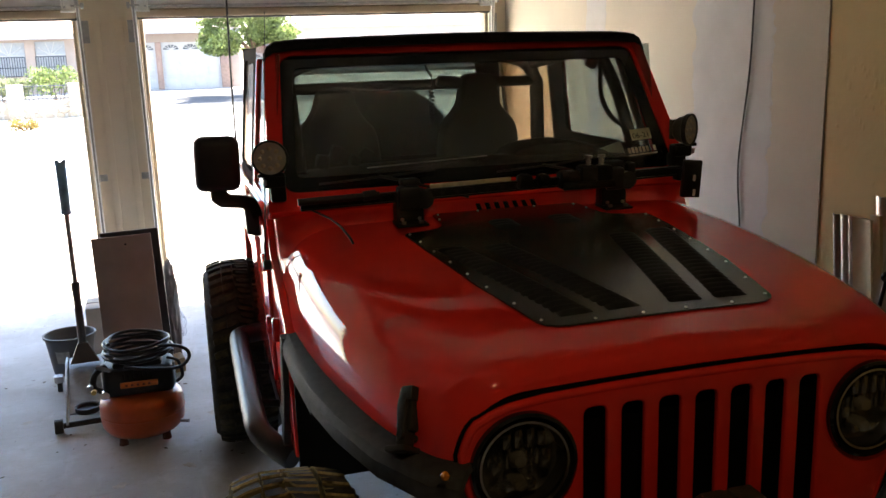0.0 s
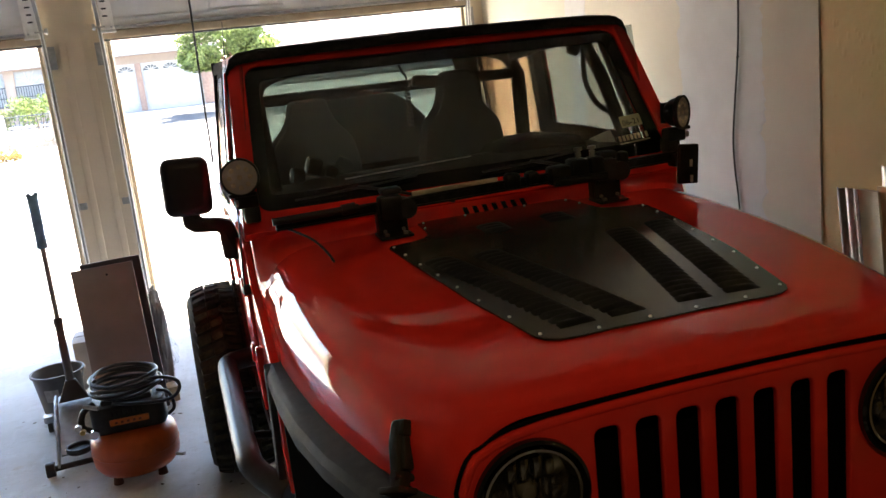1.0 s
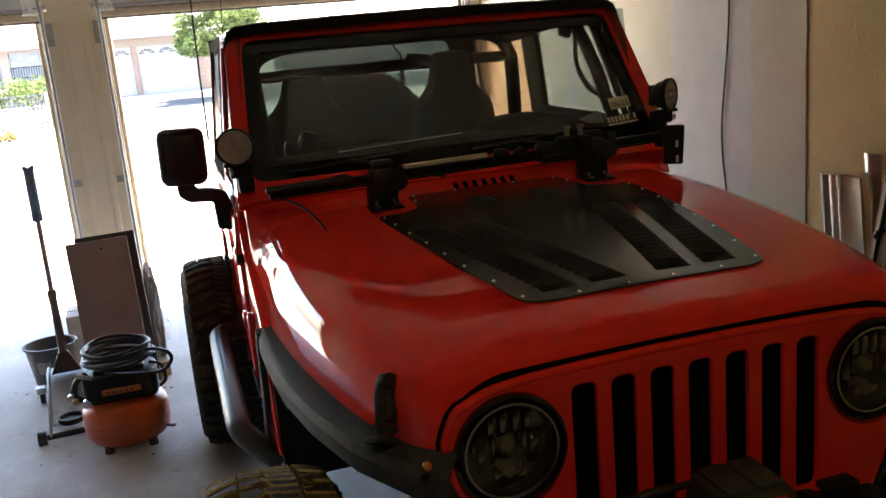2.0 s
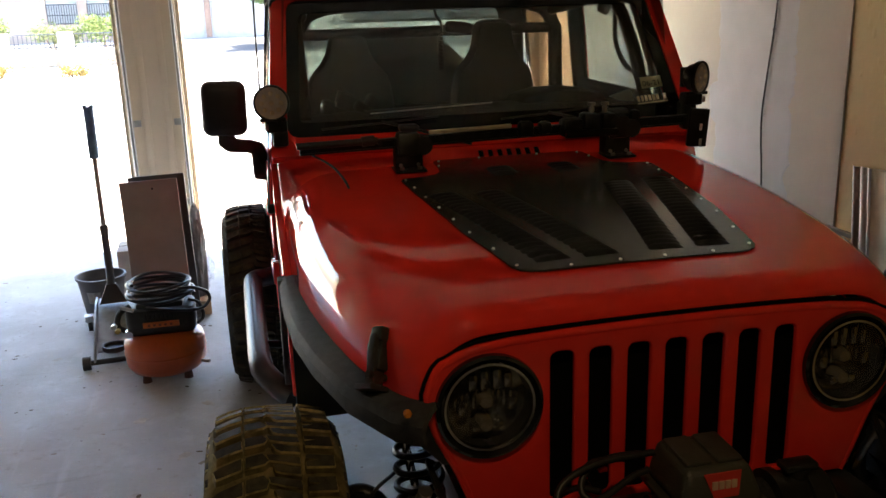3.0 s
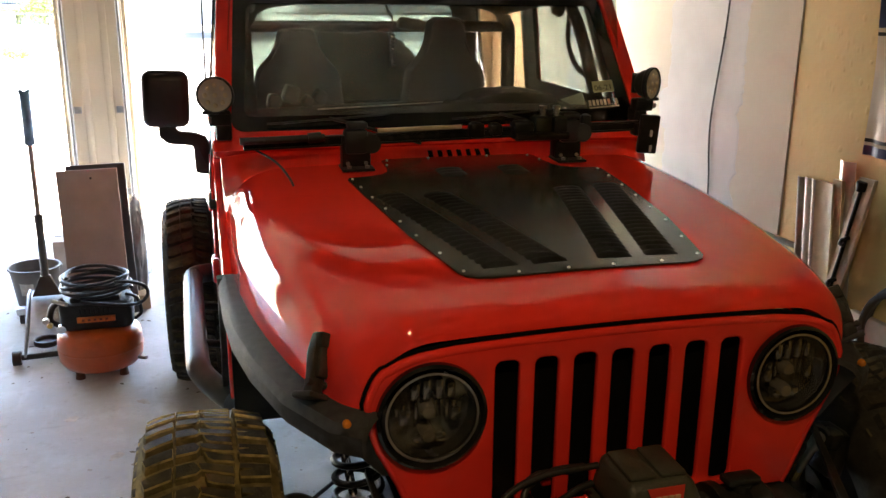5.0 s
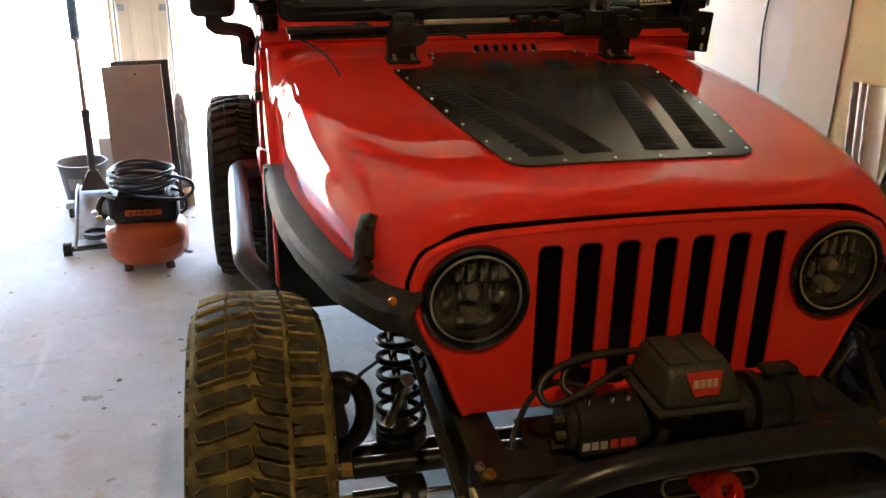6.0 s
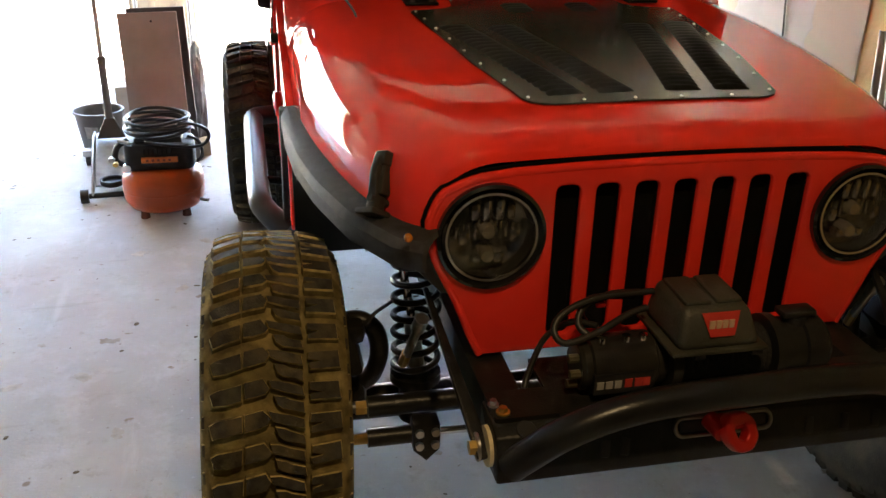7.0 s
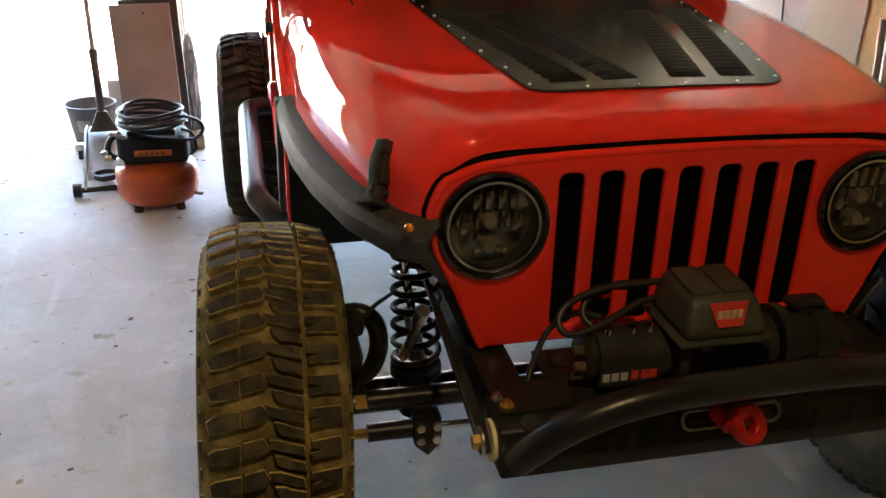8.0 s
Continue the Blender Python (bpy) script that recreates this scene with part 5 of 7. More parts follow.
def tread_blocks(m, mirror_x=1):
    """Lugs of a mud tyre: slanted outer shoulder pairs, a zigzag centre, slotted inner shoulder blocks."""
    bm = BM()
    n = 44

    rnd = random.Random(7)

    def lug(corners, r0=0.412, r1=0.4375):
        """A block: dark flanks, a worn dusty edge, a flat top."""
        cs = [(x + rnd.uniform(-0.0018, 0.0018), a + rnd.uniform(-0.004, 0.004)) for x, a in corners]
        cx = sum(c[0] for c in cs) / len(cs)
        ca = sum(c[1] for c in cs) / len(cs)
        r1 += rnd.uniform(-0.0012, 0.0006)
        rings = []
        for kx, ka, dr in ((1.02, 1.03, None), (0.985, 0.955, -0.0055), (0.945, 0.875, 0.0)):
            ring = []
            for x, a in cs:
                xx, aa = cx + (x - cx) * kx, ca + (a - ca) * ka
                rr = r0 - 0.016 * max(0.0, (abs(xx) - 0.055) / 0.08) ** 2 if dr is None else r1 + dr - 0.020 * max(0.0, (abs(xx) - 0.055) / 0.08) ** 2
                ring.append(bm.verts.new(m @ Vector((mirror_x * xx, rr * math.cos(aa), rr * math.sin(aa)))))
            rings.append(ring)
        bm.faces.new(rings[-1])
        k = len(cs)
        for q in (0, 1):
            for i in range(k):
                bm.faces.new((rings[q][i], rings[q][(i + 1) % k], rings[q + 1][(i + 1) % k], rings[q + 1][i])).material_index = q + 1

    p = 2 * math.pi / n
    for i in range(n):
        a = i * p
        j = 0.05 * p * (-1) ** i
        k = rnd.uniform(-0.04, 0.04) * p
        # outer shoulder: a long slanted block, cut in two by a thin groove
        lug([(-0.133, a + 0.36 * p + k), (-0.118, a + 0.22 * p), (-0.069, a + 0.06 * p), (-0.069, a + 0.62 * p), (-0.100, a + 0.74 * p), (-0.126, a + 0.80 * p + k)])
        lug([(-0.066, a + 0.04 * p), (-0.028, a - 0.12 * p), (-0.014, a + 0.22 * p + j), (-0.022, a + 0.44 * p), (-0.044, a + 0.54 * p), (-0.066, a + 0.60 * p)], 0.412, 0.4380)
        # side biters
        lug([(-0.150, a + 0.02 * p), (-0.139, a), (-0.134, a + 0.5 * p), (-0.148, a + 0.5 * p)], 0.378, 0.410)
        lug([(0.150, a + 0.32 * p), (0.139, a + 0.3 * p), (0.134, a + 0.8 * p), (0.148, a + 0.8 * p)], 0.378, 0.410)
        # centre: two stepped bars to a pitch
        for q in (0, 0.5):
            b = a + (q - 0.05) * p
            x0 = -0.020 if q else -0.008
            lug([(x0, b + 0.50 * p), (x0 + 0.020, b + 0.56 * p), (0.022, b + 0.66 * p), (0.050, b + 0.80 * p), (0.052, b + 1.15 * p), (0.030, b + 1.06 * p), (0.010, b + 0.97 * p), (x0 + 0.006, b + 0.82 * p)], 0.412, 0.4385)
        # inner shoulder, with a notch
        lug([(0.061, a + 0.12 * p), (0.124, a + 0.04 * p), (0.126, a + 0.66 * p), (0.063, a + 0.74 * p), (0.061, a + 0.52 * p), (0.086, a + 0.42 * p), (0.061, a + 0.36 * p)])
    return bm


def wheel(x, y, s, lab, z=TR, rot=None, dust=RUBBER_D):
    m = Matrix.Translation((x, y, z)) @ (rot if rot is not None else Matrix.Identity(4))
    bm = BM()
    lathe(bm, [(0.0, 0.028), (0.06, 0.03), (0.07, 0.05), (0.13, 0.045), (0.19, -0.02), (0.205, 0.06), (0.218, 0.105), (0.222, 0.105), (0.222, -0.105), (0.205, -0.06), (0.19, -0.06), (0.06, -0.06)], m @ pose(0, 0, 0, 0, -90 if s < 0 else 90, 0), 40)
    wh = part("wheel", bm, BLACK_PAINT, jeep, lab)
    t = part("tyre", tyre_casing(m), dust, wh, "dusty black rubber tyre", 50)
    part("tread", tread_blocks(m, 1 if s < 0 else -1), [TREAD, dust, DUST if dust is RUBBER else RUBBER_D], wh, "", 25)
    return wh


wheel(-0.862, AXF, -1, "wide front mud-terrain wheel with dusty lugs", rot=pose(0, 0, 0, 7, 2.7, 0), dust=RUBBER)
wheel(0.862, AXF, 1, "wide front mud-terrain wheel with dusty lugs", rot=pose(0, 0, 0, 3, 0, 0))
wheel(-0.850, AXR, -1, "wide rear mud-terrain wheel", rot=pose(0, 0, 0, 5, 0, 0))
wheel(0.850, AXR, 1, "wide rear mud-terrain wheel", rot=pose(0, 0, 0, 2, 0, 0))
wheel(0.05, 3.42, 1, "spare wheel on the tailgate", 1.21, pose(0, 0, 0, 0, 0, 90))

# ---- wings, latches, steps ----
OUT = [(0.560, -0.060), (0.615, -0.020), (0.690, 0.130), (0.742, 0.33), (0.774, 0.53), (0.787, 0.75), (0.790, 0.96)]
INN = [(0.500, 0.005), (0.540, 0.035), (0.615, 0.17), (0.665, 0.33), (0.700, 0.53), (0.728, 0.75), (0.738, 0.96)]
for s in (-1, 1):
    bm = BM()
    rows = []
    for (xo, yo), (xi, yi) in zip(OUT, INN):
        f = lambda k, z: (s * (xi + (xo - xi) * k), yi + (yo - yi) * k, z)
        rows.append([f(0, 1.010), f(0.62, 1.006), f(0.86, 0.996), f(1.0, 0.978), f(0.995, 0.945)])
    slab(bm, rows, 0.012, (s * 0.6, 0, 0.8))
    fl = part("wing_flare", bm, FLARE, jeep, "dark grey flat steel wing flare", 30)
    bm = BM()
    prism(bm, [(s * x, z) for x, z in ((0.495, 1.0), (0.575, 0.995), (0.612, 0.972), (0.600, 0.95), (0.555, 0.91), (0.51, 0.86), (0.49, 0.86), (0.495, 0.88))], 0.05, Matrix.Translation((0, 0.02, 0)) @ FRONT, 0.004)
    part("front_apron", bm, BLACK_PLASTIC, fl)
    bm = BM()
    prism(bm, [(0.94, 1.0), (0.985, 1.0), (1.22, 0.56), (1.17, 0.54), (1.0, 0.80)], 0.03, Matrix(((0, 0, 1, s * 0.778), (1, 0, 0, 0), (0, 1, 0, 0), (0, 0, 0, 1))), 0.004)
    part("flare_leg", bm, FLARE, fl)
    bm = BM()
    lathe(bm, [(0.0, 0.012), (0.009, 0.010), (0.0135, 0.004), (0.0135, -0.01)], pose(s * (0.589 if s < 0 else 0.55), -0.066, 1.015, 90) @ Matrix.Scale(0.6, 4), 18)
    part("marker_lamp", bm, material("amber_plastic", (0.62, 0.20, 0.02), 0.25, 0, 0.1, 30, coat=0.4), fl, "small round amber marker lamp")
    # liner inside the wheel arch and panel behind the wheel
    bm = BM()
    span(bm, (s * 0.50, 0.06, 0.86), (s * 0.52, 0.96, 0.99))
    span(bm, (s * 0.50, 0.93, 0.55), (s * 0.765, 0.955, 0.99))
    span(bm, (s * 0.52, 0.5, 0.935), (s * 0.77, 0.94, 0.95))
    part("arch_liner", bm, DARK, jeep, "black wheel arch liner")
    # rubber hood latch
    bm = BM()
    lm = Matrix.Translation((s * 0.626, 0.098, 1.062)) @ pose(0, 0, 0, 0, 0, -s * 32) @ pose(0, 0, 0, -18, -s * 30)
    box(bm, (0, 0, -0.055), (0.055, 0.05, 0.012), 0.003)
    box(bm, (0, -0.005, -0.035), (0.034, 0.028, 0.034), 0.008)
    prism(bm, rounded([(-0.017, -0.03), (0.017, -0.03), (0.024, 0.03), (0.020, 0.072), (-0.016, 0.072), (-0.024, 0.03)], 0.008), 0.022, pose(0, -0.006, 0, 90), 0.004)
    box(bm, (0.002, -0.014, 0.056), (0.042, 0.030, 0.030), 0.004)
    box(bm, (0.0, -0.018, 0.030), (0.022, 0.014, 0.03), 0.003)
    box(bm, (0.003, -0.018, 0.005), (0.03, 0.016, 0.05), 0.006)
    rod(bm, (-0.026, -0.01, -0.03), (0.026, -0.01, -0.03), 0.008, 10)
    bmesh.ops.transform(bm, matrix=lm, verts=bm.verts[:])
    part("hood_latch", bm, material("grey_rubber", (0.032, 0.030, 0.023), 0.6, 0, 0.25, 40, 0.3, 200), jeep, "weathered black rubber hood latch")
    # tube step along the sill
    bm = BM()
    sweep(bm, smooth_path([(s * 0.765, 1.14, 0.53), (s * 0.80, 1.18, 0.545), (s * 0.848, 1.25, 0.572), (s * 0.868, 1.33, 0.595), (s * 0.874, 1.7, 0.622), (s * 0.876, 2.08, 0.642), (s * 0.862, 2.15, 0.65), (s * 0.80, 2.18, 0.65), (s * 0.765, 2.19, 0.65)], 5), 0.040, 16)
    st = part("step_tube", bm, material("satin_dark_tube", (0.06, 0.06, 0.063), 0.35, 0.4, 0.15, 20), jeep, "satin black tube side step")
    bm = BM()
    span(bm, (s * 0.735, 1.18, 0.55), (s * 0.775, 2.12, 0.63), 0.008)
    for y in (1.45, 1.85):
        rod(bm, (s * 0.76, y, 0.60), (s * 0.862, y, 0.615), 0.014, 10)
    part("sill_guard", bm, BLACK_PAINT, st)
    # hinges and handle of the door
    for y, z in ((1.44, 0.90), (1.44, 1.12)):
        bm = BM()
        box(bm, (s * 0.785, y, z), (0.03, 0.045, 0.06), 0.008)
        box(bm, (s * 0.779, y + 0.06, z), (0.012, 0.10, 0.035), 0.004)
        part("door_hinge", bm, RED, jeep)
    bm = BM()
    prism(bm, rounded([(1.41, 0.69), (2.0, 0.69), (2.08, 0.76), (2.2, 1.0), (2.2, 1.255), (1.41, 1.255)], 0.05), 0.012, Matrix(((0, 0, 1, s * 0.781), (1, 0, 0, 0), (0, 1, 0, 0), (0, 0, 0, 1))), 0.004)
    dr = part("door", bm, RED, jeep, "red half door")
    bm = BM()
    box(bm, (s * 0.79, 2.08, 1.15), (0.012, 0.12, 0.035), 0.005)
    part("door_handle", bm, BLACK_PLASTIC, dr)

# ---- chassis, axle and steering ----
for s in (-1, 1):
    bm = BM()
    span(bm, (s * 0.37, -0.18, 0.60), (s * 0.45, 3.2, 0.70), 0.006)
    part("chassis_rail", bm, AXLE, jeep, "black chassis rail")
bm = BM()
span(bm, (-0.369, 0.55, 0.60), (0.369, 0.62, 0.68))
part("cross_member", bm, AXLE, jeep)
bm = BM()
rod(bm, (-0.70, AXF, 0.437), (0.70, AXF, 0.437), 0.042, 20)
lathe(bm, [(0.0, -0.12), (0.07, -0.1), (0.12, -0.04), (0.13, 0.03), (0.09, 0.1), (0.0, 0.12)], pose(0.2, AXF, 0.43, 90), 20)
axle = part("front_axle", bm, AXLE, jeep, "black front axle")
for s in (-1, 1):
    bm = BM()
    sx = s * 0.528
    pts = [(sx + 0.052 * math.cos(a), 0.18 + 0.052 * math.sin(a), 0.565 + 0.375 * a / (2 * math.pi * 8.6)) for a in [2 * math.pi * 8.6 * i / 190 for i in range(191)]]
    sweep(bm, pts, 0.0078, 8)
    part("coil_spring", bm, AXLE, jeep, "black coil spring")
    bm = BM()
    rod(bm, (sx, 0.18, 0.545), (sx, 0.18, 0.566), 0.06, 20)
    rod(bm, (sx, 0.18, 0.44), (sx, 0.18, 0.55), 0.04, 12)
    part("spring_perch", bm, AXLE, jeep)
    bm = BM()
    rod(bm, (sx, 0.18, 0.935), (sx, 0.18, 0.985), 0.055, 16)
    box(bm, (s * 0.475, 0.16, 0.90), (0.05, 0.10, 0.15), 0.012)
    part("spring_cup", bm, AXLE, jeep)
    bm = BM()
    rod(bm, (s * 0.515, 0.20, 0.50), (s * 0.535, 0.20, 0.70), 0.019, 14)
    sh = part("shock_absorber", bm, material("pale_shock_tube", (0.4, 0.4, 0.4), 0.3, 0.7, 0.1, 20), jeep, "silver shock absorber")
    bm = BM()
    rod(bm, (s * 0.535, 0.20, 0.70), (s * 0.580, 0.20, 0.965), 0.010, 10)
    part("shock_shaft", bm, CHROME, sh)
    bm = BM()
    box(bm, (s * 0.612, 0.16, 0.925), (0.016, 0.02, 0.06), 0.004, pose(0, 0, 0, 0, s * 8))
    rod(bm, (s * 0.625, 0.15, 0.905), (s * 0.645, 0.145, 0.905), 0.008, 6)
    part("bump_bracket", bm, STEEL, sh)
    # knuckle and brake
    bm = BM()
    sweep(bm, smooth_path([(s * 0.70, 0.20, 0.70), (s * 0.66, 0.18, 0.715), (s * 0.625, 0.17, 0.69), (s * 0.615, 0.17, 0.63), (s * 0.63, 0.18, 0.57), (s * 0.66, 0.2, 0.53)], 5), [0.022] * 26, 10)
    box(bm, (s * 0.69, 0.15, 0.67), (0.05, 0.10, 0.13), 0.02, pose(0, 0, 0, 0, s * 12))
    box(bm, (s * 0.675, 0.13, 0.715), (0.045, 0.06, 0.05), 0.018)
    box(bm, (s * 0.67, 0.2, 0.50), (0.05, 0.08, 0.10), 0.02)
    rod(bm, (s * 0.70, AXF, 0.437), (s * 0.725, AXF, 0.437), 0.15, 32)
    kn = part("steering_knuckle", bm, AXLE, jeep, "black steering knuckle and brake")
    bm = BM()
    sweep(bm, smooth_path([(s * 0.68, 0.16, 0.72), (s * 0.655, 0.12, 0.735), (s * 0.63, 0.12, 0.76), (s * 0.60, 0.15, 0.762), (s * 0.57, 0.2, 0.75)], 5), 0.0045, 8)
    part("brake_hose", bm, BLACK_PLASTIC, kn)
    # sway bar arm with its bolt
    bm = BM()
    a, b = Vector((s * 0.530, 0.06, 0.842)), Vector((s * 0.477, -0.242, 0.651))
    d = (b - a)
    am = Matrix.Translation((a + b) / 2) @ d.to_track_quat("Y", "X").to_matrix().to_4x4()
    prism(bm, rounded([(-0.004, -d.length / 2), (0.006, -d.length / 2), (0.016, d.length / 2 - 0.02), (0.016, d.length / 2 + 0.025), (-0.014, d.length / 2 + 0.025), (-0.014, d.length / 2 - 0.02)], 0.006), 0.012, am @ pose(0, 0, 0, 0, 90), 0.002)
    arm = part("sway_bar_arm", bm, AXLE, jeep, "black steel sway bar arm")
    for x0, x1, r, mt in ((0.4625, 0.470, 0.040, material("cream_washer", (0.72, 0.62, 0.38), 0.5, 0.1, 0.1, 30)), (0.4835, 0.488, 0.028, STEEL), (0.488, 0.502, 0.015, BRASS)):
        bm = BM()
        rod(bm, (s * x0, -0.242, 0.651), (s * x1, -0.242, 0.651), r, 6 if mt is BRASS else 24)
        part("washer" if mt is not BRASS else "bolt", bm, mt, arm)
    bm = BM()
    rod(bm, (s * 0.545, 0.03, 0.78), (s * 0.562, 0.10, 0.66), 0.010, 12)
    rod(bm, (s * 0.543, 0.025, 0.79), (s * 0.549, 0.045, 0.755), 0.016, 12)
    lk = part("sway_link", bm, STEEL, jeep, "steel sway bar link")
    bm = BM()
    rod(bm, (s * 0.562, 0.10, 0.665), (s * 0.568, 0.12, 0.625), 0.012, 8)
    part("link_nut", bm, BRASS, lk)

bm = BM()
rod(bm, (-0.655, 0.08, 0.545), (0.655, 0.08, 0.545), 0.024, 18)
tie = part("tie_rod", bm, AXLE, jeep, "thick black tie rod")
for s in (-1, 1):
    bm = BM()
    rod(bm, (s * 0.658, 0.08, 0.545), (s * 0.682, 0.08, 0.545), 0.017, 6)
    part("jam_nut", bm, BRASS, tie)
    bm = BM()
    rod(bm, (s * 0.68, 0.08, 0.545), (s * 0.72, 0.09, 0.545), 0.012, 12)
    part("rod_end", bm, STEEL, tie)
bm = BM()
rod(bm, (-0.66, 0.05, 0.482), (-0.535, 0.05, 0.482), 0.021, 16)
damper = part("steering_damper", bm, AXLE, jeep, "black steering damper with bright shaft")
bm = BM()
rod(bm, (-0.535, 0.05, 0.482), (-0.30, 0.05, 0.478), 0.009, 12)
part("damper_shaft", bm, CHROME, damper)
bm = BM()
rod(bm, (-0.695, 0.05, 0.482), (-0.66, 0.05, 0.482), 0.012, 8)
part("rod_end", bm, BRASS, damper)
bm = BM()
box(bm, (-0.53, 0.04, 0.490), (0.062, 0.05, 0.07), 0.006)
prism(bm, [(-0.03, 0.0), (0.03, 0.0), (0.0, -0.03)], 0.04, Matrix.Translation((-0.53, 0.04, 0.456)) @ FRONT)
cl = part("clamp", bm, AXLE, damper)
for dx in (-0.018, 0.018):
    for dz in (-0.016, 0.018):
        bm = BM()
        rod(bm, (-0.53 + dx, 0.014, 0.490 + dz), (-0.53 + dx, 0.005, 0.490 + dz), 0.0095, 12)
        part("bolt", bm, STEEL, damper)

# ---- bumper and winch ----
bm = BM()
prism(bm, rounded([(-0.17, 0.706), (-0.258, 0.706), (-0.283, 0.694), (-0.308, 0.640), (-0.302, 0.604), (-0.17, 0.604)], 0.006), 0.924, Matrix(((0, 0, 1, 0), (1, 0, 0, 0), (0, 1, 0, 0), (0, 0, 0, 1))), 0.006)
bumper = part("bumper", bm, BLACK_PAINT, jeep, "black steel stubby front bumper", 30)
bm = BM()
sweep(bm, smooth_path([(-0.435, -0.300, 0.642), (-0.41, -0.316, 0.675), (-0.35, -0.334, 0.728), (-0.26, -0.342, 0.766), (-0.15, -0.345, 0.784), (0.02, -0.346, 0.791), (0.18, -0.345, 0.791), (0.29, -0.342, 0.778), (0.37, -0.334, 0.730), (0.415, -0.318, 0.675), (0.440, -0.300, 0.642)], 6), 0.030, 16)
part("bumper_tube", bm, material("semi_gloss_black_tube", (0.010, 0.010, 0.010), 0.30, 0.0, 0.2, 20, 0.1, 200, spec=0.35), bumper, "black bent bumper tube")
bm = BM()
for s in (-1, 1):
    prism(bm, rounded([(s * 0.455, -0.16), (s * 0.455, -0.252), (s * 0.18, -0.252), (s * 0.18, -0.16)], 0.012), 0.010, flatz(0.711))
span(bm, (-0.33, -0.262, 0.7065), (0.30, -0.05, 0.7145))
part("winch_plate", bm, BLACK_PAINT, bumper)
for x, y, r, mt in ((-0.435, -0.232, 0.011, BRASS), (-0.447, -0.205, 0.009, STEEL), (0.435, -0.232, 0.014, BRASS), (0.36, -0.24, 0.012, STEEL)):
    bm = BM()
    rod(bm, (x, y, 0.716), (x, y, 0.719), r * 1.25, 18)
    rod(bm, (x, y, 0.719), (x, y, 0.728), r * 0.8, 6)
    part("bolt", bm, mt, bumper)
for x in (-0.40, -0.32):
    bm = BM()
    lathe(bm, [(0.0, 0.002), (0.018, 0.002), (0.02, 0.0)], pose(x, -0.2715, 0.7005, 25), 18)
    part("plug", bm, DARK, bumper)
bm = BM()
ov = [(-0.007 + (0.085 if math.cos(a) > 0 else -0.085) + 0.016 * math.cos(a), -0.294 - 0.45 * 0.016 * -math.sin(a), 0.682 + 0.016 * math.sin(a)) for a in [2 * math.pi * i / 32 + 0.01 for i in range(32)]]
sweep(bm, ov, 0.0045, 8, closed=True)
part("fairlead", bm, material("pale_aluminium", (0.25, 0.24, 0.21), 0.35, 1.0, 0.1, 20), bumper, "pale metal fairlead slot")
bm = BM()
box(bm, (-0.007, -0.2925, 0.682), (0.18, 0.003, 0.024), 0.001, pose(0, 0, 0, -25))
part("fairlead_gap", bm, DARK, bumper)
for x in (-0.25, -0.21, 0.18, 0.26, 0.33):
    bm = BM()
    box(bm, (x, -0.2995, 0.658), (0.02, 0.006, 0.034), 0.003, pose(0, 0, 0, -25, 12))
    part("bumper_slot", bm, DARK, bumper)

REDLINK = material("red_anodised_link", (0.50, 0.012, 0.010), 0.35, 0.35, 0.12, 30)
bm = BM()
lm = Matrix.Translation((0.000, -0.335, 0.690)) @ pose(0, 0, 0, 62, 0, 12) @ Matrix.Scale(0.76, 4)
outer = rounded([(-0.048, 0.012), (-0.030, 0.050), (0.022, 0.050), (0.048, 0.020), (0.050, -0.025), (0.022, -0.052), (-0.018, -0.050), (-0.042, -0.02)], 0.014, 4)
inner = rounded([(-0.020, 0.016), (0.016, 0.020), (0.022, -0.006), (0.006, -0.024), (-0.014, -0.012)], 0.008, 3)
edges = []
for loop in (outer, inner):
    vs = [bm.verts.new((x, y, -0.018)) for x, y in loop]
    edges += [bm.edges.new((vs[i], vs[(i + 1) % len(vs)])) for i in range(len(vs))]
bmesh.ops.triangle_fill(bm, use_beauty=True, use_dissolve=False, edges=edges)
r = bmesh.ops.extrude_face_region(bm, geom=bm.faces[:])
bmesh.ops.translate(bm, vec=(0, 0, 0.036), verts=[v for v in r["geom"] if isinstance(v, bmesh.types.BMVert)])
bmesh.ops.bevel(bm, geom=[e for e in bm.edges if e.calc_face_angle(0) > 1.0], offset=0.006, segments=2, profile=0.5, affect="EDGES")
bmesh.ops.transform(bm, matrix=lm, verts=bm.verts[:])
link = part("tow_link", bm, REDLINK, jeep, "red anodised tow link on the winch rope", 50)
bm = BM()
rod(bm, (-0.036, -0.290, 0.692), (-0.028, -0.332, 0.687), 0.018, 16)
box(bm, (-0.006, -0.312, 0.699), (0.05, 0.04, 0.018), 0.006)
part("link_eye", bm, REDLINK, link)

WINCH = material("winch_black", (0.014, 0.0135, 0.012), 0.32, 0.0, 0.25, 24, 0.12, 200, stain=(0.04, 0.034, 0.022), stain_scale=9, stain_amount=0.4, spec=0.32)
WY, WZ = -0.185, 0.785
bm = BM()
lathe(bm, [(0.0, -0.315), (0.045, -0.315), (0.05, -0.308), (0.05, -0.295), (0.058, -0.292), (0.058, -0.165), (0.05, -0.160), (0.05, -0.140), (0.07, -0.138), (0.07, -0.118), (0.0, -0.118)], Matrix.Translation((0, WY, WZ)) @ pose(0, 0, 0, 0, 90, 0), 36)
winch = part("winch", bm, WINCH, jeep, "black electric winch on the bumper", 35)
bm = BM()
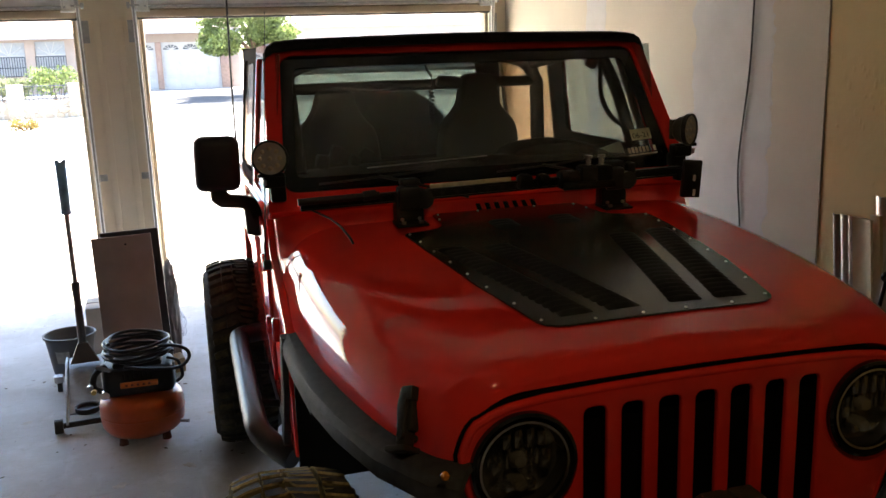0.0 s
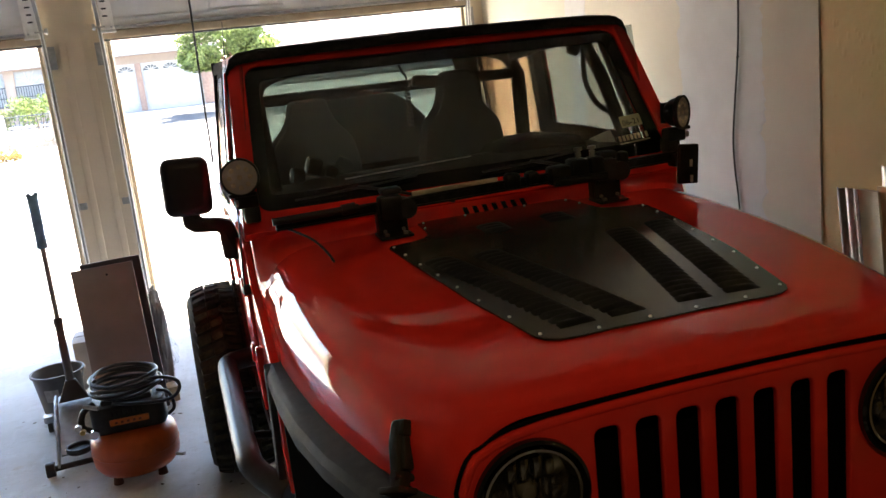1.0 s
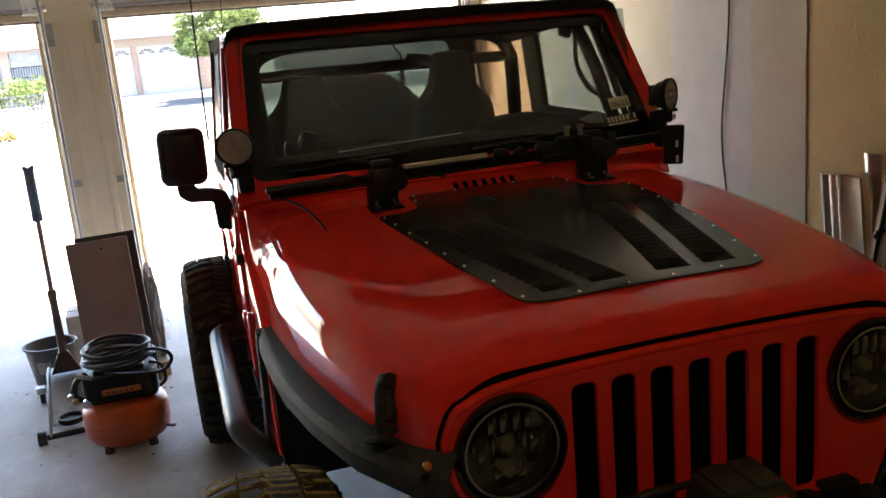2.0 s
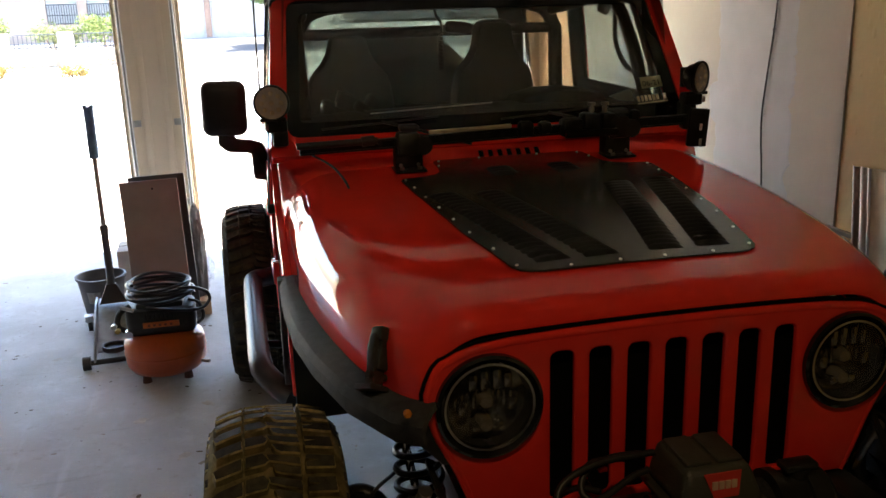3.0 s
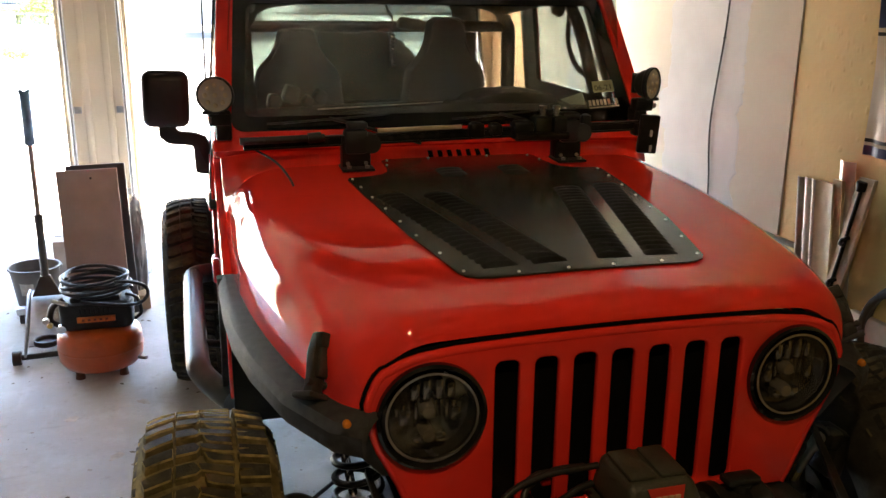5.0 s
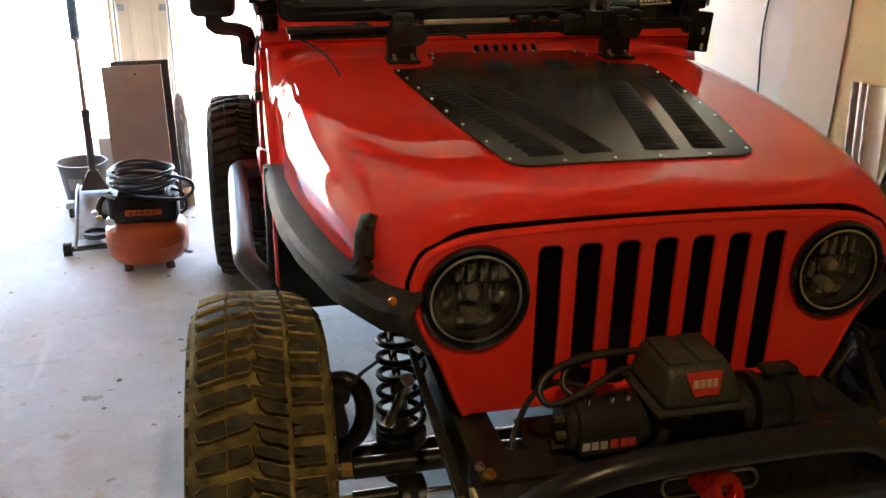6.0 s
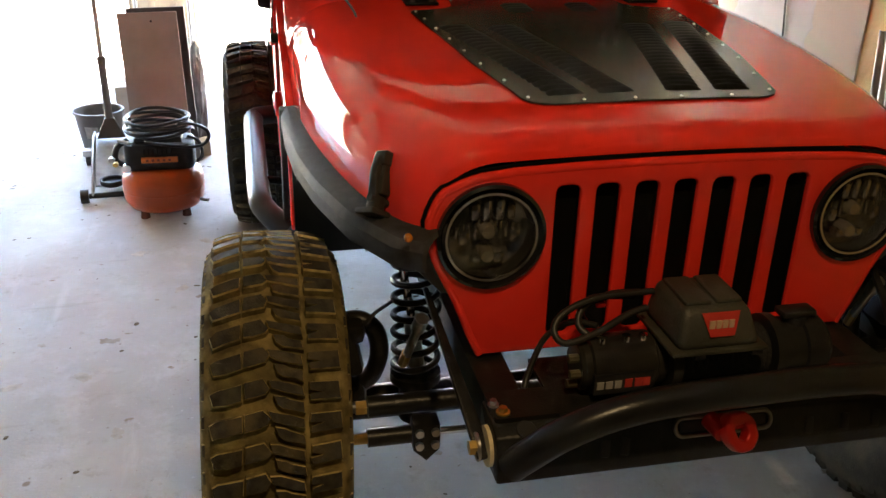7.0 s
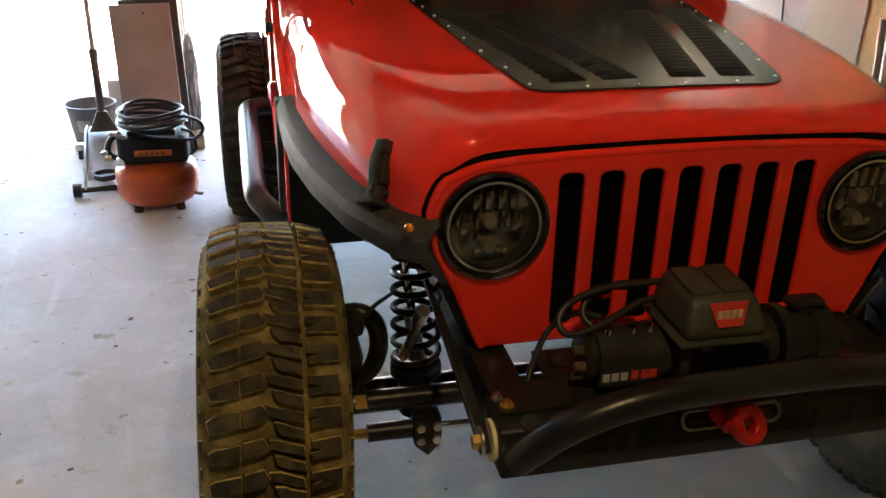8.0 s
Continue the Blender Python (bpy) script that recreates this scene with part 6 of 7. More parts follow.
lathe(bm, [(0.0, 0.085), (0.07, 0.085), (0.07, 0.105), (0.06, 0.11), (0.06, 0.155), (0.066, 0.158), (0.066, 0.20), (0.055, 0.212), (0.0, 0.214)], Matrix.Translation((0, WY, WZ)) @ pose(0, 0, 0, 0, 90, 0), 32)
part("gearbox", bm, WINCH, winch)
bm = BM()
prof = [(0.036, -0.118)]
for i in range(19):
    x = -0.115 + i * 0.0105
    prof += [(0.046, x + 0.001), (0.0525, x + 0.005), (0.046, x + 0.0095)]
prof.append((0.036, 0.086))
lathe(bm, prof, Matrix.Translation((0, WY, WZ)) @ pose(0, 0, 0, 0, 90, 0), 28)
part("rope_drum", bm, material("black_synthetic_rope", (0.02, 0.019, 0.017), 0.9, 0, 0.4, 120, 0.8, 300), winch, "dark synthetic rope on the drum", 80)
for x in (-0.09, 0.03):
    bm = BM()
    span(bm, (x - 0.012, WY - 0.075, WZ + 0.03), (x + 0.012, WY + 0.06, WZ + 0.05), 0.004)
    part("tie_bar", bm, WINCH, winch)
bm = BM()
lo = [(-0.146, -0.275, 0.845), (0.026, -0.275, 0.845), (0.026, -0.105, 0.845), (-0.146, -0.105, 0.845)]
m1 = [(-0.142, -0.267, 0.882), (0.016, -0.267, 0.882), (0.016, -0.11, 0.882), (-0.142, -0.11, 0.882)]
hi = [(-0.132, -0.248, 0.924), (0.002, -0.248, 0.924), (0.002, -0.12, 0.930), (-0.132, -0.12, 0.930)]
rings = [[bm.verts.new(p) for p in q] for q in (lo, m1, hi)]
for a, b in zip(rings, rings[1:]):
    for i in range(4):
        bm.faces.new((a[i], a[(i + 1) % 4], b[(i + 1) % 4], b[i]))
bm.faces.new(rings[-1])
bm.faces.new(rings[0][::-1])
bmesh.ops.bevel(bm, geom=bm.edges[:], offset=0.016, segments=4, profile=0.5, affect="EDGES")
span(bm, (-0.160, -0.280, 0.838), (0.038, -0.10, 0.848), 0.004)
box(bm, (-0.098, -0.184, 0.929), (0.054, 0.105, 0.010), 0.005, pose(0, 0, 0, 2))
box(bm, (-0.034, -0.184, 0.929), (0.054, 0.105, 0.010), 0.005, pose(0, 0, 0, 2))
part("control_box", bm, material("olive_black_cover", (0.042, 0.042, 0.029), 0.42, 0, 0.2, 20, 0.35, 260), winch, "dark moulded winch control cover")
bm = BM()
ym = lambda z: -0.268 + max(0.0, z - 0.882) * (0.019 / 0.042) - 0.003
pts = [(-0.100, 0.917), (-0.022, 0.917), (-0.035, 0.874), (-0.085, 0.874)]
vs = [bm.verts.new((x, ym(z), z)) for x, z in pts]
fc = bm.faces.new(vs)
r = bmesh.ops.extrude_face_region(bm, geom=[fc])
bmesh.ops.translate(bm, vec=(0, -0.002, 0), verts=[v for v in r["geom"] if isinstance(v, bmesh.types.BMVert)])
part("red_badge", bm, material("red_badge", (0.52, 0.03, 0.02), 0.5, 0, 0.08, 40), winch, "red trapezoid badge")
bm = BM()
for x0, x1 in ((-0.087, -0.076), (-0.073, -0.063), (-0.060, -0.050), (-0.047, -0.037)):
    span(bm, (x0, ym(0.897) - 0.0045, 0.889), (x1, ym(0.897) - 0.001, 0.905))
part("badge_bars", bm, material("badge_pale", (0.62, 0.42, 0.28), 0.5, 0, 0.1, 40), winch)
bm = BM()
box(bm, (-0.236, WY - 0.0565, WZ - 0.012), (0.122, 0.012, 0.044), 0.002)
part("motor_plate", bm, material("dark_label", (0.01, 0.01, 0.01), 0.3), winch)
for x in (-0.284, -0.266, -0.248):
    bm = BM()
    span(bm, (x - 0.008, WY - 0.0645, WZ - 0.02), (x + 0.006, WY - 0.0625, WZ - 0.004))
    part("label_bar", bm, material("grey_print", (0.34, 0.33, 0.31), 0.5), winch)
for x in (-0.226, -0.206, -0.190):
    bm = BM()
    span(bm, (x - 0.009, WY - 0.0645, WZ - 0.02), (x + 0.006, WY - 0.0625, WZ - 0.002))
    part("label_bar", bm, material("red_print", (0.45, 0.03, 0.02), 0.5), winch)
for x in (-0.27, -0.22, -0.185):
    bm = BM()
    rod(bm, (x, WY - 0.015, WZ + 0.055), (x, WY - 0.015, WZ + 0.066), 0.009, 10)
    part("terminal", bm, CHROME, winch)
bm = BM()
for k in range(3):
    a = 2.2 + k * 0.9
    rod(bm, (-0.318, WY + 0.035 * math.cos(a), WZ + 0.035 * math.sin(a)), (-0.338, WY + 0.035 * math.cos(a), WZ + 0.035 * math.sin(a)), 0.009, 8)
part("motor_stud", bm, material("dull_stud", (0.2, 0.17, 0.1), 0.4, 0.8, 0.2, 30), winch)
for a, zz in ((0.18, 0.02), (0.19, -0.004)):
    bm = BM()
    box(bm, (a, WY - 0.055, WZ + zz), (0.03, 0.012, 0.014), 0.003)
    part("orange_tag", bm, material("orange_tag", (0.6, 0.12, 0.03), 0.5), winch)
bm = BM()
rod(bm, (0.15, WY, WZ + 0.05), (0.15, WY, WZ + 0.072), 0.025, 16)
box(bm, (0.15, WY, WZ + 0.078), (0.075, 0.04, 0.016), 0.006)
part("clutch_lever", bm, WINCH, winch)
for pts, r in (([(-0.14, -0.13, 0.905), (-0.26, -0.14, 0.905), (-0.335, -0.16, 0.890), (-0.362, -0.18, 0.865), (-0.345, -0.2, 0.845), (-0.28, -0.19, 0.855), (-0.2, -0.16, 0.875), (-0.16, -0.15, 0.88)], 0.007),
               ([(-0.16, -0.11, 0.895), (-0.23, -0.12, 0.90), (-0.29, -0.14, 0.885), (-0.305, -0.16, 0.86), (-0.29, -0.18, 0.845)], 0.007),
               ([(-0.27, -0.17, 0.86), (-0.31, -0.13, 0.85), (-0.35, -0.1, 0.80), (-0.385, -0.12, 0.74), (-0.40, -0.14, 0.712)], 0.0065),
               ([(-0.16, -0.1, 0.88), (-0.25, -0.1, 0.885), (-0.28, -0.1, 0.86), (-0.27, -0.11, 0.835)], 0.007)):
    bm = BM()
    sweep(bm, smooth_path(pts, 6), r, 10)
    part("power_cable", bm, material("black_cable", (0.018, 0.017, 0.015), 0.42, 0, 0.2, 40), winch)
bm = BM()
box(bm, (-0.25, -0.13, 0.885), (0.02, 0.012, 0.012), 0.003)
part("cable_tag", bm, REDLINK, winch)
winch.matrix_basis = Matrix.Translation((0.038, 0.008, -0.014))

# ---- garage doors, tracks and wall fittings ----
def door_leaf(x0, x1, name):
    """An open sectional door: its lowest panel hangs in the curve of the track, the rest lies overhead."""
    d = thing(name, ((x0 + x1) / 2, 5.4, 2.1), "white panelled sectional garage door, rolled up", "garage door")
    tilt = pose(0, 0, 0, 12)
    base = Matrix.Translation((0, 5.40, 2.145)) @ tilt
    bm = BM()
    box(bm, ((x0 + x1) / 2, 0.0, 0.29), (x1 - x0, 0.03, 0.46), 0.003)
    bmesh.ops.transform(bm, matrix=base, verts=bm.verts[:])
    p = part("bottom_panel", bm, DOORPAINT, d)
    n = max(2, round((x1 - x0) / 0.62))
    w = (x1 - x0) / n
    for i in range(n):
        cx = x0 + w * (i + 0.5)
        bm = BM()
        for sx, sy, sw, sh in ((0, 0.13, w - 0.12, 0.02), (0, 0.47, w - 0.12, 0.02), (-(w - 0.14) / 2, 0.30, 0.02, 0.34), ((w - 0.14) / 2, 0.30, 0.02, 0.34)):
            box(bm, (cx + sx, -0.017, sy), (sw, 0.008, sh), 0.003)
        bmesh.ops.transform(bm, matrix=base, verts=bm.verts[:])
        part("panel_moulding", bm, DOORPAINT, p)
    bm = BM()
    box(bm, ((x0 + x1) / 2, -0.012, 0.03), (x1 - x0, 0.05, 0.055), 0.006)
    bmesh.ops.transform(bm, matrix=base, verts=bm.verts[:])
    part("bottom_rail", bm, material("tan_bottom_rail", (0.33, 0.25, 0.16), 0.6, 0, 0.12, 20, stain=(0.22, 0.16, 0.1), stain_scale=5), d, "tan wooden bottom rail")
    bm = BM()
    box(bm, ((x0 + x1) / 2, 0.004, -0.006), (x1 - x0, 0.03, 0.022), 0.006)
    bmesh.ops.transform(bm, matrix=base, verts=bm.verts[:])
    part("rubber_seal", bm, BLACK_PLASTIC, d)
    # shade put into the colour: darker than the white door, dimming hood reflections
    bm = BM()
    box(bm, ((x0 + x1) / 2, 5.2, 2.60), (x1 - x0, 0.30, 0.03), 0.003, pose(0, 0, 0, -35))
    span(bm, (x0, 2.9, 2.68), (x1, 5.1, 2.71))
    part("overhead_panels", bm, material("darkened_door_panels", (0.15, 0.128, 0.10), 0.9, 0, 0.1, 8, spec=0.03), d)
    bm = BM()
    rod(bm, (x0 + 0.06, 5.36, 2.22), (x1 - 0.06, 5.36, 2.22), 0.008, 8)
    part("stiffener", bm, GALV, d)
    for cx, s in ((x0 + 0.045, 1), (x1 - 0.045, -1)):
        bm = BM()
        box(bm, (cx, -0.022, 0.20), (0.085, 0.012, 0.34), 0.002)
        box(bm, (cx, -0.03, 0.055), (0.10, 0.05, 0.016), 0.002)
        box(bm, (cx + s * 0.036, -0.036, 0.13), (0.012, 0.035, 0.13), 0.002)
        bmesh.ops.transform(bm, matrix=base, verts=bm.verts[:])
        br = part("corner_bracket", bm, material("white_bracket", (0.85, 0.84, 0.80), 0.4, 0.0, 0.1, 20), d, "white slotted steel corner bracket")
        for k in range(4):
            bm = BM()
            box(bm, (cx - s * 0.008, -0.0285, 0.16 + 0.05 * k), (0.034, 0.003, 0.011), 0.002)
            bmesh.ops.transform(bm, matrix=base, verts=bm.verts[:])
            part("bracket_slot", bm, DARK, br)
        bm = BM()
        rod(bm, base @ Vector((cx - s * 0.02, -0.03, 0.09)), base @ Vector((cx - s * 0.085, -0.03, 0.09)), 0.006, 8)
        rod(bm, base @ Vector((cx - s * 0.085, -0.03, 0.09)), base @ Vector((cx - s * 0.105, -0.03, 0.09)), 0.022, 14)
        part("roller", bm, STEEL, br)
    return d


door_leaf(-1.30, 1.41, "garage_door_right")
door_leaf(-4.34, -1.71, "garage_door_left")

TRACK = material("dull_galvanised", (0.36, 0.36, 0.35), 0.35, 0.4, 0.15, 30)

# near-white beads put the track edges' highlights into colour, against a darkened web
EDGE_GLINT = material("track_edge_highlight", (0.86, 0.86, 0.85), 0.35, 0.2, 0.08, 30)


def track(x, s):
    """C channel up the jamb, curving back under the ceiling; s: side on which it opens."""
    t = thing("door_track", (x, 5.45, 0), "galvanised steel garage door track", "track", "garage door tracks")
    path = [(5.455, 0.015), (5.455, 1.95)] + [(5.455 - 0.38 * (1 - math.cos(a)), 1.95 + 0.66 * math.sin(a)) for a in [math.pi / 2 * i / 8 for i in range(1, 9)]] + [(3.0, 2.62)]
    bm = BM()
    prof = [(0.0, -0.028), (0.022, -0.028), (0.022, -0.024), (0.004, -0.024), (0.004, 0.024), (0.022, 0.024), (0.022, 0.028), (0.0, 0.028)]
    rings = []
    for i, (y, z) in enumerate(path):
        a, b = path[max(0, i - 1)], path[min(len(path) - 1, i + 1)]
        d = Vector((0, b[0] - a[0], b[1] - a[1])).normalized()
        nrm = Vector((0, -d.z, d.y))
        rings.append([bm.verts.new(Vector((x + s * px, y, z)) + nrm * py) for px, py in prof])
    for a, b in zip(rings, rings[1:]):
        for i in range(len(prof)):
            bm.faces.new((a[i], a[(i + 1) % len(prof)], b[(i + 1) % len(prof)], b[i]))
    bm.faces.new(rings[0])
    bm.faces.new(rings[-1])
    part("channel", bm, TRACK, t, "", 30)
    for px in (0.001, 0.022):
        bm = BM()
        sweep(bm, [(x + s * px, y - 0.0285 if z < 2.3 else y, z if z < 2.3 else z - 0.0285) for y, z in path], 0.0042, 8)
        part("edge_highlight", bm, EDGE_GLINT, t, "pale bead painting the highlight along the track's rolled edge")
    for z in (0.35, 0.98):
        bm = BM()
        box(bm, (x - s * 0.030, 5.490, z), (0.055, 0.012, 0.05), 0.002)
        box(bm, (x - s * 0.004, 5.470, z), (0.004, 0.045, 0.05), 0.001)
        part("track_bracket", bm, TRACK, t)
    bm = BM()
    box(bm, (x - s * 0.02, 5.485, 2.05), (0.05, 0.02, 0.16), 0.002)
    part("flag_bracket", bm, TRACK, t)


track(-1.69, -1)
track(-1.33, 1)
track(1.455, -1)
track(-4.38, 1)

# stop mouldings on the outer face of the post and jambs
for i, (x, s) in enumerate(((POST_L, -1), (POST_R, 1), (JAMB_R, -1))):
    bm = BM()
    span(bm, (x, DOORY + 0.03, 0.004), (x + s * 0.026, DOORY + 0.15, HEADZ), 0.003)
    solid(f"trim_door_{i + 1}", bm, material("brown_stop_moulding", (0.36, 0.29, 0.20), 0.7, 0, 0.1, 20), "tan door stop moulding", "trim", "structure")
# raised boards on the inner face of the post
bm = BM()
span(bm, (-1.615, DOORY - 0.014, 0.004), (-1.565, DOORY - 0.001, 2.15), 0.003)
span(bm, (-1.455, DOORY - 0.014, 0.004), (-1.405, DOORY - 0.001, 2.15), 0.003)
solid("trim_post_board", bm, POSTPAINT, "cream boards on the post", "trim", "structure")

# pull rope of the door
bm = BM()
sweep(bm, smooth_path([(-0.735, 3.62, 2.66), (-0.74, 3.62, 2.2), (-0.75, 3.62, 1.7), (-0.752, 3.62, 1.45), (-0.754, 3.62, 1.33)], 6), [0.0055] * 21 + [0.006, 0.007, 0.006, 0.003], 8)
rope = thing("pull_rope", (-0.735, 3.62, 2.66), "thin black garage door pull rope hanging free", "rope")
part("cord", bm, BLACK_PLASTIC, rope)
bm = BM()
rod(bm, (-0.741, 3.62, 2.27), (-0.738, 3.62, 2.42), 0.011, 10)
part("red_grip", bm, material("red_plastic", (0.5, 0.03, 0.03), 0.4), rope, "red plastic grip")

# joint compound over the drywall seam, uneven edges
def blotch(name, y0, y1, z0, z1, seed, amp, mat, label):
    """A trowelled band up the wall: steps where strokes end, with torn edges."""
    n = 150
    bm = BM()

    def edge(y, sd, k):
        z = z0 + (z1 - z0) * k / n
        step = 0.10 * math.floor(2.2 * noise.noise(Vector((sd, z * 0.9, 0.3))) + 0.5)
        torn = noise.noise(Vector((sd, z * 9, 5))) + 0.8 * noise.noise(Vector((sd, z * 31, 2)))
        return y + amp * (step * 4 + 0.25 * torn), z

    rows = []
    for k in range(n + 1):
        (ya, z), (yb, _) = edge(y0, seed, k), edge(y1, seed + 9, k)
        rows.append([Vector((WALL_R + 0.0045 + 0.0012 * (abs(t - 0.5) > 0.49), ya + (yb - ya) * t, z)) for t in (0, 0.02, 0.3, 0.5, 0.7, 0.98, 1)])
    slab(bm, rows, 0.0006, (-1, 0, 0))
    tagged(finish(name, bm, mat, 0), label, "wall patch", "", "structure")


blotch("wall_patch_1", 2.70, 2.04, 0.02, CEILZ - 0.01, 3, 0.16, MUD, "pale grey joint compound over a drywall seam")
blotch("wall_patch_2", 3.95, 3.70, 0.02, CEILZ - 0.01, 11, 0.10, MUD, "pale grey joint compound over a drywall seam")
bm = BM()
for k in range(46):
    rnd = random.Random(k)
    cy, cz = rnd.uniform(1.1, 1.56), rnd.choice((rnd.uniform(1.45, 1.75), rnd.uniform(1.2, 2.2)))
    lathe(bm, [(0.0, 0.0025), (rnd.uniform(0.004, 0.010), 0.0015), (rnd.uniform(0.011, 0.018), 0.0)], Matrix.Translation((WALL_R + 0.012, cy, cz)) @ pose(0, 0, 0, 0, -90, 0) @ Matrix.Diagonal((rnd.uniform(0.7, 1.9), rnd.uniform(0.5, 1.0), 1, 1)), 9)
tagged(finish("wall_texture", bm, OLDWALL), "raised plaster texture on the yellowed wall", "wall texture", "", "stuff")

# cable hanging on the wall
bm = BM()
wx = WALL_R - 0.004
sweep(bm, smooth_path([(wx, 2.10, 2.84), (wx, 2.115, 2.4), (wx, 2.122, 2.0), (wx, 2.128, 1.78), (wx, 2.142, 1.62), (wx, 2.168, 1.45), (wx, 2.195, 1.25), (wx, 2.19, 1.10), (wx, 2.165, 0.92), (wx, 2.15, 0.6), (wx, 2.16, 0.2), (wx, 2.17, 0.01)], 8), 0.0045, 8)
tagged(finish("wall_cable", bm, BLACK_PLASTIC), "thin black cable hanging down the drywall", "cable")
bm = BM()
rod(bm, (wx - 0.006, 2.138, 1.622), (wx + 0.004, 2.141, 1.625), 0.006, 8)
tagged(finish("cable_clip", bm, BLACK_PLASTIC), "small black cable clip nailed to the wall", "clip")
# ledge strip low on the wall
bm = BM()
span(bm, (WALL_R - 0.012, 1.40, 0.785), (WALL_R + 0.008, 3.6, 0.805), 0.002)
tagged(finish("trim_ledge", bm, material("grey_ledge", (0.30, 0.27, 0.22), 0.7, 0, 0.15, 20)), "narrow ledge strip along the wall", "trim", "", "structure")

# banner on the old wall: blue, white with dark marks, blue hem, folded cloth
BLUE = material("navy_banner_cloth", (0.016, 0.028, 0.11), 0.55, 0, 0.2, 12, 0.2, 60)
WHITE = material("off_white_banner_cloth", (0.60, 0.52, 0.42), 0.6, 0, 0.06, 10, 0.2, 60)
BLK = material("black_banner_print", (0.012, 0.012, 0.014), 0.6)
bm = BM()
zs = [1.236, 1.272, 1.274, 1.284, 1.286, 1.298, 1.40, 1.55, 1.664, 1.667, 1.678, 1.68, 1.695, 1.80, 2.0, 2.2, 2.35]
ys = [1.165 - 0.03 * i for i in range(31)]
bx = lambda y, z: WALL_R - 0.012 + 0.010 * math.sin(y * 31 + z * 3) + 0.006 * math.sin(y * 67 - z * 9)
gr = [[bm.verts.new((bx(y, z), y - 0.012 * (z < 1.5) * (z - 1.5), z)) for y in ys] for z in zs]
gb = [[bm.verts.new((bx(y, z) + 0.003, y - 0.012 * (z < 1.5) * (z - 1.5), z)) for y in ys] for z in zs]
for i in range(len(zs) - 1):
    zc = (zs[i] + zs[i + 1]) / 2
    mi = 0 if zc < 1.273 or zc > 1.695 else 2 if (1.285 < zc < 1.299 or 1.666 < zc < 1.679) else 1
    for j in range(len(ys) - 1):
        for g in (gr, gb):
            f = bm.faces.new((g[i][j], g[i][j + 1], g[i + 1][j + 1], g[i + 1][j]))
            f.material_index = mi
    bm.faces.new((gr[i][0], gr[i + 1][0], gb[i + 1][0], gb[i][0])).material_index = mi
banner = thing("wall_banner", (WALL_R, 0.7, 1.24), "navy and off-white cloth banner hung on the wall", "banner")
part("cloth", bm, [BLUE, WHITE, BLK], banner, "", 60)
for cy, cz in ((1.02, 1.54), (1.02, 1.44)):
    bm = BM()
    lathe(bm, [(0.0, 0.002), (0.03, 0.001), (0.032, 0)], Matrix.Translation((WALL_R - 0.033, cy, cz)) @ pose(0, 0, 0, 0, -90, 0), 20)
    part("printed_mark", bm, BLK, banner)

# strips of trim and boards leaning on the wall
TRIMW = material("white_corner_bead", (0.62, 0.60, 0.56), 0.4, 0.15, 0.1, 30)
TRIMG = material("grey_corner_bead", (0.33, 0.31, 0.28), 0.45, 0.2, 0.15, 30)
TAN = material("cream_moulding", (0.56, 0.47, 0.28), 0.5, 0, 0.1, 14, stain=(0.45, 0.36, 0.18), stain_scale=6)


def leaner(name, y, w, top, mat, label, cat, t=0.012, x0=1.53, lean_y=0.0, curve=0.0):
    """A strip that stands on the floor and leans on the wall."""
    bm = BM()
    xt = WALL_R - 0.004 - t
    rows = []
    for k in range(9):
        f = k / 8
        rows.append([(x0 + (xt - x0) * f - curve * abs(u) ** 2, y + (lean_y - 0.17) * (1 - f) + u * w / 2, top * f + 0.003) for u in (-1, -0.6, -0.2, 0.2, 0.6, 1)])
    slab(bm, rows, -t, (-1, 0, 0))
    return tagged(finish(name, bm, mat, 40), label, cat, "strips leaning on the wall")


leaner("corner_bead", 1.502, 0.038, 1.085, TRIMG, "grey metal corner bead strip leaning on the wall", "trim strip", 0.004, curve=-0.012)
leaner("corner_bead", 1.452, 0.040, 1.09, TRIMW, "white corner bead strip leaning on the wall", "trim strip", 0.004, curve=-0.008)
leaner("corner_bead", 1.412, 0.030, 1.09, TRIMW, "white corner bead strip leaning on the wall", "trim strip", 0.004, curve=-0.008)
leaner("corner_bead", 1.386, 0.022, 1.09, TRIMG, "grey corner bead strip leaning on the wall", "trim strip", 0.004)
leaner("moulding_board", 1.31, 0.10, 1.10, TAN, "cream moulding board leaning on the wall", "board", 0.016, 1.51, curve=0.006)
leaner("moulding_board", 1.25, 0.05, 1.12, TAN, "narrow cream moulding board leaning on the wall", "board", 0.014, 1.52)
leaner("steel_stud", 1.255, 0.085, 1.192, material("bright_stud", (0.6, 0.58, 0.53), 0.3, 0.5, 0.1, 20), "bright metal strip leaning on the wall", "trim strip", 0.004, 1.52, curve=-0.02)
leaner("short_offcut", 1.36, 0.028, 0.74, TAN, "short cream offcut leaning on the strips", "offcut", 0.014, 1.49)
leaner("short_offcut", 1.40, 0.026, 0.74, TAN, "short cream offcut leaning on the strips", "offcut", 0.014, 1.49)
rack = thing("hook_rack", (1.42, 1.2, 0), "pale plank with a black hooked bar, leaning on the wall", "rack")
bm = BM()
rows = [[(1.36 + (WALL_R - 0.03 - 1.36) * f, 1.15 - 0.065 * f + u * 0.04, 1.155 * f + 0.004) for u in (-1, 1)] for f in (0, 0.5, 1)]
slab(bm, rows, -0.015, (-1, 0, 0))
part("plank", bm, material("pale_plank", (0.5, 0.42, 0.3), 0.6, 0, 0.1, 20), rack, "pale wooden plank")
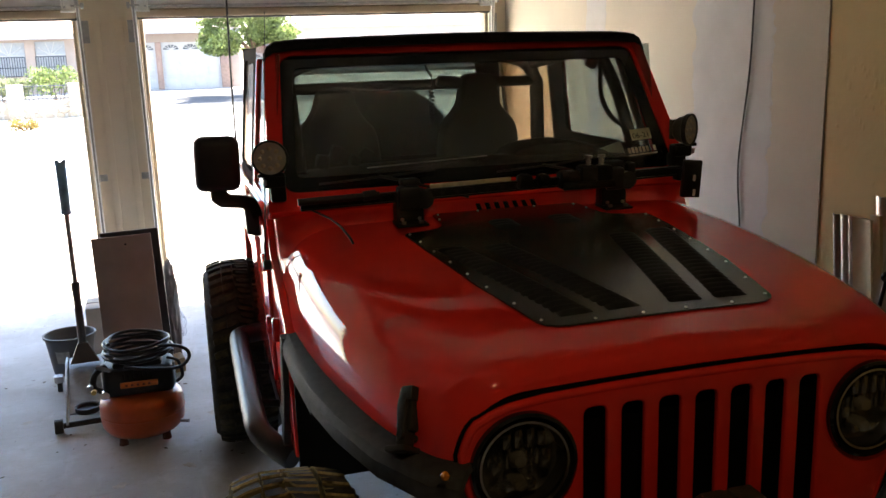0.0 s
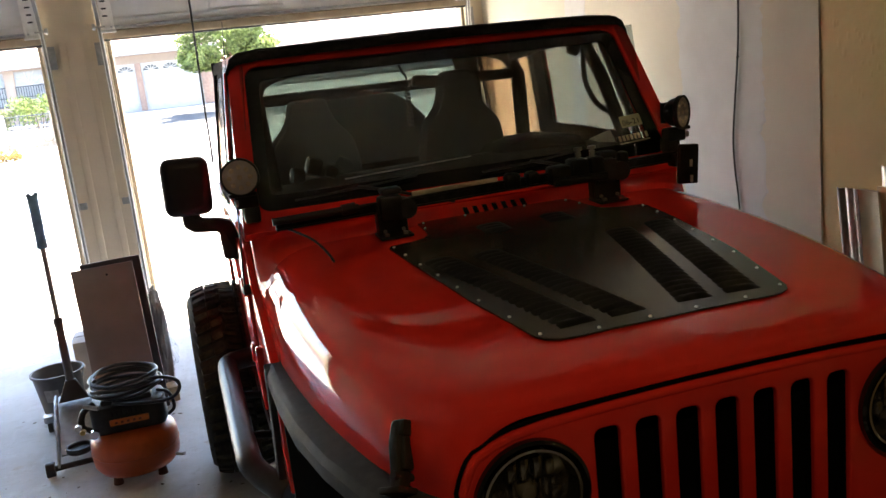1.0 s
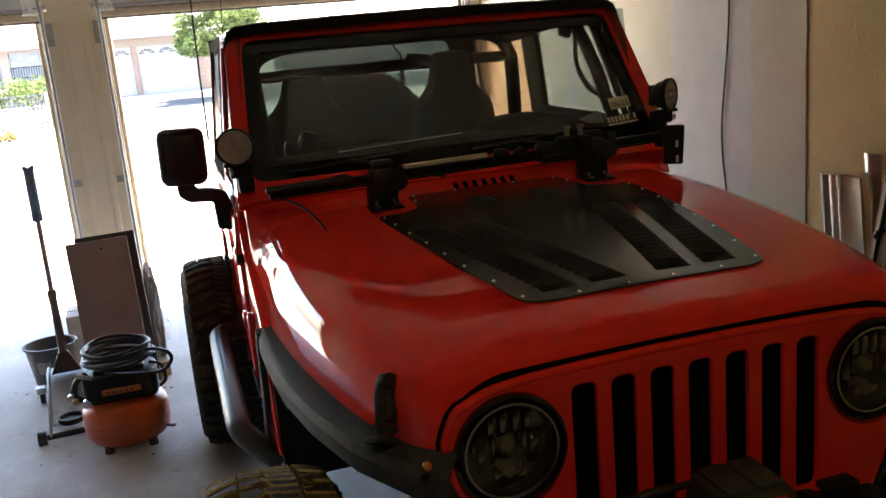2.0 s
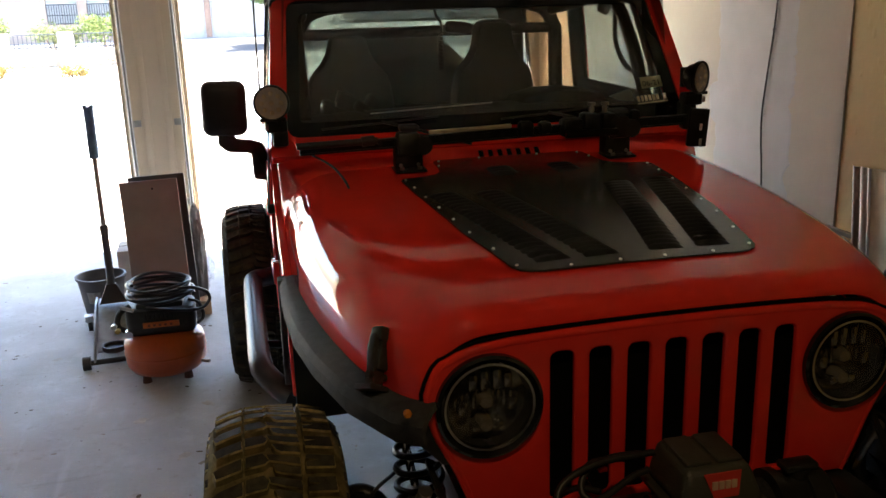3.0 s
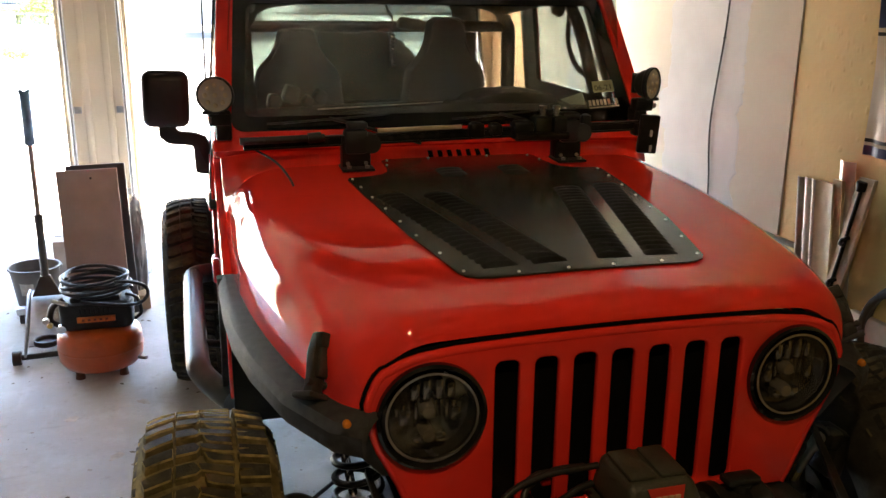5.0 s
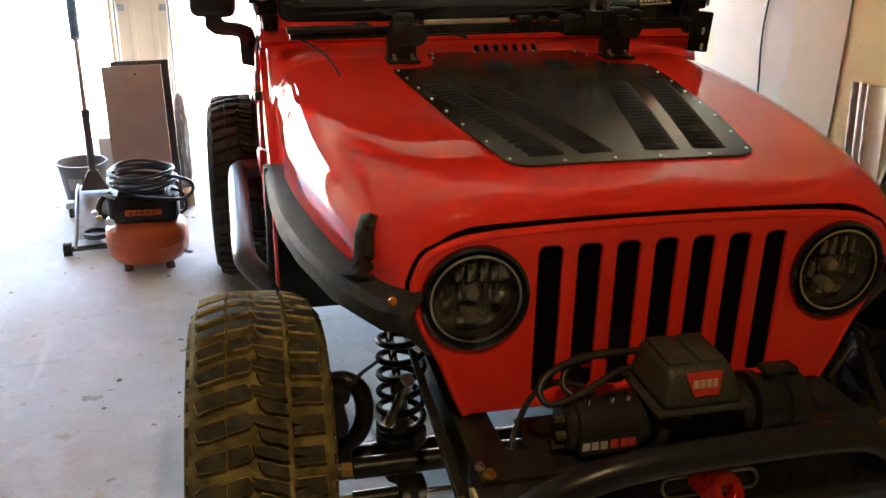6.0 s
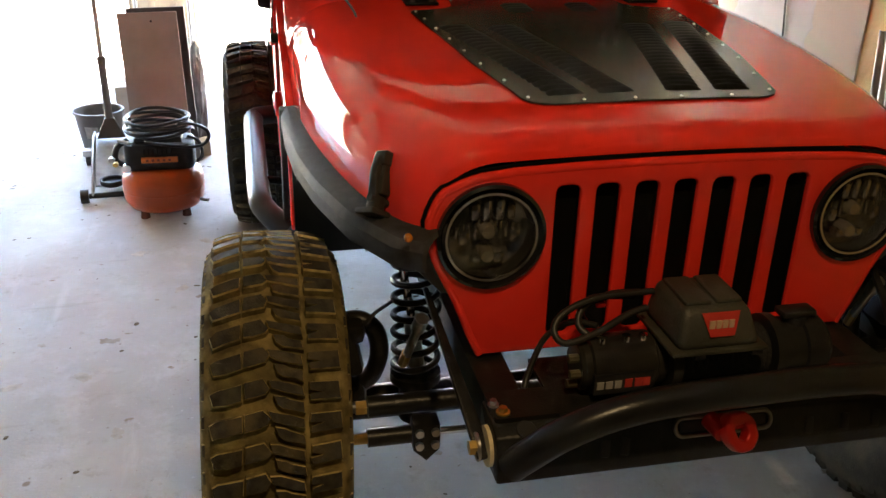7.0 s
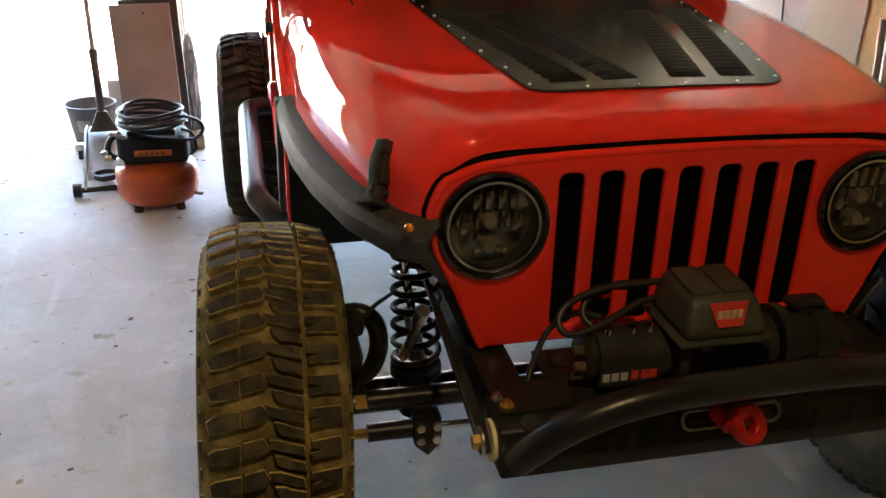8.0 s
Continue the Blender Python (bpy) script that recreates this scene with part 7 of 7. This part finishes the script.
at = lambda f, d=0.012: Vector((1.36 + (WALL_R - 0.03 - 1.36) * f - d, 1.16 - 0.065 * f, 1.155 * f + 0.004))
bm = BM()
sweep(bm, [at(0.05), at(0.4), at(0.97)], 0.011, 10)
rod(bm, at(0.96), at(0.99, 0.02), 0.022, 14)
part("bar", bm, BLACK_PAINT, rack)
for f in (0.52, 0.64, 0.78):
    bm = BM()
    sweep(bm, smooth_path([at(f), at(f, 0.04) + Vector((0, -0.01, 0.01)), at(f, 0.05) + Vector((0, -0.03, 0.03)), at(f, 0.03) + Vector((0, -0.04, 0.04))], 4), 0.009, 8)
    part("hook", bm, BLACK_PAINT, rack)

# white folding table on edge against the wall, coiled hose above it
table = thing("folding_table", (1.45, 0.35, 0), "white plastic folding table stood on edge against the wall", "table")
bm = BM()
prism(bm, rounded([(-0.75, 0.01), (1.12, 0.01), (1.12, 0.66), (-0.75, 0.66)], 0.06, 6), 0.045, Matrix(((0, 0, 1, 1.47), (1, 0, 0, 0), (0, 1, 0, 0), (0, 0, 0, 1))) @ pose(0, 0, 0), 0.012)
bmesh.ops.transform(bm, matrix=Matrix.Translation((1.47, 0, 0)) @ pose(0, 0, 0, 0, 7) @ Matrix.Translation((-1.47, 0, 0)), verts=bm.verts[:])
part("tabletop", bm, material("white_table_plastic", (0.66, 0.66, 0.64), 0.45, 0, 0.05, 40, 0.3, 220), table)
hose = thing("hose_coil", (1.5, 0.78, 0.72), "brown rubber hose coil hung on the wall", "hose")
bm = BM()
for k in range(3):
    sweep(bm, [(WALL_R - 0.03 - 0.02 * k, 0.80 + (0.20 - 0.008 * k) * math.cos(a), 0.62 + (0.20 - 0.01 * k) * math.sin(a)) for a in [2 * math.pi * i / 40 for i in range(40)]], 0.014, 10, closed=True)
part("coil", bm, material("brown_rubber", (0.06, 0.04, 0.025), 0.6, 0, 0.2, 30), hose)

# ceiling bulb fitting
lampfit = thing("ceiling_lamp", (-0.55, -1.3, CEILZ), "plain round ceiling bulb holder", "lamp")
bm = BM()
lathe(bm, [(0.0, 0.0), (0.09, 0.0), (0.09, -0.02), (0.04, -0.04), (0.03, -0.07), (0.0, -0.07)], pose(-0.55, -1.3, CEILZ), 24)
part("holder", bm, DOORPAINT, lampfit)

# ---- compressor ----
CX, CY = -1.343, 2.80
ORANGE = material("orange_tank_paint", (0.60, 0.10, 0.015), 0.38, 0, 0.08, 20, 0.05, 80, coat=0.2, stain=(0.35, 0.07, 0.02), stain_scale=7, stain_amount=0.35)
comp = thing("air_compressor", (CX, CY, 0), "orange pancake air compressor with black shroud and coiled hose", "compressor")
bm = BM()
lathe(bm, [(0.0, 0.040), (0.12, 0.040), (0.165, 0.055), (0.186, 0.09), (0.190, 0.13), (0.190, 0.20), (0.183, 0.235), (0.155, 0.262), (0.11, 0.275), (0.0, 0.275)], pose(CX, CY, 0), 56)
part("tank", bm, ORANGE, comp, "orange pancake tank", 60)
bm = BM()
lathe(bm, [(0.1905, 0.150), (0.193, 0.153), (0.193, 0.158), (0.1905, 0.161)], pose(CX, CY, 0), 56)
part("weld_seam", bm, ORANGE, comp)
for a in (40, 140, 225, 320):
    bm = BM()
    c = Vector((CX + 0.13 * math.cos(radians(a)), CY + 0.13 * math.sin(radians(a)), 0))
    rod(bm, c + Vector((0, 0, 0.001)), c + Vector((0, 0, 0.05)), 0.022, 14, 0.017)
    part("foot", bm, material("brown_rubber_foot", (0.10, 0.03, 0.012), 0.6), comp)
bm = BM()
prism(bm, rounded([(-0.15, -0.10), (0.15, -0.10), (0.165, -0.03), (0.155, 0.11), (-0.155, 0.11), (-0.165, -0.03)], 0.05), 0.15, pose(CX + 0.0, CY, 0.345), 0.02)
box(bm, (CX, CY + 0.01, 0.43), (0.22, 0.16, 0.04), 0.015)
shroud = part("shroud", bm, BLACK_PLASTIC, comp, "black ribbed plastic shroud")
bm = BM()
box(bm, (CX + 0.005, CY - 0.118, 0.342), (0.165, 0.012, 0.032), 0.004)
part("orange_label", bm, material("orange_label", (0.62, 0.16, 0.03), 0.5, 0, 0.1, 30), comp)
bm = BM()
for k in range(5):
    box(bm, (CX - 0.05 + 0.025 * k, CY - 0.125, 0.342), (0.012, 0.003, 0.012), 0.001)
part("label_bars", bm, material("label_dark", (0.2, 0.05, 0.02), 0.5), comp)
bm = BM()
for k in range(7):
    box(bm, (CX - 0.06 + 0.02 * k, CY - 0.118, 0.39), (0.008, 0.008, 0.03), 0.002)
part("vent_ribs", bm, DARK, comp)
bm = BM()
sweep(bm, smooth_path([(CX - 0.165, CY - 0.06, 0.30), (CX - 0.195, CY - 0.08, 0.34), (CX - 0.185, CY - 0.06, 0.40), (CX - 0.14, CY - 0.03, 0.43)], 5), 0.014, 10)
part("carry_handle", bm, BLACK_PLASTIC, comp)
bm = BM()
sweep(bm, smooth_path([(CX + 0.165, CY - 0.02, 0.29), (CX + 0.195, CY - 0.03, 0.33), (CX + 0.18, CY, 0.40), (CX + 0.13, CY, 0.43)], 5), 0.008, 10)
part("power_lead", bm, BLACK_PLASTIC, comp)
for dx, dz, r, mt in ((-0.145, 0.305, 0.022, CHROME), (-0.205, 0.355, 0.014, STEEL), (-0.19, 0.33, 0.012, BRASS)):
    bm = BM()
    rod(bm, (CX + dx, CY - 0.115, dz), (CX + dx, CY - 0.140, dz), r, 18)
    part("gauge" if r > 0.02 else "fitting", bm, mt, comp)
bm = BM()
rod(bm, (CX + 0.17, CY - 0.08, 0.09), (CX + 0.205, CY - 0.10, 0.09), 0.010, 10)
part("drain_valve", bm, STEEL, comp)
comp.scale = (1.04, 1.04, 0.90)
bm = BM()
slab(bm, [[(CX + 0.1915 * math.cos(radians(a)), CY + 0.1915 * math.sin(radians(a)), z) for a in range(-58, -21, 6)] for z in (0.112, 0.150, 0.190)], 0.0015, (0.7, -0.7, 0))
part("dark_decal", bm, material("dark_decal", (0.05, 0.03, 0.02), 0.5), comp)
air = thing("air_hose", (CX, CY, 0.45), "black rubber air hose coiled on the compressor", "hose")
bm = BM()
pts = []
for i in range(190):
    a = 2 * math.pi * i / 34
    rr = 0.150 - 0.010 * math.sin(a * 0.37) - 0.004 * (i // 34)
    pts.append((CX + 0.005 + rr * math.cos(a) * 1.02, CY + rr * math.sin(a), 0.462 + 0.016 * (i / 34) + 0.006 * math.sin(a * 2.3)))
sweep(bm, pts, 0.0088, 8)
part("coil", bm, material("black_rubber_hose", (0.02, 0.02, 0.022), 0.4, 0, 0.2, 40), air)
bm = BM()
sweep(bm, smooth_path([(CX + 0.10, CY - 0.12, 0.535), (CX + 0.17, CY - 0.09, 0.52), (CX + 0.225, CY - 0.05, 0.475), (CX + 0.23, CY - 0.06, 0.43), (CX + 0.18, CY - 0.10, 0.405), (CX + 0.05, CY - 0.14, 0.43), (CX - 0.05, CY - 0.15, 0.455)], 6), 0.0088, 8)
part("loose_loop", bm, MATS["black_rubber_hose"], air)
bm = BM()
rod(bm, (CX - 0.17, CY - 0.11, 0.455), (CX - 0.11, CY - 0.135, 0.44), 0.010, 10)
part("coupling", bm, STEEL, air)
air.location.z, air.scale = 0.405, (1.04, 1.04, 0.95)

# ---- trolley jack ----
JX = -1.652
JM = material("grey_jack_paint", (0.34, 0.34, 0.33), 0.4, 0.3, 0.15, 20, stain=(0.1, 0.09, 0.08), stain_scale=9)
jackt = thing("trolley_jack", (JX, 3.25, 0), "grey steel trolley jack with a long blue-gripped handle", "jack")
for s in (-1, 1):
    bm = BM()
    prism(bm, [(2.94, 0.045), (2.98, 0.075), (3.20, 0.15), (3.45, 0.21), (3.60, 0.20), (3.60, 0.10), (3.3, 0.06)], 0.012, Matrix(((0, 0, 1, JX + s * 0.095), (1, 0, 0, 0), (0, 1, 0, 0), (0, 0, 0, 1))), 0.002)
    part("side_plate", bm, JM, jackt)
    bm = BM()
    rod(bm, (JX + s * 0.115, 2.965, 0.038), (JX + s * 0.155, 2.965, 0.038), 0.036, 24)
    part("front_wheel", bm, material("dark_steel_wheel", (0.05, 0.045, 0.04), 0.45, 0.5, 0.2, 30), jackt)
    bm = BM()
    rod(bm, (JX + s * 0.15 - 0.012, 3.60, 0.04), (JX + s * 0.15 + 0.012, 3.60, 0.04), 0.039, 22)
    cast = part("caster", bm, MATS["dark_steel_wheel"], jackt, "small swivel caster")
    bm = BM()
    box(bm, (JX + s * 0.15, 3.58, 0.085), (0.05, 0.06, 0.04), 0.008)
    part("caster_fork", bm, GALV, cast)
bm = BM()
rod(bm, (JX - 0.15, 2.965, 0.038), (JX + 0.15, 2.965, 0.038), 0.014, 14)
part("front_axle", bm, MATS["dark_steel_wheel"], jackt)
bm = BM()
slab(bm, [[(JX - 0.085, y, z), (JX + 0.085, y, z)] for y, z in ((3.06, 0.06), (3.3, 0.13), (3.50, 0.19), (3.58, 0.195))], 0.008, (0, 0, 1))
part("cover_plate", bm, JM, jackt)
bm = BM()
lathe(bm, [(0.0, 0.0), (0.055, 0.0), (0.062, 0.008), (0.062, 0.03), (0.054, 0.03), (0.05, 0.014), (0.0, 0.014)], pose(JX + 0.005, 3.02, 0.075), 32)
part("saddle", bm, MATS["dark_steel_wheel"], jackt, "round steel lifting saddle")
bm = BM()
prism(bm, [(-0.075, 0.0), (0.075, 0.0), (0.025, 0.11), (-0.025, 0.11)], 0.06, Matrix.Translation((JX, 3.46, 0.20)) @ pose(0, 0, 0, 82), 0.004)
part("handle_socket", bm, material("dark_grey_socket", (0.06, 0.058, 0.055), 0.5), jackt)
h0, h1 = Vector((JX, 3.46, 0.25)), Vector((JX - 0.005, 3.60, 1.285))
hp = lambda t: h0.lerp(h1, t)
bm = BM()
rod(bm, hp(0), hp(0.36), 0.021, 18)
rod(bm, hp(0.34), hp(0.38), 0.024, 18)
part("handle_sleeve", bm, material("dark_grey_tube", (0.10, 0.098, 0.095), 0.4, 0.3, 0.1, 20), jackt)
bm = BM()
rod(bm, hp(0.36), hp(0.80), 0.0135, 16)
part("handle_tube", bm, material("satin_grey_tube", (0.42, 0.42, 0.40), 0.35, 0.6, 0.1, 20), jackt, "satin grey handle tube")
bm = BM()
d = (h1 - h0).normalized()
prof = [(0.020, 0.0), (0.027, 0.004)]
for k in range(12):
    prof += [(0.0275, 0.02 + 0.019 * k), (0.0255, 0.028 + 0.019 * k)]
prof += [(0.028, 0.255), (0.024, 0.262), (0.0, 0.262)]
lathe(bm, prof, Matrix.Translation(hp(0.738)) @ d.to_track_quat("Z", "Y").to_matrix().to_4x4() @ Matrix.Diagonal((1, 1, 1.09, 1)), 24)
part("grip", bm, material("blue_foam_grip", (0.16, 0.33, 0.54), 0.65, 0, 0.2, 30, 0.3, 200), jackt, "blue ribbed foam grip")
bm = BM()
for s in (-1, 1):
    box(bm, hp(1.012) + Vector((s * 0.018, 0, 0)), (0.022, 0.03, 0.02), 0.006)
part("knurled_end", bm, MATS["blue_foam_grip"], jackt)
jackt.rotation_euler.z = radians(5.5)

# ---- bucket, boards, boxes by the post ----
bucket = thing("bucket", (-1.805, 3.93, 0), "grey rubber bucket with a worn label", "bucket")
bm = BM()
lathe(bm, [(0.0, 0.004), (0.105, 0.004), (0.11, 0.01), (0.140, 0.228), (0.150, 0.230), (0.150, 0.242), (0.138, 0.242), (0.135, 0.232), (0.105, 0.02), (0.0, 0.018)], pose(-1.805, 3.93, 0), 44)
part("body", bm, material("grey_bucket_rubber", (0.13, 0.12, 0.115), 0.55, 0, 0.15, 15, stain=(0.16, 0.15, 0.13), stain_scale=8), bucket, "", 50)
bm = BM()
rows = [[(-1.805 + (r + 0.0025) * math.cos(radians(a)), 3.93 + (r + 0.0025) * math.sin(radians(a)), z) for a in (238, 245, 252, 259, 266, 273)] for r, z in ((0.1215, 0.09), (0.1325, 0.165))]
slab(bm, rows, 0.001, (0, -1, 0))
part("worn_label", bm, material("pale_label", (0.42, 0.40, 0.36), 0.6, 0, 0.3, 30), bucket)
bm = BM()
sweep(bm, [(-1.805 + 0.147 * math.cos(a), 3.93 + 0.03, 0.23 - 0.09 * math.sin(a)) for a in [math.pi * i / 16 for i in range(17)]], 0.004, 8)
part("bail", bm, STEEL, bucket)

MDF = material("brown_laminate", (0.33, 0.255, 0.22), 0.5, 0, 0.08, 8, 0.1, 60, stain=(0.22, 0.16, 0.135), stain_scale=3)
boards = [("panel_board", -1.568, -1.246, 0.855, 3.56, 3.655, 0.022, MDF, "brown laminate panel board standing on end", pose(0, 0, 0, 0, -1.5)),
          ("panel_board", -1.522, -1.206, 0.875, 3.60, 3.70, 0.02, material("dark_brown_board", (0.05, 0.04, 0.036), 0.5, 0, 0.1, 10), "dark brown panel board behind another", pose(0, 0, 0, 0, -1.5))]
for nm, x0, x1, h, yb, yt, t, mt, lab, rr in boards:
    bm = BM()
    ang = math.degrees(math.atan2(yt - yb, h))
    box(bm, (0, 0, h / 2), (x1 - x0, t, h), 0.004)
    bmesh.ops.transform(bm, matrix=Matrix.Translation(((x0 + x1) / 2, yb, 0.006)) @ pose(0, 0, 0, -ang) @ rr, verts=bm.verts[:])
    tagged(finish(nm, bm, mt, 30), lab, "board", "boards by the post")
bm = BM()
lathe(bm, [(0.0, 0.002), (0.006, 0.001), (0.006, 0.0)], Matrix.Translation((-1.408, 3.628, 0.81)) @ pose(0, 0, 0, 84), 10)
tagged(finish("board_hook", bm, DARK), "small dark hole plug in the panel board", "plug")
CARD = material("cardboard", (0.36, 0.25, 0.15), 0.8, 0, 0.1, 10, 0.1, 60)
PALE = material("pale_carton", (0.50, 0.45, 0.42), 0.75, 0, 0.08, 10)


def carton(c, s, rz, mt, lab):
    e = thing("carton", (c[0], c[1], 0), lab, "box", "cartons by the post")
    bm = BM()
    box(bm, (0, 0, s[2] / 2 + 0.002), s, 0.004, None)
    m = Matrix.Translation((c[0], c[1], c[2])) @ pose(0, 0, 0, 0, 0, rz)
    bmesh.ops.transform(bm, matrix=m, verts=bm.verts[:])
    part("box_body", bm, mt, e)
    bm = BM()
    box(bm, (0, 0, s[2] + 0.004), (0.05, s[1] * 1.002, 0.003))
    box(bm, (0, -s[1] / 2 - 0.001, s[2] - 0.03), (0.05, 0.003, 0.07))
    bmesh.ops.transform(bm, matrix=m, verts=bm.verts[:])
    part("tape", bm, material("packing_tape", (0.45, 0.36, 0.24), 0.3), e)
    bm = BM()
    box(bm, (0, -0.004, s[2] + 0.0035), (s[0], 0.003, 0.002))
    bmesh.ops.transform(bm, matrix=m, verts=bm.verts[:])
    part("flap_seam", bm, DARK, e)


carton((-1.58, 4.38, 0), (0.34, 0.30, 0.30), 4, PALE, "pale closed carton on the garage floor")
carton((-1.36, 3.90, 0), (0.26, 0.30, 0.42), -3, CARD, "tall brown carton behind the boards")
bm = BM()
box(bm, (-1.19, 3.72, 0.047), (0.06, 0.12, 0.088), 0.004, pose(0, 0, 0, 0, 0, 12))
tagged(finish("wood_block", bm, WOOD), "pale wooden offcut block on the floor", "wood block")
# crumpled clear bag and grey bag
bm = BM()
bmesh.ops.create_icosphere(bm, subdivisions=4, radius=1.0)
for v in bm.verts:
    k = 1 + 0.45 * noise.noise(v.co * 2.2) + 0.22 * noise.noise(v.co * 6)
    v.co = Vector((-1.22, 4.22, 0.125)) + Vector((v.co.x * 0.075, v.co.y * 0.09, v.co.z * 0.13)) * k
    v.co.z = max(v.co.z, 0.003)
tagged(finish("plastic_bag", bm, glass("clear_film", (0.80, 0.82, 0.84), 0.15, 0.14), 0), "crumpled clear plastic bag on the floor", "bag")
bm = BM()
bmesh.ops.create_icosphere(bm, subdivisions=4, radius=1.0)
for v in bm.verts:
    k = 1 + 0.35 * noise.noise(v.co * 1.8 + Vector((3, 0, 0))) + 0.2 * noise.noise(v.co * 5)
    v.co = Vector((-1.205, 3.80, 0.40)) + Vector((v.co.x * 0.05, v.co.y * 0.07, v.co.z * 0.24)) * k
    if v.co.z < 0.25:
        v.co.z = 0.003 + max(0, v.co.z - 0.15) * 2.4
tagged(finish("grey_sack", bm, material("grey_sack", (0.24, 0.22, 0.21), 0.7, 0, 0.2, 20, 0.4, 60), 60), "crumpled grey sack leaning on the carton", "sack")

# dirt specks and oil marks on the floor
rnd = random.Random(5)
bm = BM()
for k in range(260):
    x, y = rnd.uniform(-2.6, 1.3), rnd.uniform(-1.4, 4.8)
    r = rnd.uniform(0.002, 0.007) * (2.2 if rnd.random() < 0.06 else 1)
    lathe(bm, [(0.0, 0.0016), (r, 0.0008), (r * 1.3, 0.0)], pose(x, y, 0.0004, 0, 0, rnd.uniform(0, 360)) @ Matrix.Diagonal((rnd.uniform(0.6, 2.2), 1, 1, 1)), 7)
tagged(finish("floor_grit", bm, material("dark_grit", (0.13, 0.105, 0.075), 0.9, 0, 0.4, 40)), "scattered dark grit and dried mud on the floor", "grit", "", "stuff")

# worn patches and rusty spots on the slab
rnd = random.Random(21)
bm = BM()
for k in range(70):
    cx, cy = rnd.uniform(-2.7, -0.2), rnd.uniform(-0.9, 3.4)
    size = rnd.uniform(0.006, 0.026)
    sx, turn = rnd.uniform(0.5, 2.2), rnd.uniform(0, 3.1)
    ring = []
    for i in range(22):
        a = 2 * math.pi * i / 22
        rr = size * (1 + 0.75 * noise.noise(Vector((math.cos(a) * 1.4 + k, math.sin(a) * 1.4, k * 0.7))) + 0.35 * noise.noise(Vector((math.cos(a) * 4, math.sin(a) * 4, k))))
        x, y = rr * math.cos(a) * sx, rr * math.sin(a)
        ring.append(bm.verts.new((cx + x * math.cos(turn) - y * math.sin(turn), cy + x * math.sin(turn) + y * math.cos(turn), 0.0012)))
    mid = bm.verts.new((cx, cy, 0.0016))
    for i in range(22):
        bm.faces.new((ring[i], ring[(i + 1) % 22], mid))
tagged(finish("floor_stains", bm, material("worn_slab_patch", (0.44, 0.41, 0.37), 0.6, 0, 0.2, 30, 0.2, 120, stain=(0.30, 0.22, 0.14), stain_scale=9, stain_amount=0.6, island=0.2)), "worn brownish patches and rust spots on the slab", "stain", "", "stuff")
